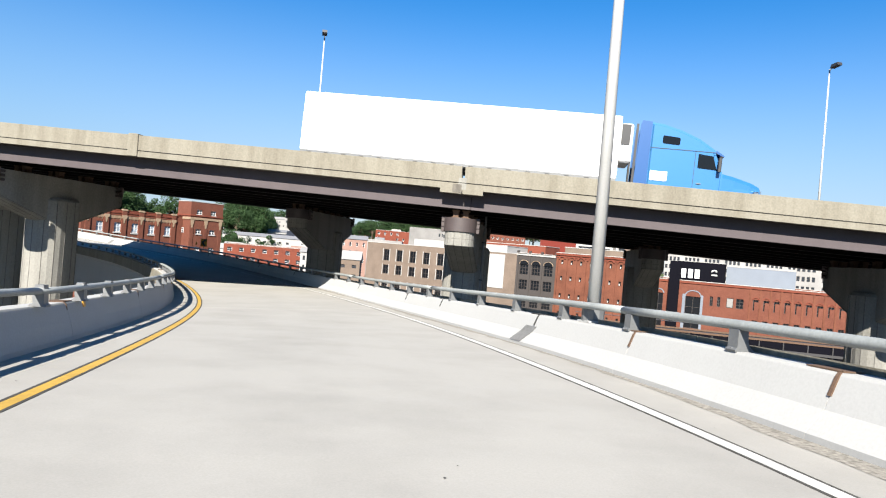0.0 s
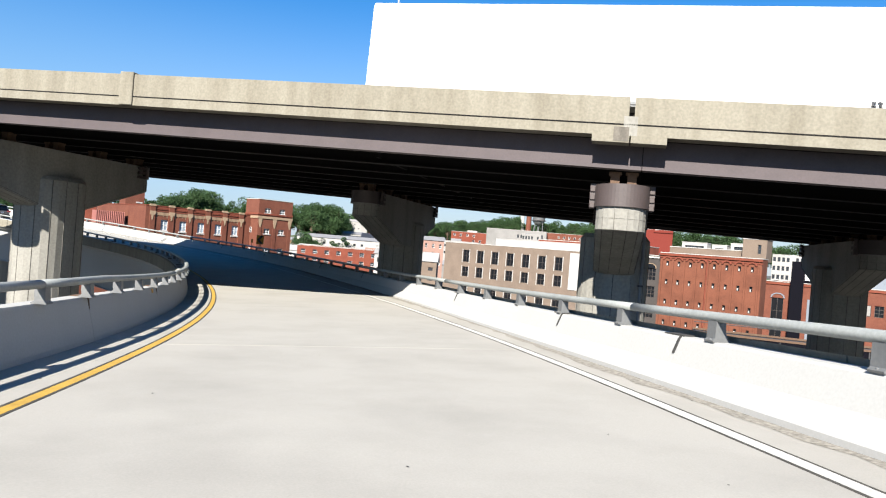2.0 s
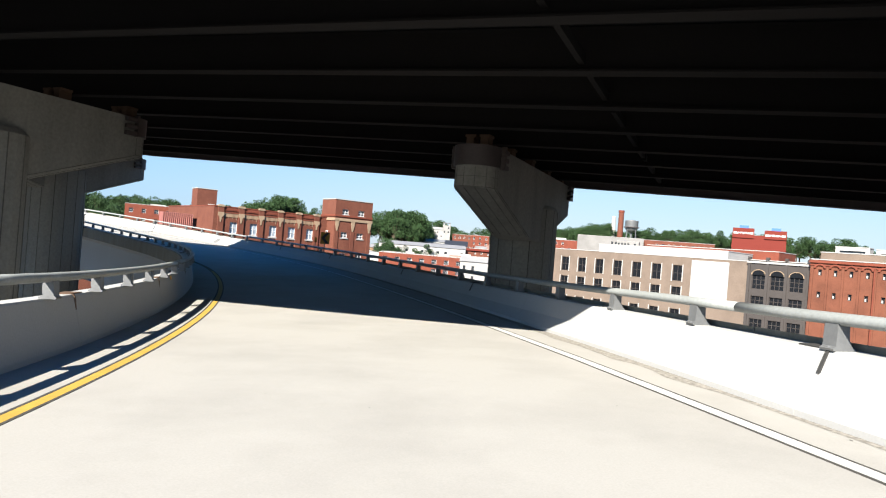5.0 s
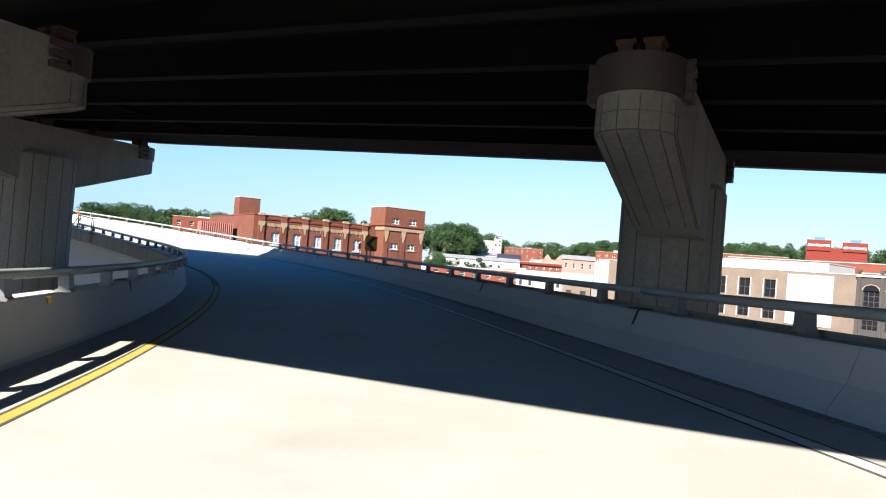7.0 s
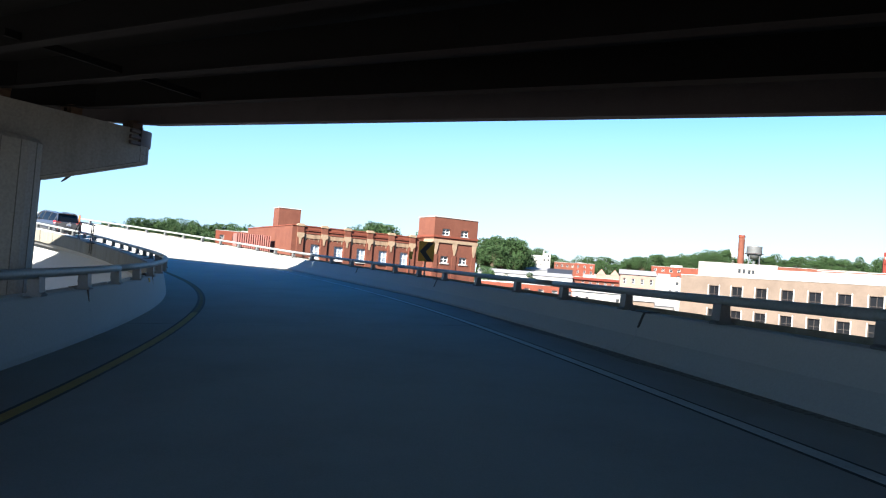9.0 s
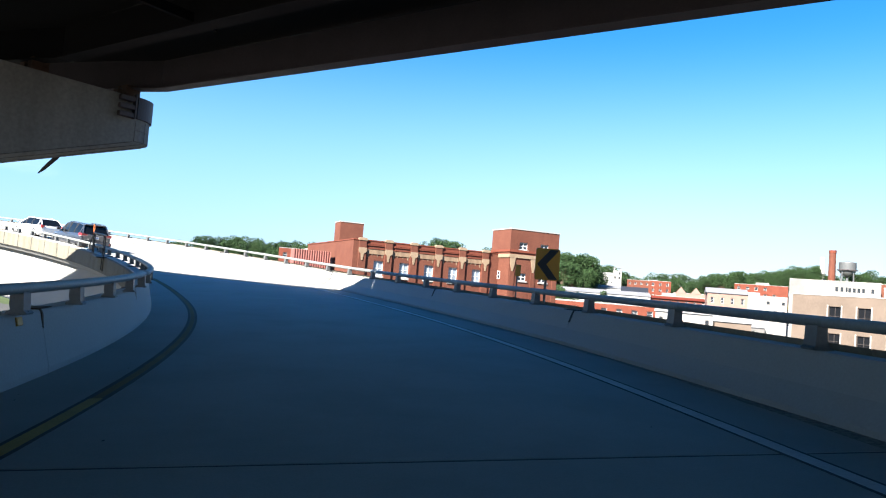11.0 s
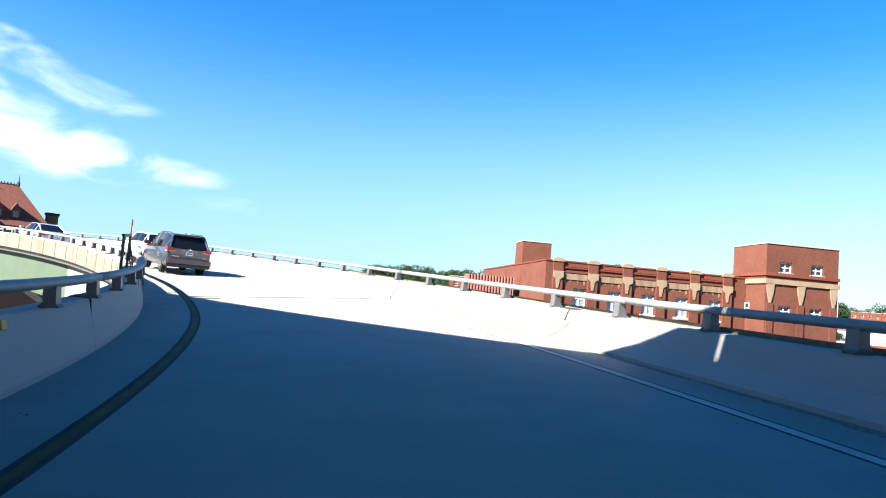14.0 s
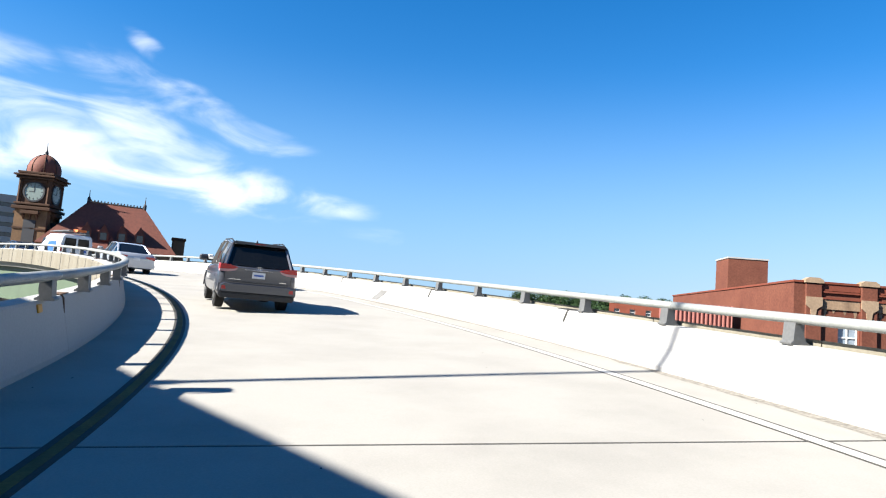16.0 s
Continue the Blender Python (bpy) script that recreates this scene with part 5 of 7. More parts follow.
part("shaft", block(-1.35, 1.35, -1.35, 1.35, GROUND, tz(10.2)), M_TOWERBRICK, ct)
part("belfry", block(-1.25, 1.25, -1.25, 1.25, tz(10.2) + 0.004, tz(14.4)), M_BROWNSTONE, ct)
for z, r, h in ((tz(9.6), 1.6, 0.28), (tz(10.3), 1.5, 0.2), (tz(14.3), 1.55, 0.18), (tz(14.7), 1.72, 0.16), (tz(15.1), 1.5, 0.2)):
    part("cornice", block(-r, r, -r, r, z, z + h, 0.03), M_BROWNSTONE, ct)
for sx in (-1.2, 1.2):
    for sy in (-1.2, 1.2):
        part("corner_column", tube([(sx, sy, tz(10.6)), (sx, sy, tz(14.3))], 0.2, 8), M_BROWNSTONE, ct)
for ang in (0, 90, 180, 270):
    face = part("clock_face", tube([(0, 0, 0), (0, 0, 0.06)], 0.78, 24), M_CLOCK, ct, "pale round clock face")
    face.matrix_local = Matrix.Rotation(radians(ang), 4, "Z") @ pose(0, -1.26, tz(12.4), 90)
    pointer_bm = bmesh.new()
    add_box(pointer_bm, -0.03, 0.03, -0.05, 0.55, 0.062, 0.08)
    add_box(pointer_bm, -0.4, 0.05, -0.03, 0.03, 0.062, 0.08)
    part("pointer", pointer_bm, M_SLATE, face)
    ring = bmesh.new()
    for k in range(24):
        add_box(ring, -0.05, 0.05, 0.78, 0.92, -0.02, 0.1, 0, Matrix.Rotation(2 * math.pi * k / 24, 4, "Z") @ Matrix.Scale(2.2, 4, (1, 0, 0)))
    for k in range(12):
        add_box(ring, -0.03, 0.03, 0.58, 0.72, 0.061, 0.075, 0, Matrix.Rotation(2 * math.pi * k / 12, 4, "Z"))
    part("clock_rim", ring, M_SLATE, face)
    arch = part("opening", block(-0.5, 0.5, -1.42, -1.352, tz(4.2), tz(8.0)), M_SLATE, ct)
    arch.matrix_local = Matrix.Rotation(radians(ang), 4, "Z")
bm = bmesh.new()
z0, z1 = tz(15.2), tz(18.6)
prof = [(1.22, z0), (1.27, z0 + 0.18 * (z1 - z0)), (1.25, z0 + 0.38 * (z1 - z0)), (1.12, z0 + 0.58 * (z1 - z0)), (0.88, z0 + 0.77 * (z1 - z0)), (0.52, z0 + 0.92 * (z1 - z0)), (0.16, z1)]
rings = [[bm.verts.new((r * math.cos(2 * math.pi * k / 24) * 1.05, r * math.sin(2 * math.pi * k / 24) * 1.05, z)) for k in range(24)] for r, z in prof]
for r0, r1 in zip(rings, rings[1:]):
    for k in range(24):
        bm.faces.new((r0[k], r0[(k + 1) % 24], r1[(k + 1) % 24], r1[k]))
bm.faces.new(rings[-1])
for k in range(8):
    t = math.pi / 8 + k * math.pi / 4
    part("dome_rib", tube([(r * 1.055 * math.cos(t), r * 1.055 * math.sin(t), z) for r, z in prof], 0.045, 5), M_BROWNSTONE, ct)
part("dome", bm, M_ROOF_TILE, ct, "red tiled rounded dome", smooth=True)
for ang in (0, 90, 180, 270):
    for nm, bx, mt in (("balcony", (-0.75, 0.75, -1.75, -1.36, tz(8.9), tz(9.4)), M_BROWNSTONE), ("clock_hood", (-1.0, 1.0, -1.42, -1.28, tz(13.85), tz(14.15)), M_BROWNSTONE), ("stone_band", (-1.4, 1.4, -1.42, -1.355, tz(6.6), tz(6.9)), M_BROWNSTONE), ("stone_band", (-1.4, 1.4, -1.42, -1.355, tz(3.2), tz(3.6)), M_BROWNSTONE)):
        q = part(nm, block(*bx, 0.02), mt, ct)
        q.matrix_local = Matrix.Rotation(radians(ang), 4, "Z")
    for x in (-0.55, 0.0, 0.55):
        q = part("bracket", prism([(-1.36, tz(8.9)), (-1.70, tz(8.9)), (-1.36, tz(8.1))], x - 0.08, x + 0.08, "x"), M_BROWNSTONE, ct)
        q.matrix_local = Matrix.Rotation(radians(ang), 4, "Z")
part("finial", tube([(0, 0, z1 - 0.1), (0, 0, z1 + 0.25), (0, 0, z1 + 0.5), (0, 0, tz(20.6))], [0.2, 0.16, 0.05, 0.02], 8), M_SLATE, ct)
gt = from_eye((-160.7, 70, 0), 1.4)
hr = building("office_tower", "pale grey concrete office tower with floor bands", gt.x, gt.y, 80, 14, 14, 16.5, M_LIMESTONE, M_ROOF_GREY, [(0.6, 13.4, 15.0 - 2.1 * k - 0.9, 15.0 - 2.1 * k) for k in range(9)], cols=8, rows=1, sash=M_BROWN_FRAME)

# ---- trees ----
def leaf_cloud(bm, centre, radius, count, size, rg):
    """Leaves as small bent quads through an uneven ball, thinner inside."""
    for _ in range(count):
        v = Vector((rg.gauss(0, 1), rg.gauss(0, 1), rg.gauss(0, 1))).normalized()
        r = rg.uniform(0.55, 1.05)
        p = Vector(centre) + Vector((v.x * radius[0], v.y * radius[1], v.z * radius[2])) * r
        a = Vector((rg.gauss(0, 1), rg.gauss(0, 1), rg.gauss(0, 0.6))).normalized()
        b = a.cross(Vector((rg.gauss(0, 1), rg.gauss(0, 1), rg.gauss(0, 1)))).normalized()
        s_ = size * rg.uniform(0.6, 1.4)
        q = [bm.verts.new(p + d) for d in (a * s_, b * s_ * 0.7, -a * s_, -b * s_ * 0.7)]
        bm.faces.new(q)


def tree_mesh(seed, leaves, size):
    """One tree of unit height: trunk with limbs, and a crown of clumps."""
    rg = random.Random(seed)
    bm = bmesh.new()
    add_tube(bm, [(0, 0, 0), (0.01, 0, 0.25), (0.02, 0.01, 0.5)], [0.035, 0.026, 0.016], 6)
    clumps = []
    for k in range(13):
        t = rg.uniform(0, 6.28)
        r = rg.uniform(0.08, 0.32)
        z = rg.uniform(0.36, 0.88)
        r *= 1.15 - 0.7 * max(0, z - 0.6) / 0.4
        clumps.append((r * math.cos(t), r * math.sin(t), z))
        add_tube(bm, [(0.01, 0, 0.3), (r * math.cos(t) * 0.5, r * math.sin(t) * 0.5, 0.28 + 0.3 * z), clumps[-1]], [0.014, 0.009, 0.004], 4)
    crown = bmesh.new()
    for c in clumps:
        q = rg.uniform(0.11, 0.19)
        leaf_cloud(crown, c, (q, q, q * 0.8), leaves, size, rg)
    return bm, crown


proto = []
for seed in range(5):
    tr, cr = tree_mesh(seed, 330, 0.0155)
    t_ob = thing("tree", pose(0, 0, 0), "broad green leafy tree", "tree", "trees of the city")
    part("trunk", tr, M_BARK, t_ob)
    part("crown", cr, M_LEAF, t_ob)
    proto.append(t_ob)
GROVES_FAR = [
    (-141, 452, -118, 458, 20.9, 17.3, 4.2), (-127, 497, -98, 503, 21.1, 12.9, 5.8), (-85, 475, -60, 478, 17.4, 14.9, 6.5),
    (-63, 498, -40, 499, 17.5, 17.2, 8.7), (-41, 519, -27, 520, 18.1, 18.2, 10.5), (-25, 470, -10, 470, 21.0, 22.0, 12.5),
    (-8, 530, 14, 529, 25.0, 22.0, 14.2), (23, 498, 36, 497, 22.8, 21.9, 15.1), (-187, 257, -168, 270, 9.8, 10.0, 4.2),
    (-161, 275, -141, 286, 11.0, 13.3, 2.5), (-136, 266, -131, 269, 15.3, 15.5, 6.1), (-141, 286, -120, 296, 13.3, 14.0, 6.4),
]
GROVES_NEAR = [
    (-114, 330, -101, 335, 14.5, 16.9, 6.0), (-103, 334, -91, 337, 18.3, 15.3, 4.5), (-88, 265, -69, 271, 1.6, 1.2, -3.0),
    (-56, 446, -36, 448, 15.2, 18.6, 9.8), (-37, 468, -19, 469, 17.6, 20.2, 12.7), (-18, 449, 3, 449, 21.8, 24.5, 14.4),
    (14, 459, 70, 453, 22.3, 25.1, 14.9), (117, 326, 150, 312, 13.8, 11.8, 5.3), (-235, 228, -211, 254, 6.7, 8.8, 4.5),
    (-175, 176, -138, 210, 4.8, 3.0, -1.0), (-194, 225, -171, 245, 8.5, 8.0, 3.7),
    (-196, 216, -162, 245, 9.9, 9.6, 3.8), (-210, 217, -168, 255, 7.6, 9.0, 4.3), (70, 450, 140, 430, 24, 22, 14),
]
rg = random.Random(11)
used = set()
for x0, y0, x1, y1, za, zb, low in GROVES_FAR + GROVES_NEAR:
    span = math.hypot(x1 - x0, y1 - y0)
    n = max(3, int(span / 7.4))
    for row in range(3):
        for i in range(n):
            f = (i + rg.uniform(0.1, 0.9)) / n
            top = za + (zb - za) * f + rg.uniform(-3.0, 0.6) * (0.5 + 0.5 * (row == 0)) + (1.2 if row else 0)
            if row == 2:
                top = low + (top - low) * rg.uniform(0.35, 0.7)      # lower growth in front
            h = max(9.0, (top - low) * 1.35 + 5)
            base = top - h
            k = rg.randrange(5)
            px, py = x0 + (x1 - x0) * f, y0 + (y1 - y0) * f + (0, 9, -8)[row] + rg.uniform(-3, 3)
            m = pose(px, py, base, rz=rg.uniform(0, 360)) 
            sc = (h * rg.uniform(0.85, 1.2), h * rg.uniform(0.85, 1.2), h)
            if k not in used:
                used.add(k)
                t_ob = proto[k]
                t_ob.matrix_world = m
            else:
                t_ob = copy_thing(proto[k], m)
            t_ob.scale = sc
# wooded rises that carry the far trees
for cx, cy, rx, ry, top in ((20, 500, 190, 55, 8.0), (-120, 470, 80, 60, 3.0), (-150, 285, 70, 35, 2.0), (-95, 340, 40, 25, 2.0), (-200, 235, 70, 45, 0.5), (-160, 200, 40, 25, -5.0)):
    bm = bmesh.new()
    rings = []
    for i in range(7):
        u_ = i / 6
        rings.append([bm.verts.new((cx + rx * (1.6 - 1.5 * u_) * math.cos(2 * math.pi * k / 24), cy + ry * (1.6 - 1.5 * u_) * math.sin(2 * math.pi * k / 24), GROUND - 0.5 + (top - GROUND) * (0.5 - 0.5 * math.cos(math.pi * u_)))) for k in range(24)])
    for r0, r1 in zip(rings, rings[1:]):
        for k in range(24):
            bm.faces.new((r0[k], r0[(k + 1) % 24], r1[(k + 1) % 24], r1[k]))
    bm.faces.new(rings[-1])
    tagged(part("hill", bm, M_GRASS), "low wooded rise under the far trees", "hill", kind="structure")

# ---- vehicles ----
def loft(bm, rings, close_ends=True, ring_closed=True):
    vs = [[bm.verts.new(p) for p in r] for r in rings]
    n = len(vs[0])
    for a, b in zip(vs, vs[1:]):
        for k in range(n if ring_closed else n - 1):
            bm.faces.new((a[k], a[(k + 1) % n], b[(k + 1) % n], b[k]))
    if close_ends:
        bm.faces.new(vs[0][::-1])
        bm.faces.new(vs[-1])
    bmesh.ops.recalc_face_normals(bm, faces=bm.faces)


def body_ring(y, z0, z1, w0, w1):
    h = z1 - z0
    right = [(w0 * 0.90, z0), (w0, z0 + 0.16 * h), (w0 * 1.01, z0 + 0.45 * h), (w0 * 0.995, z0 + 0.70 * h), (w1, z1 - 0.03), (w1 - 0.05, z1)]
    return [(x, y, z) for x, z in right] + [(-x, y, z) for x, z in right[::-1]]


def wheel(parent, x, y, r, w=0.23, rim=None):
    tyre = bmesh.new()
    k = 1 if x > 0 else -1
    add_tube(tyre, [(-w / 2 * k, 0, 0), (-w * 0.42 * k, 0, 0), (w * 0.42 * k, 0, 0), (w / 2 * k, 0, 0)], [r * 0.90, r, r, r * 0.88], 20)
    t = part("tyre", tyre, M_RUBBER, parent)
    t.location = (x - k * w / 2, y, r)
    rm = bmesh.new()
    add_tube(rm, [(k * w * 0.30, 0, 0), (k * w * 0.53, 0, 0)], [r * 0.62, r * 0.60], 16)
    for i in range(5):
        add_box(rm, -0.012 + k * w * 0.54, 0.012 + k * w * 0.54, -0.035, 0.035, 0.05, r * 0.56, 0, Matrix.Rotation(2 * math.pi * i / 5, 4, "X"))
    part("rim", rm, rim or M_GALV, t)
    return t


def car(name, m, label, category, paint, group="", lower=(), glass=(), wheels=(), r=0.36, half=0.8, lamps=(), plate=None, rails=False, trim_z=0.5, hatch=True):
    """A car with its tail at y = 0 and its nose towards +y, standing on z = 0."""
    ob = thing(name, m, label, category, group)
    bm = bmesh.new()
    loft(bm, [body_ring(*s_) for s_ in lower])
    body = part("body", bm, paint, ob, smooth=True)
    for p in body.data.polygons:
        p.use_smooth = len(p.vertices) == 4
    # glasshouse: (y, base z, top z, base half width, top half width)
    for k in (1, -1):
        g = bmesh.new()
        loft(g, [[(k * wb, y, zb), (k * (wb + wt) / 2 + k * 0.02, y, (zb + zt) / 2), (k * wt, y, zt)] for y, zb, zt, wb, wt in glass], False, False)
        part("side_window", g, M_GLASS, ob)
    g = bmesh.new()
    loft(g, [[(wt, y, zt), (wt * 0.6, y, zt + 0.025), (-wt * 0.6, y, zt + 0.025), (-wt, y, zt)] for y, zb, zt, wb, wt in glass[1:-1]], False, False)
    part("roof", g, paint, ob)
    for (y0, zb0, zt0, wb0, wt0), (y1, zb1, zt1, wb1, wt1), nm in ((glass[0], glass[1], "rear_window"), (glass[-1], glass[-2], "windscreen")):
        g = bmesh.new()
        loft(g, [[(wt0, y0, zt0), (0, y0 - (0.04 if nm == "rear_window" else -0.06), zt0), (-wt0, y0, zt0)], [(wt1, y1, zt1), (0, y1, zt1 + 0.02), (-wt1, y1, zt1)]], False, False)
        part(nm, g, M_GLASS, ob)
        for k in (1, -1):
            part("pillar", tube([(k * wt0, y0, zt0), (k * wt1, y1, zt1)], 0.045, 6), paint, ob)
    for i in range(1, len(glass) - 1):
        y, zb, zt, wb, wt = glass[i]
        for k in (1, -1):
            part("pillar", tube([(k * (wb + 0.005), y, zb), (k * (wt + 0.005), y, zt)], 0.035, 6), paint if i in (1,) else M_BLACK, ob)
    for k in (1, -1):
        part("roof_edge", tube([(k * wt, y, zt) for y, zb, zt, wb, wt in glass[1:-1]], 0.03, 6), paint, ob)
    for x in (half, -half):
        for y in wheels:
            wheel(ob, x + (0.11 if x > 0 else -0.11), y, r)
            arch = bmesh.new()
            k = 1 if x > 0 else -1
            pts = [(y + (r + 0.07) * math.cos(t), max(0.2, r + (r + 0.07) * math.sin(t))) for t in (math.pi * i / 10 for i in range(11))]
            inn = [(y + (r - 0.02) * math.cos(t), max(0.2, r + (r - 0.02) * math.sin(t))) for t in (math.pi * i / 10 for i in range(11))]
            for i in range(10):
                add_prism(arch, [inn[i], pts[i], pts[i + 1], inn[i + 1]], k * (half + 0.05), k * (half + 0.155), "x")
            bmesh.ops.recalc_face_normals(arch, faces=arch.faces)
            part("wheel_arch", arch, M_BLACK, ob)
    for k in (1, -1):
        mir = bmesh.new()
        ym = glass[-1][0] - 0.45
        add_box(mir, k * (half + 0.30) - 0.12, k * (half + 0.30) + 0.12, ym - 0.07, ym + 0.07, glass[0][1] + 0.02, glass[0][1] + 0.19, 0.04)
        add_box(mir, min(k * (half + 0.05), k * (half + 0.2)), max(k * (half + 0.05), k * (half + 0.2)), ym - 0.03, ym + 0.03, glass[0][1] + 0.02, glass[0][1] + 0.07)
        part("mirror", mir, paint, ob)
    return ob


# dark grey family SUV
suv = car("suv", ramp_pose(101.9, -0.45), "dark grey family SUV with red tail lamps driving up the ramp", "car", M_SUV,
          lower=[(0.05, 0.44, 1.06, 0.80, 0.80), (0.08, 0.40, 1.09, 0.88, 0.85), (0.16, 0.36, 1.11, 0.93, 0.89), (0.45, 0.32, 1.12, 0.95, 0.91), (1.4, 0.30, 1.10, 0.955, 0.92), (2.8, 0.30, 1.06, 0.955, 0.92), (3.5, 0.30, 1.03, 0.95, 0.90), (4.3, 0.32, 0.95, 0.93, 0.84), (4.75, 0.40, 0.84, 0.84, 0.72), (4.87, 0.48, 0.74, 0.70, 0.60)],
          glass=[(0.12, 1.10, 1.12, 0.88, 0.80), (0.40, 1.09, 1.63, 0.88, 0.66), (1.2, 1.08, 1.70, 0.90, 0.68), (2.1, 1.06, 1.71, 0.90, 0.68), (2.75, 1.04, 1.63, 0.90, 0.68), (3.55, 1.0, 1.05, 0.88, 0.80)],
          wheels=(1.02, 3.82), r=0.38, half=0.80)
for k in (1, -1):
    tl = part("tail_lamp", prism([(k * 0.93, 1.00), (k * 0.92, 1.135), (k * 0.70, 1.12), (k * 0.50, 1.065), (k * 0.62, 1.02)], 0.015, 0.42, "y"), M_REDLENS, suv, "red wrap-round tail lamp")
    part("clear_lens", prism([(k * 0.928, 0.945), (k * 0.93, 0.998), (k * 0.62, 1.018), (k * 0.50, 1.06), (k * 0.56, 0.985), (k * 0.72, 0.95)], 0.018, 0.34, "y"), M_PINKLENS, tl, "pale pink lower lens")
    part("reflector", prism([(k * 0.86, 0.525), (k * 0.855, 0.61), (k * 0.77, 0.605), (k * 0.75, 0.525)], -0.064, -0.02, "y"), M_REDLENS, suv, "red bumper reflector")
    part("roof_rail", tube([(k * 0.63, 0.5, 1.70), (k * 0.64, 0.9, 1.76), (k * 0.64, 2.3, 1.76), (k * 0.63, 2.7, 1.68)], 0.018, 6), M_BLACK, suv)
    part("tailgate_seam", block(k * 0.80 - 0.006, k * 0.80 + 0.006, 0.042, 0.06, 0.72, 0.98), M_BLACK, suv)
bm = prism([(-0.91, 0.42), (0.91, 0.42), (0.94, 0.50), (0.93, 0.66), (0.80, 0.715), (-0.80, 0.715), (-0.93, 0.66), (-0.94, 0.50)], -0.06, 0.3, "y")
bmesh.ops.bevel(bm, geom=[e for e in bm.edges if all(v.co.y < 0 for v in e.verts)], offset=0.055, segments=3, affect="EDGES")
part("bumper", bm, M_SUV, suv)
bm = prism([(-0.86, 0.31), (0.86, 0.31), (0.91, 0.37), (0.90, 0.45), (-0.90, 0.45), (-0.91, 0.37)], -0.055, 0.25, "y")
bmesh.ops.bevel(bm, geom=[e for e in bm.edges if all(v.co.y < 0 for v in e.verts)], offset=0.03, segments=2, affect="EDGES")
part("lower_bumper", bm, M_BLACK, suv, "black lower bumper")
part("bumper_step", block(-0.74, 0.74, -0.02, 0.1, 0.712, 0.73, 0.006), M_BLACK, suv, "dark scuff plate on the bumper")
part("licence_plate", block(-0.155, 0.155, 0.028, 0.06, 0.83, 0.98), M_PLAINWHITE, suv, "white plate with blank bars")
bars = bmesh.new()
add_box(bars, -0.115, 0.115, 0.0235, 0.0275, 0.885, 0.925)
part("plate_bar", bars, M_BLUE, suv)
part("plate_recess", prism([(-0.30, 0.80), (0.30, 0.80), (0.42, 1.02), (-0.42, 1.02)], 0.040, 0.06, "y"), M_SUV, suv)
part("chrome_strip", block(-0.34, 0.34, 0.022, 0.06, 1.015, 1.035, 0.006), M_CHROME, suv)
badge = bmesh.new()
for a, b in ((0.07, 0.045), (0.03, 0.045)):
    pts = [(a * math.cos(t), 0.03, 1.075 + b * math.sin(t)) for t in (2 * math.pi * i / 14 for i in range(15))]
    add_tube(badge, pts, 0.008, 5)
part("badge", badge, M_CHROME, suv, "plain oval chrome badge")
for x0, x1 in ((-0.72, -0.42), (0.52, 0.68)):
    part("name_strip", block(x0, x1, 0.040, 0.052, 0.765, 0.785), M_CHROME, suv)
part("brake_lamp", block(-0.13, 0.13, 0.30, 0.36, 1.665, 1.69), M_REDLENS, suv)
part("spoiler", prism([(-0.66, 1.645), (0.66, 1.645), (0.60, 1.715), (-0.60, 1.715)], 0.30, 0.62, "y"), M_SUV, suv)
part("rear_wiper", tube([(0.02, 0.13, 1.16), (0.2, 0.15, 1.19), (0.42, 0.17, 1.21)], 0.012, 5), M_BLACK, suv)
part("aerial", prism([(-0.02, 1.72), (0.02, 1.72), (0.0, 1.80)], 0.9, 1.05, "y"), M_SUV, suv)


def sedan(m, label, paint, name="sedan"):
    c = car(name, m, label, "car", paint, "cars ahead on the ramp",
            lower=[(0.0, 0.42, 0.75, 0.72, 0.70), (0.05, 0.32, 0.95, 0.84, 0.78), (0.3, 0.26, 1.00, 0.89, 0.82), (1.2, 0.22, 0.98, 0.91, 0.86), (2.8, 0.22, 0.94, 0.91, 0.86), (3.6, 0.22, 0.90, 0.89, 0.82), (4.4, 0.26, 0.76, 0.82, 0.70), (4.65, 0.36, 0.62, 0.66, 0.56)],
            glass=[(0.55, 0.98, 1.00, 0.80, 0.74), (1.25, 0.96, 1.38, 0.82, 0.60), (1.8, 0.95, 1.44, 0.84, 0.61), (2.4, 0.94, 1.42, 0.84, 0.61), (3.25, 0.90, 0.94, 0.82, 0.74)],
            wheels=(0.95, 3.65), r=0.33, half=0.76)
    for k in (1, -1):
        part("tail_lamp", prism([(k * 0.84, 0.72), (k * 0.83, 0.88), (k * 0.42, 0.86), (k * 0.46, 0.76)], -0.02, 0.14, "y"), M_REDLENS, c)
    part("bumper", prism([(-0.84, 0.30), (0.84, 0.30), (0.86, 0.42), (0.80, 0.62), (-0.80, 0.62), (-0.86, 0.42)], -0.05, 0.2, "y"), paint, c)
    part("licence_plate", block(-0.15, 0.15, -0.03, 0.02, 0.66, 0.80), M_PLAINWHITE, c)
    return c


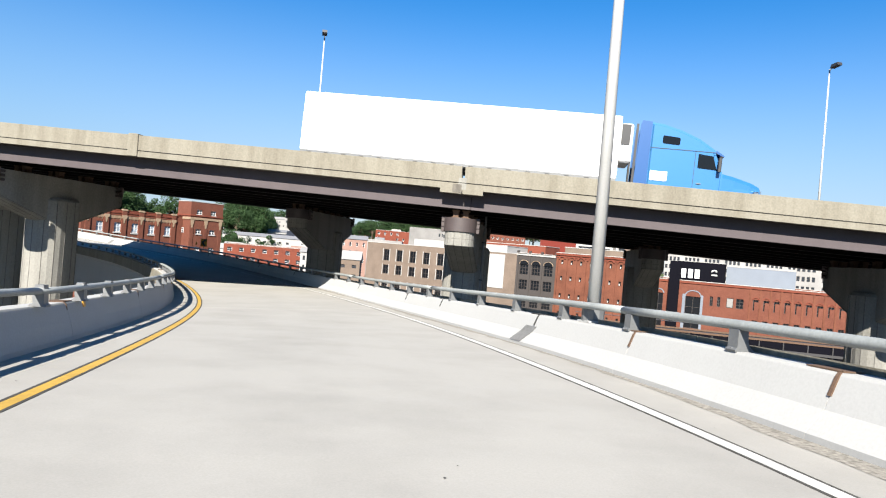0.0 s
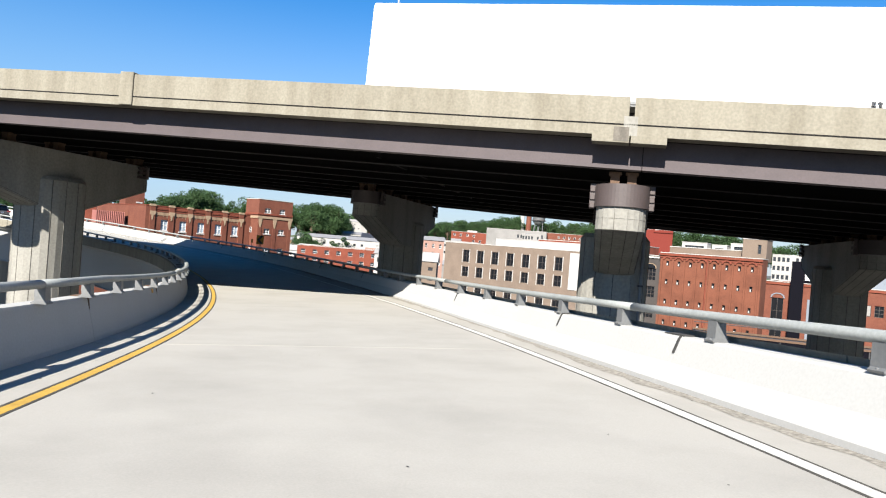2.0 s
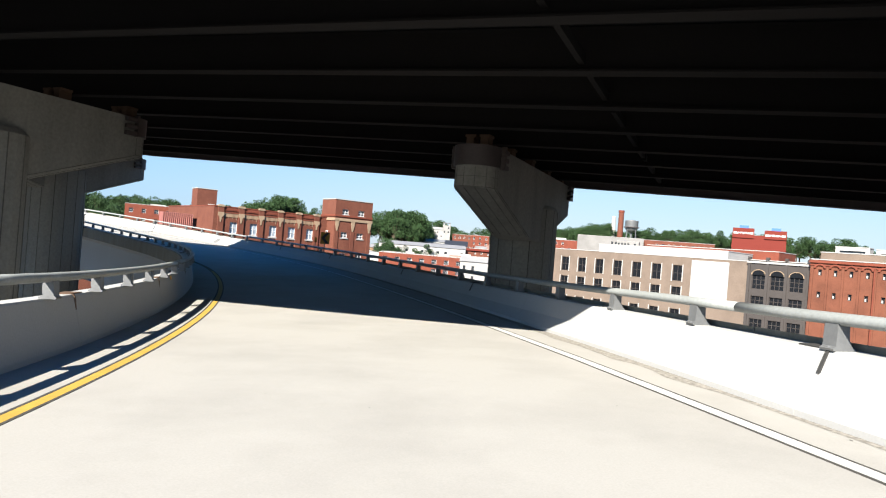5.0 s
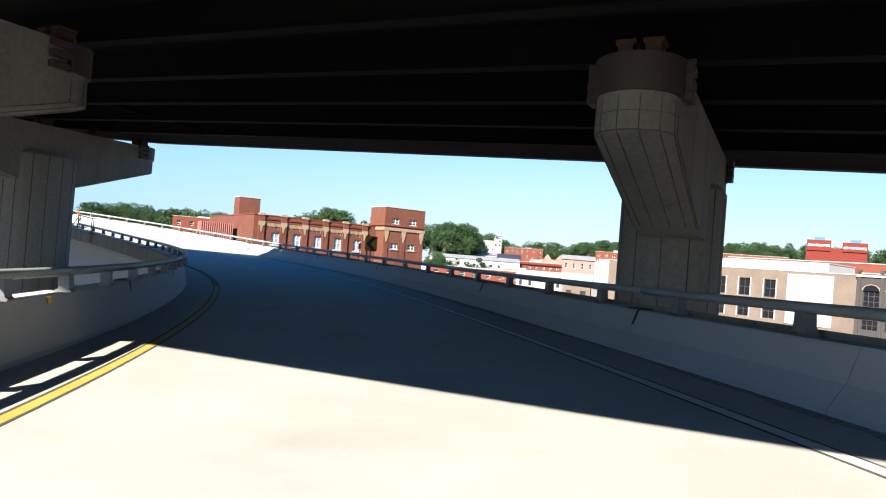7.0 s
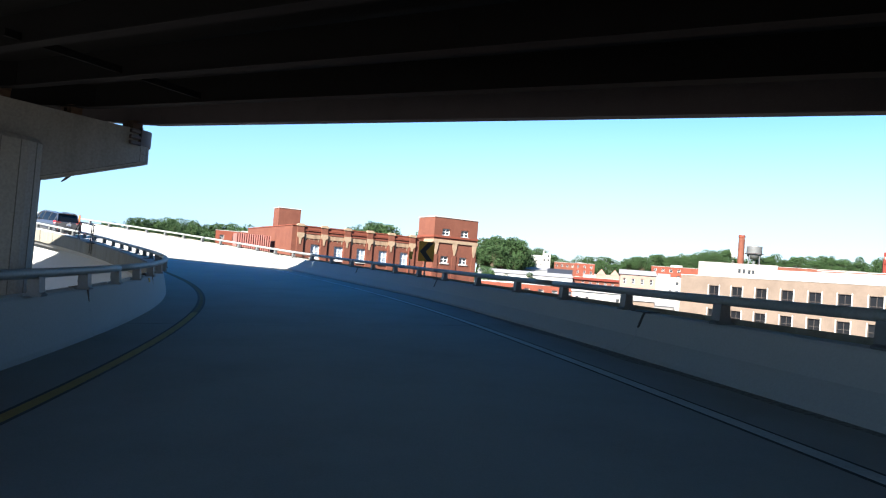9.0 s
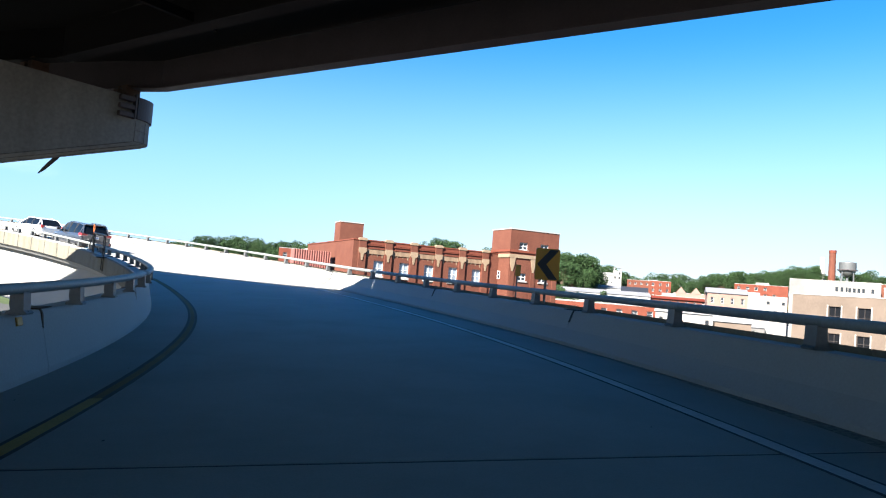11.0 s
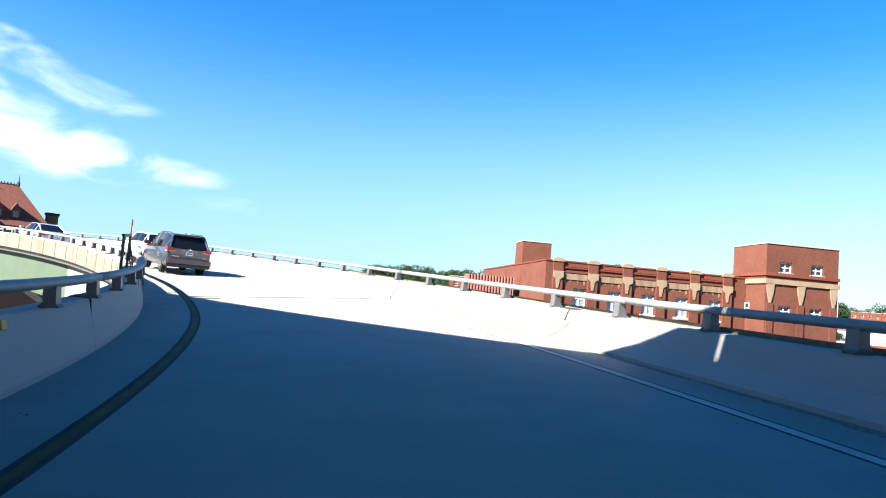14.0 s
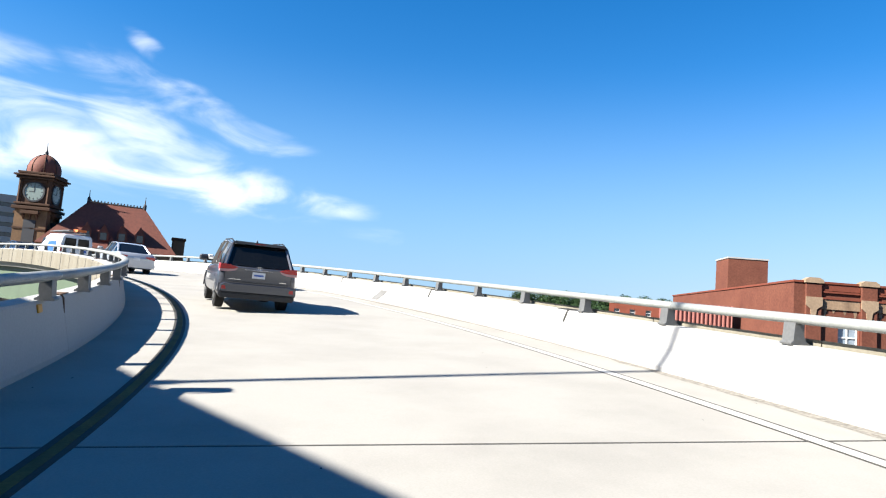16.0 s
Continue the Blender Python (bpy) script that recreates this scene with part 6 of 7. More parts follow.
sedan(ramp_pose(120.6, -0.9), "silver saloon car driving round the bend", M_SILVER)
hatch = car("hatchback", ramp_pose(112.2, 1.75), "white hatchback car ahead of the SUV", "car", M_VANWHITE, "cars ahead on the ramp",
            lower=[(0.0, 0.42, 0.75, 0.72, 0.70), (0.05, 0.32, 0.98, 0.84, 0.78), (0.3, 0.26, 1.02, 0.88, 0.82), (1.2, 0.22, 0.99, 0.90, 0.86), (2.8, 0.22, 0.95, 0.90, 0.86), (3.5, 0.22, 0.90, 0.88, 0.80), (4.15, 0.28, 0.76, 0.80, 0.68), (4.35, 0.36, 0.62, 0.66, 0.56)],
            glass=[(0.10, 1.0, 1.04, 0.80, 0.76), (0.55, 0.98, 1.42, 0.82, 0.60), (1.4, 0.97, 1.50, 0.84, 0.61), (2.2, 0.95, 1.47, 0.84, 0.61), (3.15, 0.91, 0.96, 0.82, 0.74)],
            wheels=(0.85, 3.4), r=0.32, half=0.76)
for k in (1, -1):
    part("tail_lamp", prism([(k * 0.84, 0.80), (k * 0.83, 1.02), (k * 0.62, 1.0), (k * 0.66, 0.82)], -0.02, 0.14, "y"), M_REDLENS, hatch)

# white works van with a roof rack
van = thing("works_van", ramp_pose(131.5, -0.9) @ Matrix.Scale(0.9, 4), "white works van with blue side graphics and a loaded roof rack", "van")
bm = bmesh.new()


def van_ring(y, z0, z1, w0, w1):
    return [(w0, y, z0), (w0, y, z0 + 0.75 * (z1 - z0) * 0.8), (w1, y, z1 - 0.12), (w1 - 0.12, y, z1), (-w1 + 0.12, y, z1), (-w1, y, z1 - 0.12), (-w0, y, z0 + 0.75 * (z1 - z0) * 0.8), (-w0, y, z0)]


loft(bm, [van_ring(*q) for q in ((0, 0.45, 1.95, 0.96, 0.86), (0.06, 0.38, 2.02, 1.0, 0.90), (3.2, 0.36, 2.04, 1.0, 0.90), (3.9, 0.36, 1.90, 1.0, 0.86), (4.7, 0.38, 1.22, 0.99, 0.90), (5.4, 0.42, 1.05, 0.92, 0.84), (5.55, 0.5, 0.9, 0.84, 0.78))])
part("body", bm, M_VANWHITE, van)
for k in (1, -1):
    part("rear_window", prism([(k * 0.06, 1.25), (k * 0.78, 1.25), (k * 0.72, 1.78), (k * 0.06, 1.78)], -0.015, 0.02, "y"), M_GLASS, van)
    part("tail_lamp", block(k * 0.92 - 0.06, k * 0.92 + 0.06, -0.02, 0.05, 0.85, 1.25), M_REDLENS, van)
    part("side_graphic", prism([(0.5, 0.7), (3.6, 0.7), (2.4, 1.5), (0.9, 1.5)], k * 1.002 - 0.01, k * 1.002 + 0.01, "x"), M_BLUE, van, "blue slanting graphic")
    part("side_window", prism([(3.5, 1.25), (4.35, 1.25), (3.9, 1.75), (3.5, 1.75)], k * 0.94 - 0.02, k * 0.94 + 0.03, "x"), M_GLASS, van)
    part("rack_bar", tube([(k * 0.8, 0.3, 2.22), (k * 0.8, 3.2, 2.22)], 0.025, 6), M_GALV, van)
    for y in (0.9, 4.5):
        wheel(van, k * 1.0, y, 0.36)
for y in (0.4, 1.3, 2.2, 3.1):
    part("rack_bar", tube([(-0.85, y, 2.03), (-0.8, y, 2.22), (0.8, y, 2.22), (0.85, y, 2.03)], 0.025, 6), M_GALV, van)
part("ladder", block(-0.55, -0.20, 0.1, 3.4, 2.25, 2.32), M_GALV, van)
part("cone_box", block(0.0, 0.55, 0.2, 1.1, 2.25, 2.42), M_ORANGE, van, "orange box on the rack")
part("bumper", block(-0.98, 0.98, -0.1, 0.06, 0.42, 0.58, 0.03), M_BLACK, van)
part("licence_plate", block(0.3, 0.62, -0.03, 0.0, 0.9, 1.04), M_BLUE, van)
sedan(ramp_pose(139.5, -0.9), "dark blue car beyond the van", M_TRUCKDARK, "hatchback")
sedan(ramp_pose(146.5, -0.9), "black car further up the ramp", M_SUV, "saloon_car")

# white articulated lorry on the overpass
TA, TB = -8.3, 2.35


def over_pose(a, b, up):
    slope = math.atan(-0.033)
    return OU @ Matrix.Translation((a, b, over_top(a) - 0.85 + up)) @ Matrix.Rotation(-slope, 4, "Y")


trailer = thing("semi_trailer", over_pose(TA, TB, 0), "long white refrigerated trailer behind a blue tractor", "trailer")
part("box", block(0, 16.15, 0, 2.6, 1.22, 4.28, 0.04), M_TRAILER, trailer)
part("bottom_rail", block(0.02, 16.13, -0.02, 2.62, 1.10, 1.216), M_GALV, trailer)
bm = bmesh.new()
for i in range(17):
    add_box(bm, 0.4 + i * 0.95, 0.62 + i * 0.95, -0.03, -0.021, 1.14, 1.18)
part("marker_strip", bm, M_STEEL_DARK, trailer)
part("rear_door", block(-0.04, -0.003, 0.08, 2.52, 1.3, 4.2), M_TRAILER, trailer)
part("cooling_unit", block(16.16, 16.75, 0.25, 2.35, 2.1, 4.0, 0.08), M_TRAILER, trailer, "white cooling unit with a dark grille")
part("grille", block(16.2, 16.62, 0.22, 0.247, 2.95, 3.95), M_BLACK, trailer, "black side grille")
part("fuel_tank", block(16.2, 16.9, 0.5, 1.2, 0.7, 1.2, 0.06), M_GALV, trailer)
lettering("53", pose(15.55, -0.03, 1.34, 90), 0.32, M_SLATE, trailer)
for x in (1.6, 2.9):
    for y in (0.25, 2.35):
        t = wheel(trailer, 0, 0, 0.5, 0.28)
        t.matrix_local = pose(x, y, 0.5, rz=90)
part("underframe", block(1.0, 15.5, 0.9, 1.7, 0.85, 1.09), M_STEEL_DARK, trailer)
tractor = thing("tractor_unit", over_pose(TA + 17.05, TB, 0), "blue long-nosed lorry tractor with a tall sleeper cab", "truck")
cab = [(0.45, 0.75), (3.95, 0.75), (3.95, 1.95), (3.85, 2.12), (3.55, 2.85), (3.62, 2.95), (3.40, 3.12), (2.75, 3.52), (1.9, 3.86), (1.1, 4.08), (0.45, 4.16)]
bm = prism(cab, 0.05, 2.5, "y")
bmesh.ops.bevel(bm, geom=[e for e in bm.edges if abs(e.verts[0].co.y - e.verts[1].co.y) < 0.01], offset=0.14, segments=3, affect="EDGES")
part("cab", bm, M_TRUCKBLUE, tractor, "blue sleeper cab with a rounded roof")
bm = bmesh.new()
loft(bm, [[(x, 1.275 - w, z0), (x, 1.275 - w, z1 - 0.22), (x, 1.275 - w * 0.72, z1), (x, 1.275 + w * 0.72, z1), (x, 1.275 + w, z1 - 0.22), (x, 1.275 + w, z0)]
          for x, w, z0, z1 in ((3.9, 1.02, 0.85, 2.02), (4.5, 0.98, 0.85, 1.92), (5.3, 0.88, 0.85, 1.72), (5.75, 0.74, 0.85, 1.55), (5.85, 0.64, 0.9, 1.40))])
part("bonnet", bm, M_TRUCKBLUE, tractor, "sloping blue bonnet")
for y, k in ((0.04, -1), (2.51, 1)):
    part("side_window", prism([(2.75, 2.12), (3.62, 2.08), (3.42, 2.72), (2.75, 2.78)], y - 0.016, y + 0.016, "y"), M_GLASS, tractor)
    part("sleeper_window", prism([(1.05, 3.20), (1.10, 3.15), (1.80, 3.12), (1.85, 3.17), (1.85, 3.42), (1.80, 3.47), (1.10, 3.52), (1.05, 3.47)], y - 0.016, y + 0.016, "y"), M_GLASS, tractor)
    ext = part("side_extender", prism([(-0.12, 0.80), (0.50, 0.80), (0.50, 4.12), (0.05, 4.16), (-0.02, 4.0)], y - 0.03, y + 0.03, "y"), M_TRUCKDEEP, tractor, "dark blue side extender")
    part("extender_edge", block(-0.22, -0.11, y - 0.025, y + 0.025, 0.82, 3.98), M_BLACK, ext, "black rubber edge strip")
    part("seam", block(0.5, 3.55, y - 0.010, y + 0.010, 2.89, 2.915), M_SLATE, tractor)
    part("door_seam", block(2.60, 2.62, y - 0.010, y + 0.010, 0.85, 2.86), M_SLATE, tractor)
    part("door_panel", block(0.62, 1.42, y - 0.014, y + 0.014, 1.35, 1.80), M_PLAINWHITE, tractor, "white panel with faint lettering")
    part("door_handle", block(2.75, 2.98, y - 0.03, y + 0.03, 1.35, 1.41), M_CHROME, tractor)
    mir = part("mirror", block(3.60, 3.76, y + k * 0.28 - 0.06, y + k * 0.28 + 0.06, 1.95, 2.65, 0.03), M_BLACK, tractor)
    part("mirror_arm", tube([(3.66, y, 2.62), (3.68, y + k * 0.28, 2.58)], 0.02, 6), M_BLACK, mir)
    part("wing", prism([(4.75 + 0.72 * math.cos(t), 0.58 + 0.74 * math.sin(t)) for t in (math.pi * i / 10 for i in range(11))], y + k * 0.02 - 0.05, y + k * 0.02 + 0.05, "y"), M_TRUCKBLUE, tractor)
    part("head_lamp", block(5.42, 5.66, y - k * 0.30 - 0.10, y - k * 0.30 + 0.10, 1.05, 1.28, 0.03), M_CHROME, tractor)
    part("exhaust_stack", tube([(0.25, y - k * 0.25, 1.0), (0.25, y - k * 0.25, 3.9)], 0.09, 10), M_CHROME, tractor)
part("windscreen", prism([(0.28, 2.12), (2.27, 2.12), (2.12, 2.80), (0.43, 2.80)], 3.72, 3.78, "x"), M_GLASS, tractor)
part("visor", prism([(3.50, 2.92), (3.92, 2.74), (3.94, 2.80), (3.58, 3.02)], 0.16, 2.39, "y"), M_TRUCKDEEP, tractor, "dark blue sun visor")
part("radiator_grille", block(5.82, 5.90, 0.75, 1.80, 0.9, 1.38), M_CHROME, tractor)
part("bumper", block(5.55, 6.0, 0.12, 2.43, 0.42, 0.80, 0.06), M_CHROME, tractor)
for x in (-0.6, 0.7, 4.75):
    for y in (0.25, 2.3):
        t = wheel(tractor, 0, 0, 0.5, 0.28)
        t.matrix_local = pose(x, y, 0.5, rz=90)
part("chassis", block(-1.6, 4.6, 0.85, 1.70, 0.55, 0.85), M_STEEL_DARK, tractor)

# ---- ramp: fascia, girders and columns below ----
for k, base, nm in ((1, RBASE, "outer"), (-1, LBASE, "inner")):
    out = base + k * 0.474
    prof = [(out, 0.74), (out, -0.02), (out + k * 0.06, -0.02), (out + k * 0.06, 0.70)]
    prof = prof if k < 0 else prof[::-1]
    fas = tagged(new("fascia_" + nm), "stained buff concrete outer face of the ramp parapet", "fascia", kind="structure")
    edges = [RAMP_START + 3.2 * i for i in range(57)]
    for a, b in zip(edges, edges[1:]):
        if b <= RAMP_END:
            part("fascia_panel", sweep(prof, a + 0.01, b - 0.01, 1.6), M_PARAPET, fas)
    if k < 0:
        for i in range(30):
            s_ = 96.0 + i * 2.15
            part("dark_strap", sweep([(out - 0.061, 0.76), (out - 0.061, -0.015), (out - 0.068, -0.015), (out - 0.068, 0.76)], s_ - 0.035, s_ + 0.035, 0.07), M_SEAL, fas, "dark vertical strap on the fascia")
gird = tagged(new("ramp_girders"), "pale green steel girders under the ramp", "girder", kind="structure")
for lat in (LBASE + 0.15, -0.9, 2.2, RBASE - 0.3):
    for s0, s1, paint, nm in ((RAMP_START, 111.0, M_BARRIER, "concrete_beam"), (111.02, RAMP_END, M_STEEL_GREEN, "girder")):
        low = -3.45 if paint is M_BARRIER and lat < -3 else -2.25      # the inner concrete beam is the deepest
        tee = [(lat + 0.012, -0.32), (lat + 0.012, low + 0.05), (lat + 0.2, low + 0.05), (lat + 0.2, low), (lat - 0.2, low), (lat - 0.2, low + 0.05), (lat - 0.012, low + 0.05), (lat - 0.012, -0.32)]
        bm = sweep(tee, s0, s1, 2.0)
        bmesh.ops.recalc_face_normals(bm, faces=bm.faces)
        part(nm, bm, paint, gird)
ramp_pier = None
for s_ in (4.0, 22.0, 62.0, 80.0, 103.0, 120.0, 137.0, 154.0):
    p = on_ramp(s_, 1.0)
    m = Matrix.Translation((p.x, p.y, p.z)) @ Matrix.Rotation(ramp_pose(s_, 1.0).to_euler().z, 4, "Z")
    if ramp_pier is None:
        ramp_pier = thing("ramp_pier", m, "pale concrete column with a flared cap under the ramp", "pier", "columns of the ramp")
        part("cap", prism([(-4.1, -0.75), (-4.1, -2.3), (-1.3, -4.2), (1.3, -4.2), (4.1, -2.3), (4.1, -0.75)], -1.0, 1.0, "y"), M_BARRIER, ramp_pier)
        part("column", tube([(0, 0, GROUND + 1.0), (0, 0, -3.75)], 0.95, 16), M_BARRIER, ramp_pier)
    else:
        copy_thing(ramp_pier, m)


# ---- small things along the parapets ----
def joint_plate(s_, k):
    """A bent rusty cover strip over a parapet joint."""
    base = RBASE if k > 0 else LBASE
    bm = bmesh.new()
    w = 0.022
    h = 0.665 if k > 0 else 0.77
    pts = [(base + k * (0.085 if k > 0 else 0.135), h - 0.23), (base + k * 0.16, h - 0.035), (base + k * 0.19, h + 0.008)]
    for (l0, u0), (l1, u1) in zip(pts, pts[1:]):
        q = [on_ramp(s_ - w, l0 - k * 0.03, u0), on_ramp(s_ + w, l0 - k * 0.03, u0), on_ramp(s_ + w, l1 - k * 0.03, u1), on_ramp(s_ - w, l1 - k * 0.03, u1)]
        q2 = [on_ramp(s_ - w, l0 + k * 0.02, u0), on_ramp(s_ + w, l0 + k * 0.01, u0), on_ramp(s_ + w, l1 + k * 0.01, u1), on_ramp(s_ - w, l1 + k * 0.01, u1)]
        v = [bm.verts.new(p) for p in q + q2]
        for f in ((0, 1, 2, 3), (7, 6, 5, 4), (0, 4, 5, 1), (1, 5, 6, 2), (2, 6, 7, 3), (3, 7, 4, 0)):
            bm.faces.new([v[i] for i in f])
    a = [on_ramp(s_ + d, base + k * l, u) for d, l, u in ((-0.03, 0.18, h + 0.004), (0.45, 0.18, h + 0.004), (0.45, 0.42, h + 0.004), (-0.03, 0.42, h + 0.004))]
    v = [bm.verts.new(p) for p in a] + [bm.verts.new(p + Vector((0, 0, 0.014))) for p in a]
    for f in ((3, 2, 1, 0), (4, 5, 6, 7), (0, 1, 5, 4), (1, 2, 6, 5), (2, 3, 7, 6), (3, 0, 4, 7)):
        bm.faces.new([v[i] for i in f])
    bmesh.ops.recalc_face_normals(bm, faces=bm.faces)
    return tagged(part("joint_plate", bm, M_RUST if s_ < 12 or k < 0 else M_SEAL), "bent rusty steel cover over a parapet joint", "joint cover", "joint covers on the parapets")


for e in right_edges[1:-1]:
    if e < 125 and e not in (41.6, 90.05):
        joint_plate(e, 1)
for e in left_edges[1:-1]:
    if e < 125:
        joint_plate(e, -1)
for s_ in (12.5, 30.0, 45.5, 62.0, 78.5, 93.6):
    b = part("reflector", block(-0.02, 0.02, -0.07, 0.07, -0.05, 0.05, 0.008), M_SIGNYEL)
    b.matrix_world = ramp_pose(s_, LBASE - 0.135, 0.68) @ Matrix.Rotation(radians(-12), 4, "Y")
    tagged(b, "small yellow reflector fixed to the parapet", "reflector", "reflectors on the parapet")
# grey repair patches on the outer parapet's face
for s_, wd in ((13.55, 0.34), (84.1, 0.36), (107.4, 0.32)):
    bm = bmesh.new()
    rows_ = []
    for up, face, d0, d1 in ((0.075, -0.168, -0.3, 1.4), (0.295, 0.016, -0.85, 0.8), (0.42, 0.066, -1.2, 0.4)):
        rows_.append([bm.verts.new(on_ramp(s_ + wd * d, RBASE + face - out, up)) for out in (0.014, -0.01) for d in (d0, d1)])
    for a, b in zip(rows_, rows_[1:]):
        for f in ((a[0], a[1], b[1], b[0]), (a[3], a[2], b[2], b[3]), (a[0], b[0], b[2], a[2]), (a[1], a[3], b[3], b[1])):
            bm.faces.new(f)
    bm.faces.new((rows_[0][0], rows_[0][2], rows_[0][3], rows_[0][1]))
    bm.faces.new((rows_[2][0], rows_[2][1], rows_[2][3], rows_[2][2]))
    bmesh.ops.recalc_face_normals(bm, faces=bm.faces)
    tagged(part("repair_patch", bm, M_PATCH), "grey mortar repair patch on the parapet face", "patch", "repairs on the parapet")

# chevron sign on the outer parapet
sign_m = ramp_pose(67.9, RBASE + 0.42, 0.3)
sign = thing("chevron_sign", sign_m @ Matrix.Rotation(radians(-6), 4, "Z"), "yellow bend sign with a black chevron on a steel post", "road sign")
part("post", tube([(0, 0, -0.3), (0, 0, 1.68)], 0.032, 8), M_GALV, sign)
bm = prism([(-0.30, 0.98), (-0.27, 0.95), (0.27, 0.95), (0.30, 0.98), (0.30, 1.67), (0.27, 1.70), (-0.27, 1.70), (-0.30, 1.67)], -0.055, -0.04, "y")
part("sign_plate", bm, M_SIGNYEL, sign, "yellow sign plate")
part("chevron", prism([(0.05, 0.97), (0.27, 0.97), (-0.03, 1.325), (0.27, 1.68), (0.05, 1.68), (-0.26, 1.325)], -0.062, -0.0555, "y"), M_BLACK, sign, "black chevron pointing round the bend")
part("bracket", block(-0.05, 0.05, -0.04, 0.05, 1.06, 1.12), M_GALV, sign)
part("bracket", block(-0.05, 0.05, -0.04, 0.05, 1.52, 1.58), M_GALV, sign)

# small marker plate a little further on
marker = thing("marker_post", ramp_pose(69.46, RBASE + 0.45, 0.3), "small yellow marker plate on a short steel post", "marker")
part("post", tube([(0, 0, -0.3), (0, 0, 1.28)], 0.022, 8), M_GALV, marker)
part("marker_plate", block(-0.075, 0.075, -0.05, -0.022, 1.0, 1.30, 0.006), M_SIGNYEL, marker, "yellow marker plate")
part("bracket", block(-0.03, 0.03, -0.022, 0.03, 1.1, 1.14), M_STEEL_DARK, marker)

# lamp posts: one beside the ramp, the others along the far parapet of the overpass
def lamp_post(m, height, arm, label, r0=0.11, r1=0.06):
    ob = thing("street_lamp", m, label, "street lamp", "lamp posts")
    part("base", tube([(0, 0, 0), (0, 0, 0.25)], r0 * 1.7, 12), M_GALV, ob)
    part("pole", tube([(0, 0, 0.2), (0, 0, height * 0.5), (0, 0, height)], [r0, (r0 + r1) / 2, r1], 12), M_POLE, ob, smooth=True)
    part("arm", tube([(0, 0, height - 0.15), (arm * 0.4, 0, height + 0.05), (arm, 0, height + 0.1)], 0.045, 6), M_POLE, ob)
    part("lamp_head", prism([(arm - 0.35, height - 0.02), (arm + 0.45, height + 0.08), (arm + 0.40, height + 0.30), (arm - 0.20, height + 0.24)], -0.22, 0.22, "y"), M_SLATE, ob)
    return ob


pa = on_ramp(11.52, RBASE + 0.47, 0.70)
lamp_post(Matrix.Translation(pa) @ Matrix.Rotation(radians(200), 4, "Z"), 12.1, 0.9, "tall grey steel lamp post on the outer parapet", 0.125, 0.075)
foot = prism([(-0.20, -0.035), (0.34, -0.035), (0.34, 0.0), (-0.20, 0.0)], -0.24, 0.24, "y")
add_prism(foot, [(-0.03, -0.75), (0.12, -0.75), (0.34, -0.04), (-0.03, -0.04)], -0.2, 0.2, "y")
bmesh.ops.recalc_face_normals(foot, faces=foot.faces)
footing = tagged(part("lamp_footing", foot, M_BARRIER), "concrete bracket under a lamp post on the parapet", "footing")
footing.matrix_world = Matrix.Translation(pa) @ ramp_pose(11.52, 0, 0).to_3x3().to_4x4()
for a in (-16.9, 25.7, 68.0):
    lamp_post(OU @ Matrix.Translation((a, BFAR - 0.2 - max(0, -40 - a) * 0.30, over_top(a) - crossfall(a, BFAR))) @ Matrix.Rotation(radians(-70), 4, "Z"), 14.2, 0.6, "tall slim steel lamp post on the overpass parapet", 0.10, 0.055)
lamp_post(OU @ Matrix.Translation((-55.2, BFAR - 0.2 - 15.2 * 0.30, over_top(-55.2))) @ Matrix.Rotation(radians(-70), 4, "Z"), 15.0, 0.6, "slim steel lamp post on the overpass parapet", 0.085, 0.05)

# black inspection frame hooked over the inner parapet, with an orange flag
fr = thing("inspection_frame", ramp_pose(88.6, LBASE - 0.55, 0.0), "black steel frame hooked over the inner parapet", "frame")
for y in (0.0, 0.35, 2.6, 2.95):
    part("upright", tube([(0, y, 0.1), (0, y, 1.72)], 0.028, 6), M_BLACK, fr)
part("top_bar", tube([(0, -0.25, 1.72), (0, 3.0, 1.72)], 0.04, 6), M_BLACK, fr)
part("rung", tube([(0, 0.0, 1.2), (0, 0.35, 1.2)], 0.02, 6), M_BLACK, fr)
part("rung", tube([(0, 0.0, 0.8), (0, 0.35, 0.8)], 0.02, 6), M_BLACK, fr)
part("platform", block(-0.35, 0.15, -0.3, 1.2, 0.70, 0.75), M_BLACK, fr)
part("stay", tube([(0, 2.6, 1.6), (0.1, 3.4, 0.95), (0.12, 3.4, 0.55)], 0.025, 6), M_BLACK, fr)
part("stay", tube([(0, 2.95, 1.7), (0, 3.9, 1.0), (0.1, 3.9, 0.6)], 0.025, 6), M_BLACK, fr)
part("hook", tube([(0.05, 1.2, 0.85), (0.45, 1.2, 0.87), (0.5, 1.2, 0.5)], 0.022, 6), M_BLACK, fr)
part("flag_pole", tube([(0, 2.9, 1.7), (0, 2.95, 2.16)], 0.015, 6), M_BLACK, fr)
bm = bmesh.new()
rows_ = [[bm.verts.new((0.03 * math.sin(i * 1.3 + j), 2.93 + 0.085 * i + 0.02 * j, 2.12 - 0.13 * j)) for i in range(4)] for j in range(5)]
for r0, r1 in zip(rows_, rows_[1:]):
    for i in range(3):
        bm.faces.new((r0[i], r0[i + 1], r1[i + 1], r1[i]))
bmesh.ops.solidify(bm, geom=bm.faces[:], thickness=0.01)
part("flag", bm, M_ORANGE, fr, "limp orange warning flag")

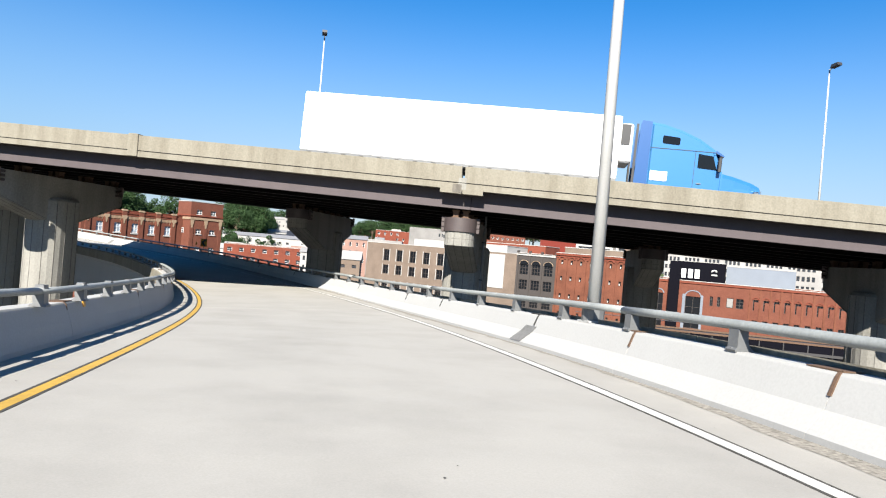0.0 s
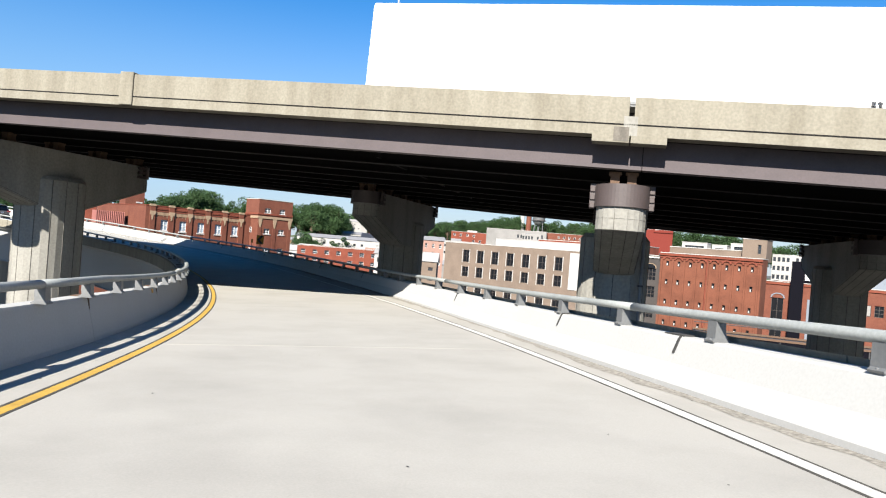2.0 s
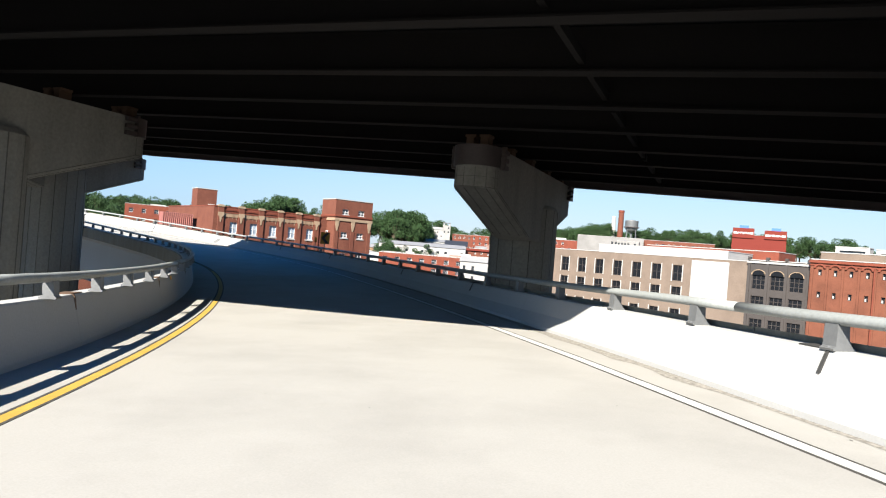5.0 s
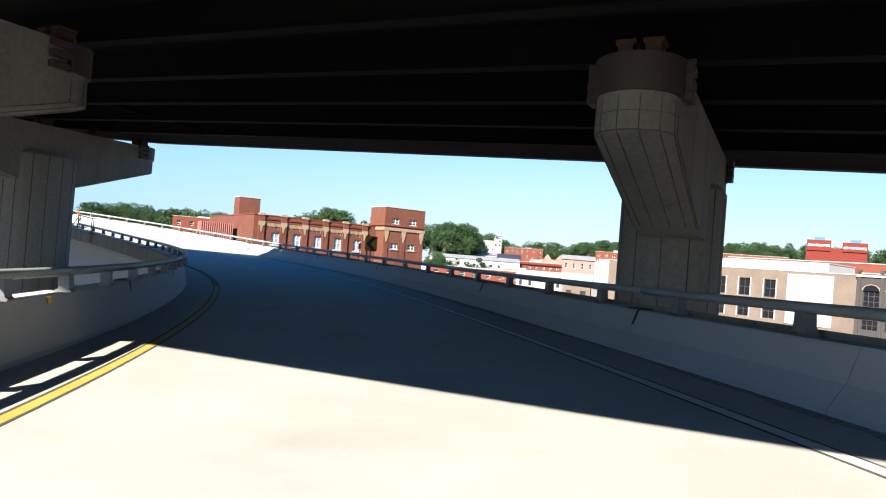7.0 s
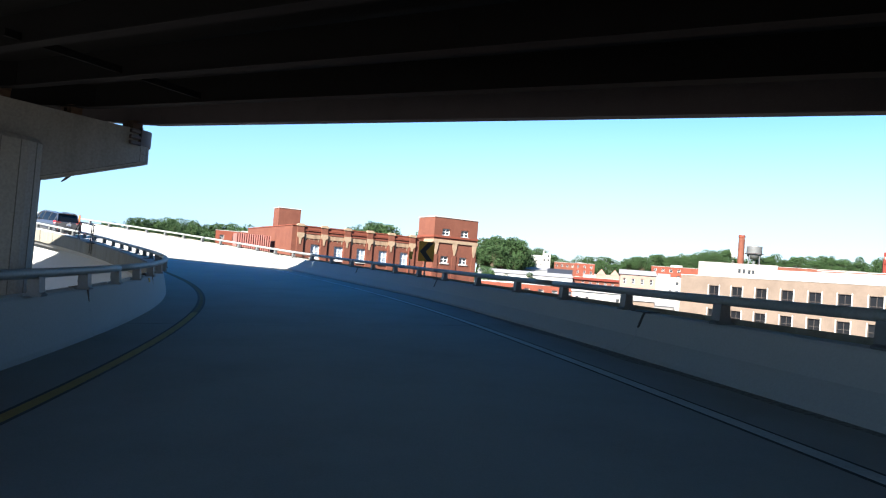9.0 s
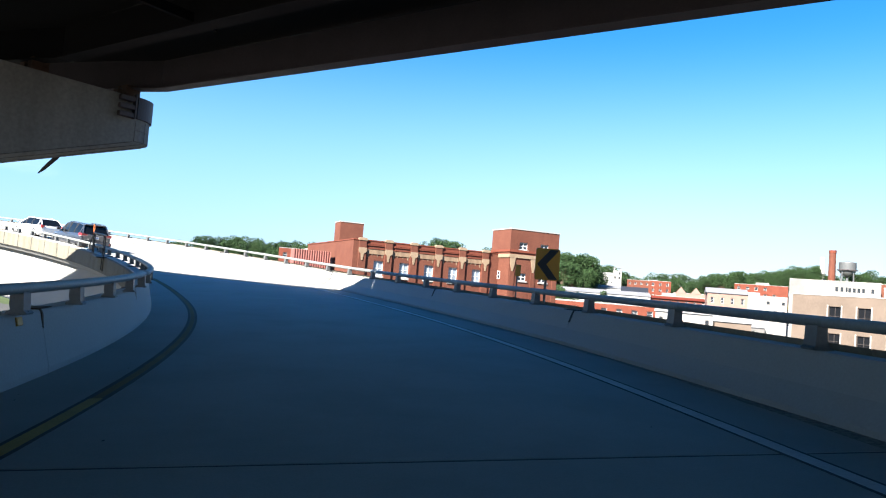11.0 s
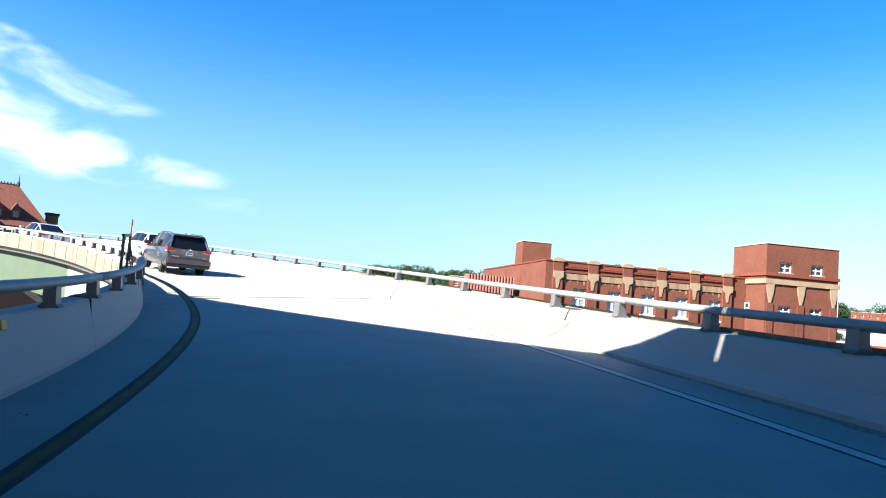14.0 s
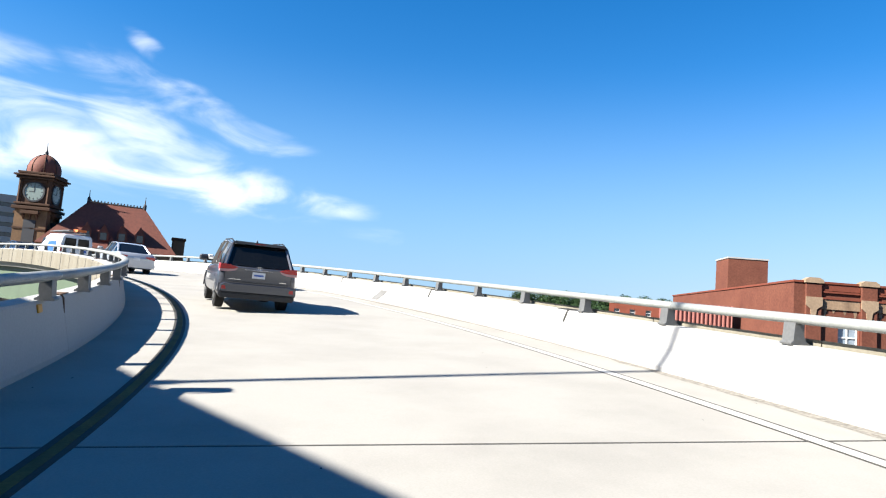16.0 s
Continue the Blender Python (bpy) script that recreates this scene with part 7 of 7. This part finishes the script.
# ---- overpass details on its near face ----
for a, b in ((-0.22, 0.80), (0.84, 1.80)):
    part("parapet_step", skew(block(a, b, -0.03, 0.5, -1.29, -1.094)), M_PARAPET, overpass, "deeper concrete block beside the joint")
part("joint_block", skew(block(0.62, 1.00, -0.012, 0.30, -1.09, -0.55)), M_PIER, overpass, "pale concrete closing the foot of the joint")
part("joint_stain", skew(block(0.36, 0.78, -0.036, -0.0305, -1.26, -0.86)), M_STAINDARK, overpass, "dark run-off stain at the joint")
part("pilaster", skew(block(-16.45, -15.9, -0.07, 0.36, -1.09, 0.06, 0.02)), M_PARAPET, overpass, "slightly taller parapet post")
# thin near-black strips paint a shadow line along the parapet
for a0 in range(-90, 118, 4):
    part("shadow_strip", skew(block(a0, a0 + 3.99, -0.012, 0.0, -0.80, -0.765)), M_SHADE_BLACK, overpass)
part("drain_outlet", skew(tube([(-15.4, 0.90, -1.62), (-15.4, 0.74, -1.70)], 0.16, 10)), M_STEEL_DARK, overpass)
for b in (6.5, 13.6, 20.5):
    for a0 in (-60, -34, -8, 18, 44):
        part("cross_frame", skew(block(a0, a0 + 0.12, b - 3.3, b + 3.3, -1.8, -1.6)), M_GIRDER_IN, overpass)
# cable bundle hanging from the far pier head
hang = tagged(part("hanging_cable", skew(tube([(-43.5, 26.0, -3.85), (-43.9, 26.1, -4.2), (-44.4, 26.1, -4.6), (-44.6, 26.1, -4.75)], [0.05, 0.07, 0.05, 0.02], 6)), M_STEEL_DARK), "torn cable end hanging from a pier head", "cable")

# scuffs and specks of dirt on the deck
rgs = random.Random(21)
bm = bmesh.new()
for i in range(260):
    s_, lat = rgs.uniform(2, 112), rgs.choice((rgs.uniform(-3.2, -2.5), rgs.uniform(-1.8, 4.2), rgs.uniform(4.6, 5.4)))
    r, n = rgs.uniform(0.004, 0.013), rgs.randrange(4, 7)
    ph, el = rgs.uniform(0, 6.28), rgs.uniform(1.0, 3.0)
    bm.faces.new([bm.verts.new(on_ramp(s_ + r * el * math.sin(ph + 6.283 * j / n), lat + r * math.cos(ph + 6.283 * j / n), 0.004)) for j in range(n)])
bmesh.ops.recalc_face_normals(bm, faces=bm.faces)
tagged(part("road_specks", bm, M_TAR), "small dark specks and scuffs on the deck", "dirt", kind="stuff")
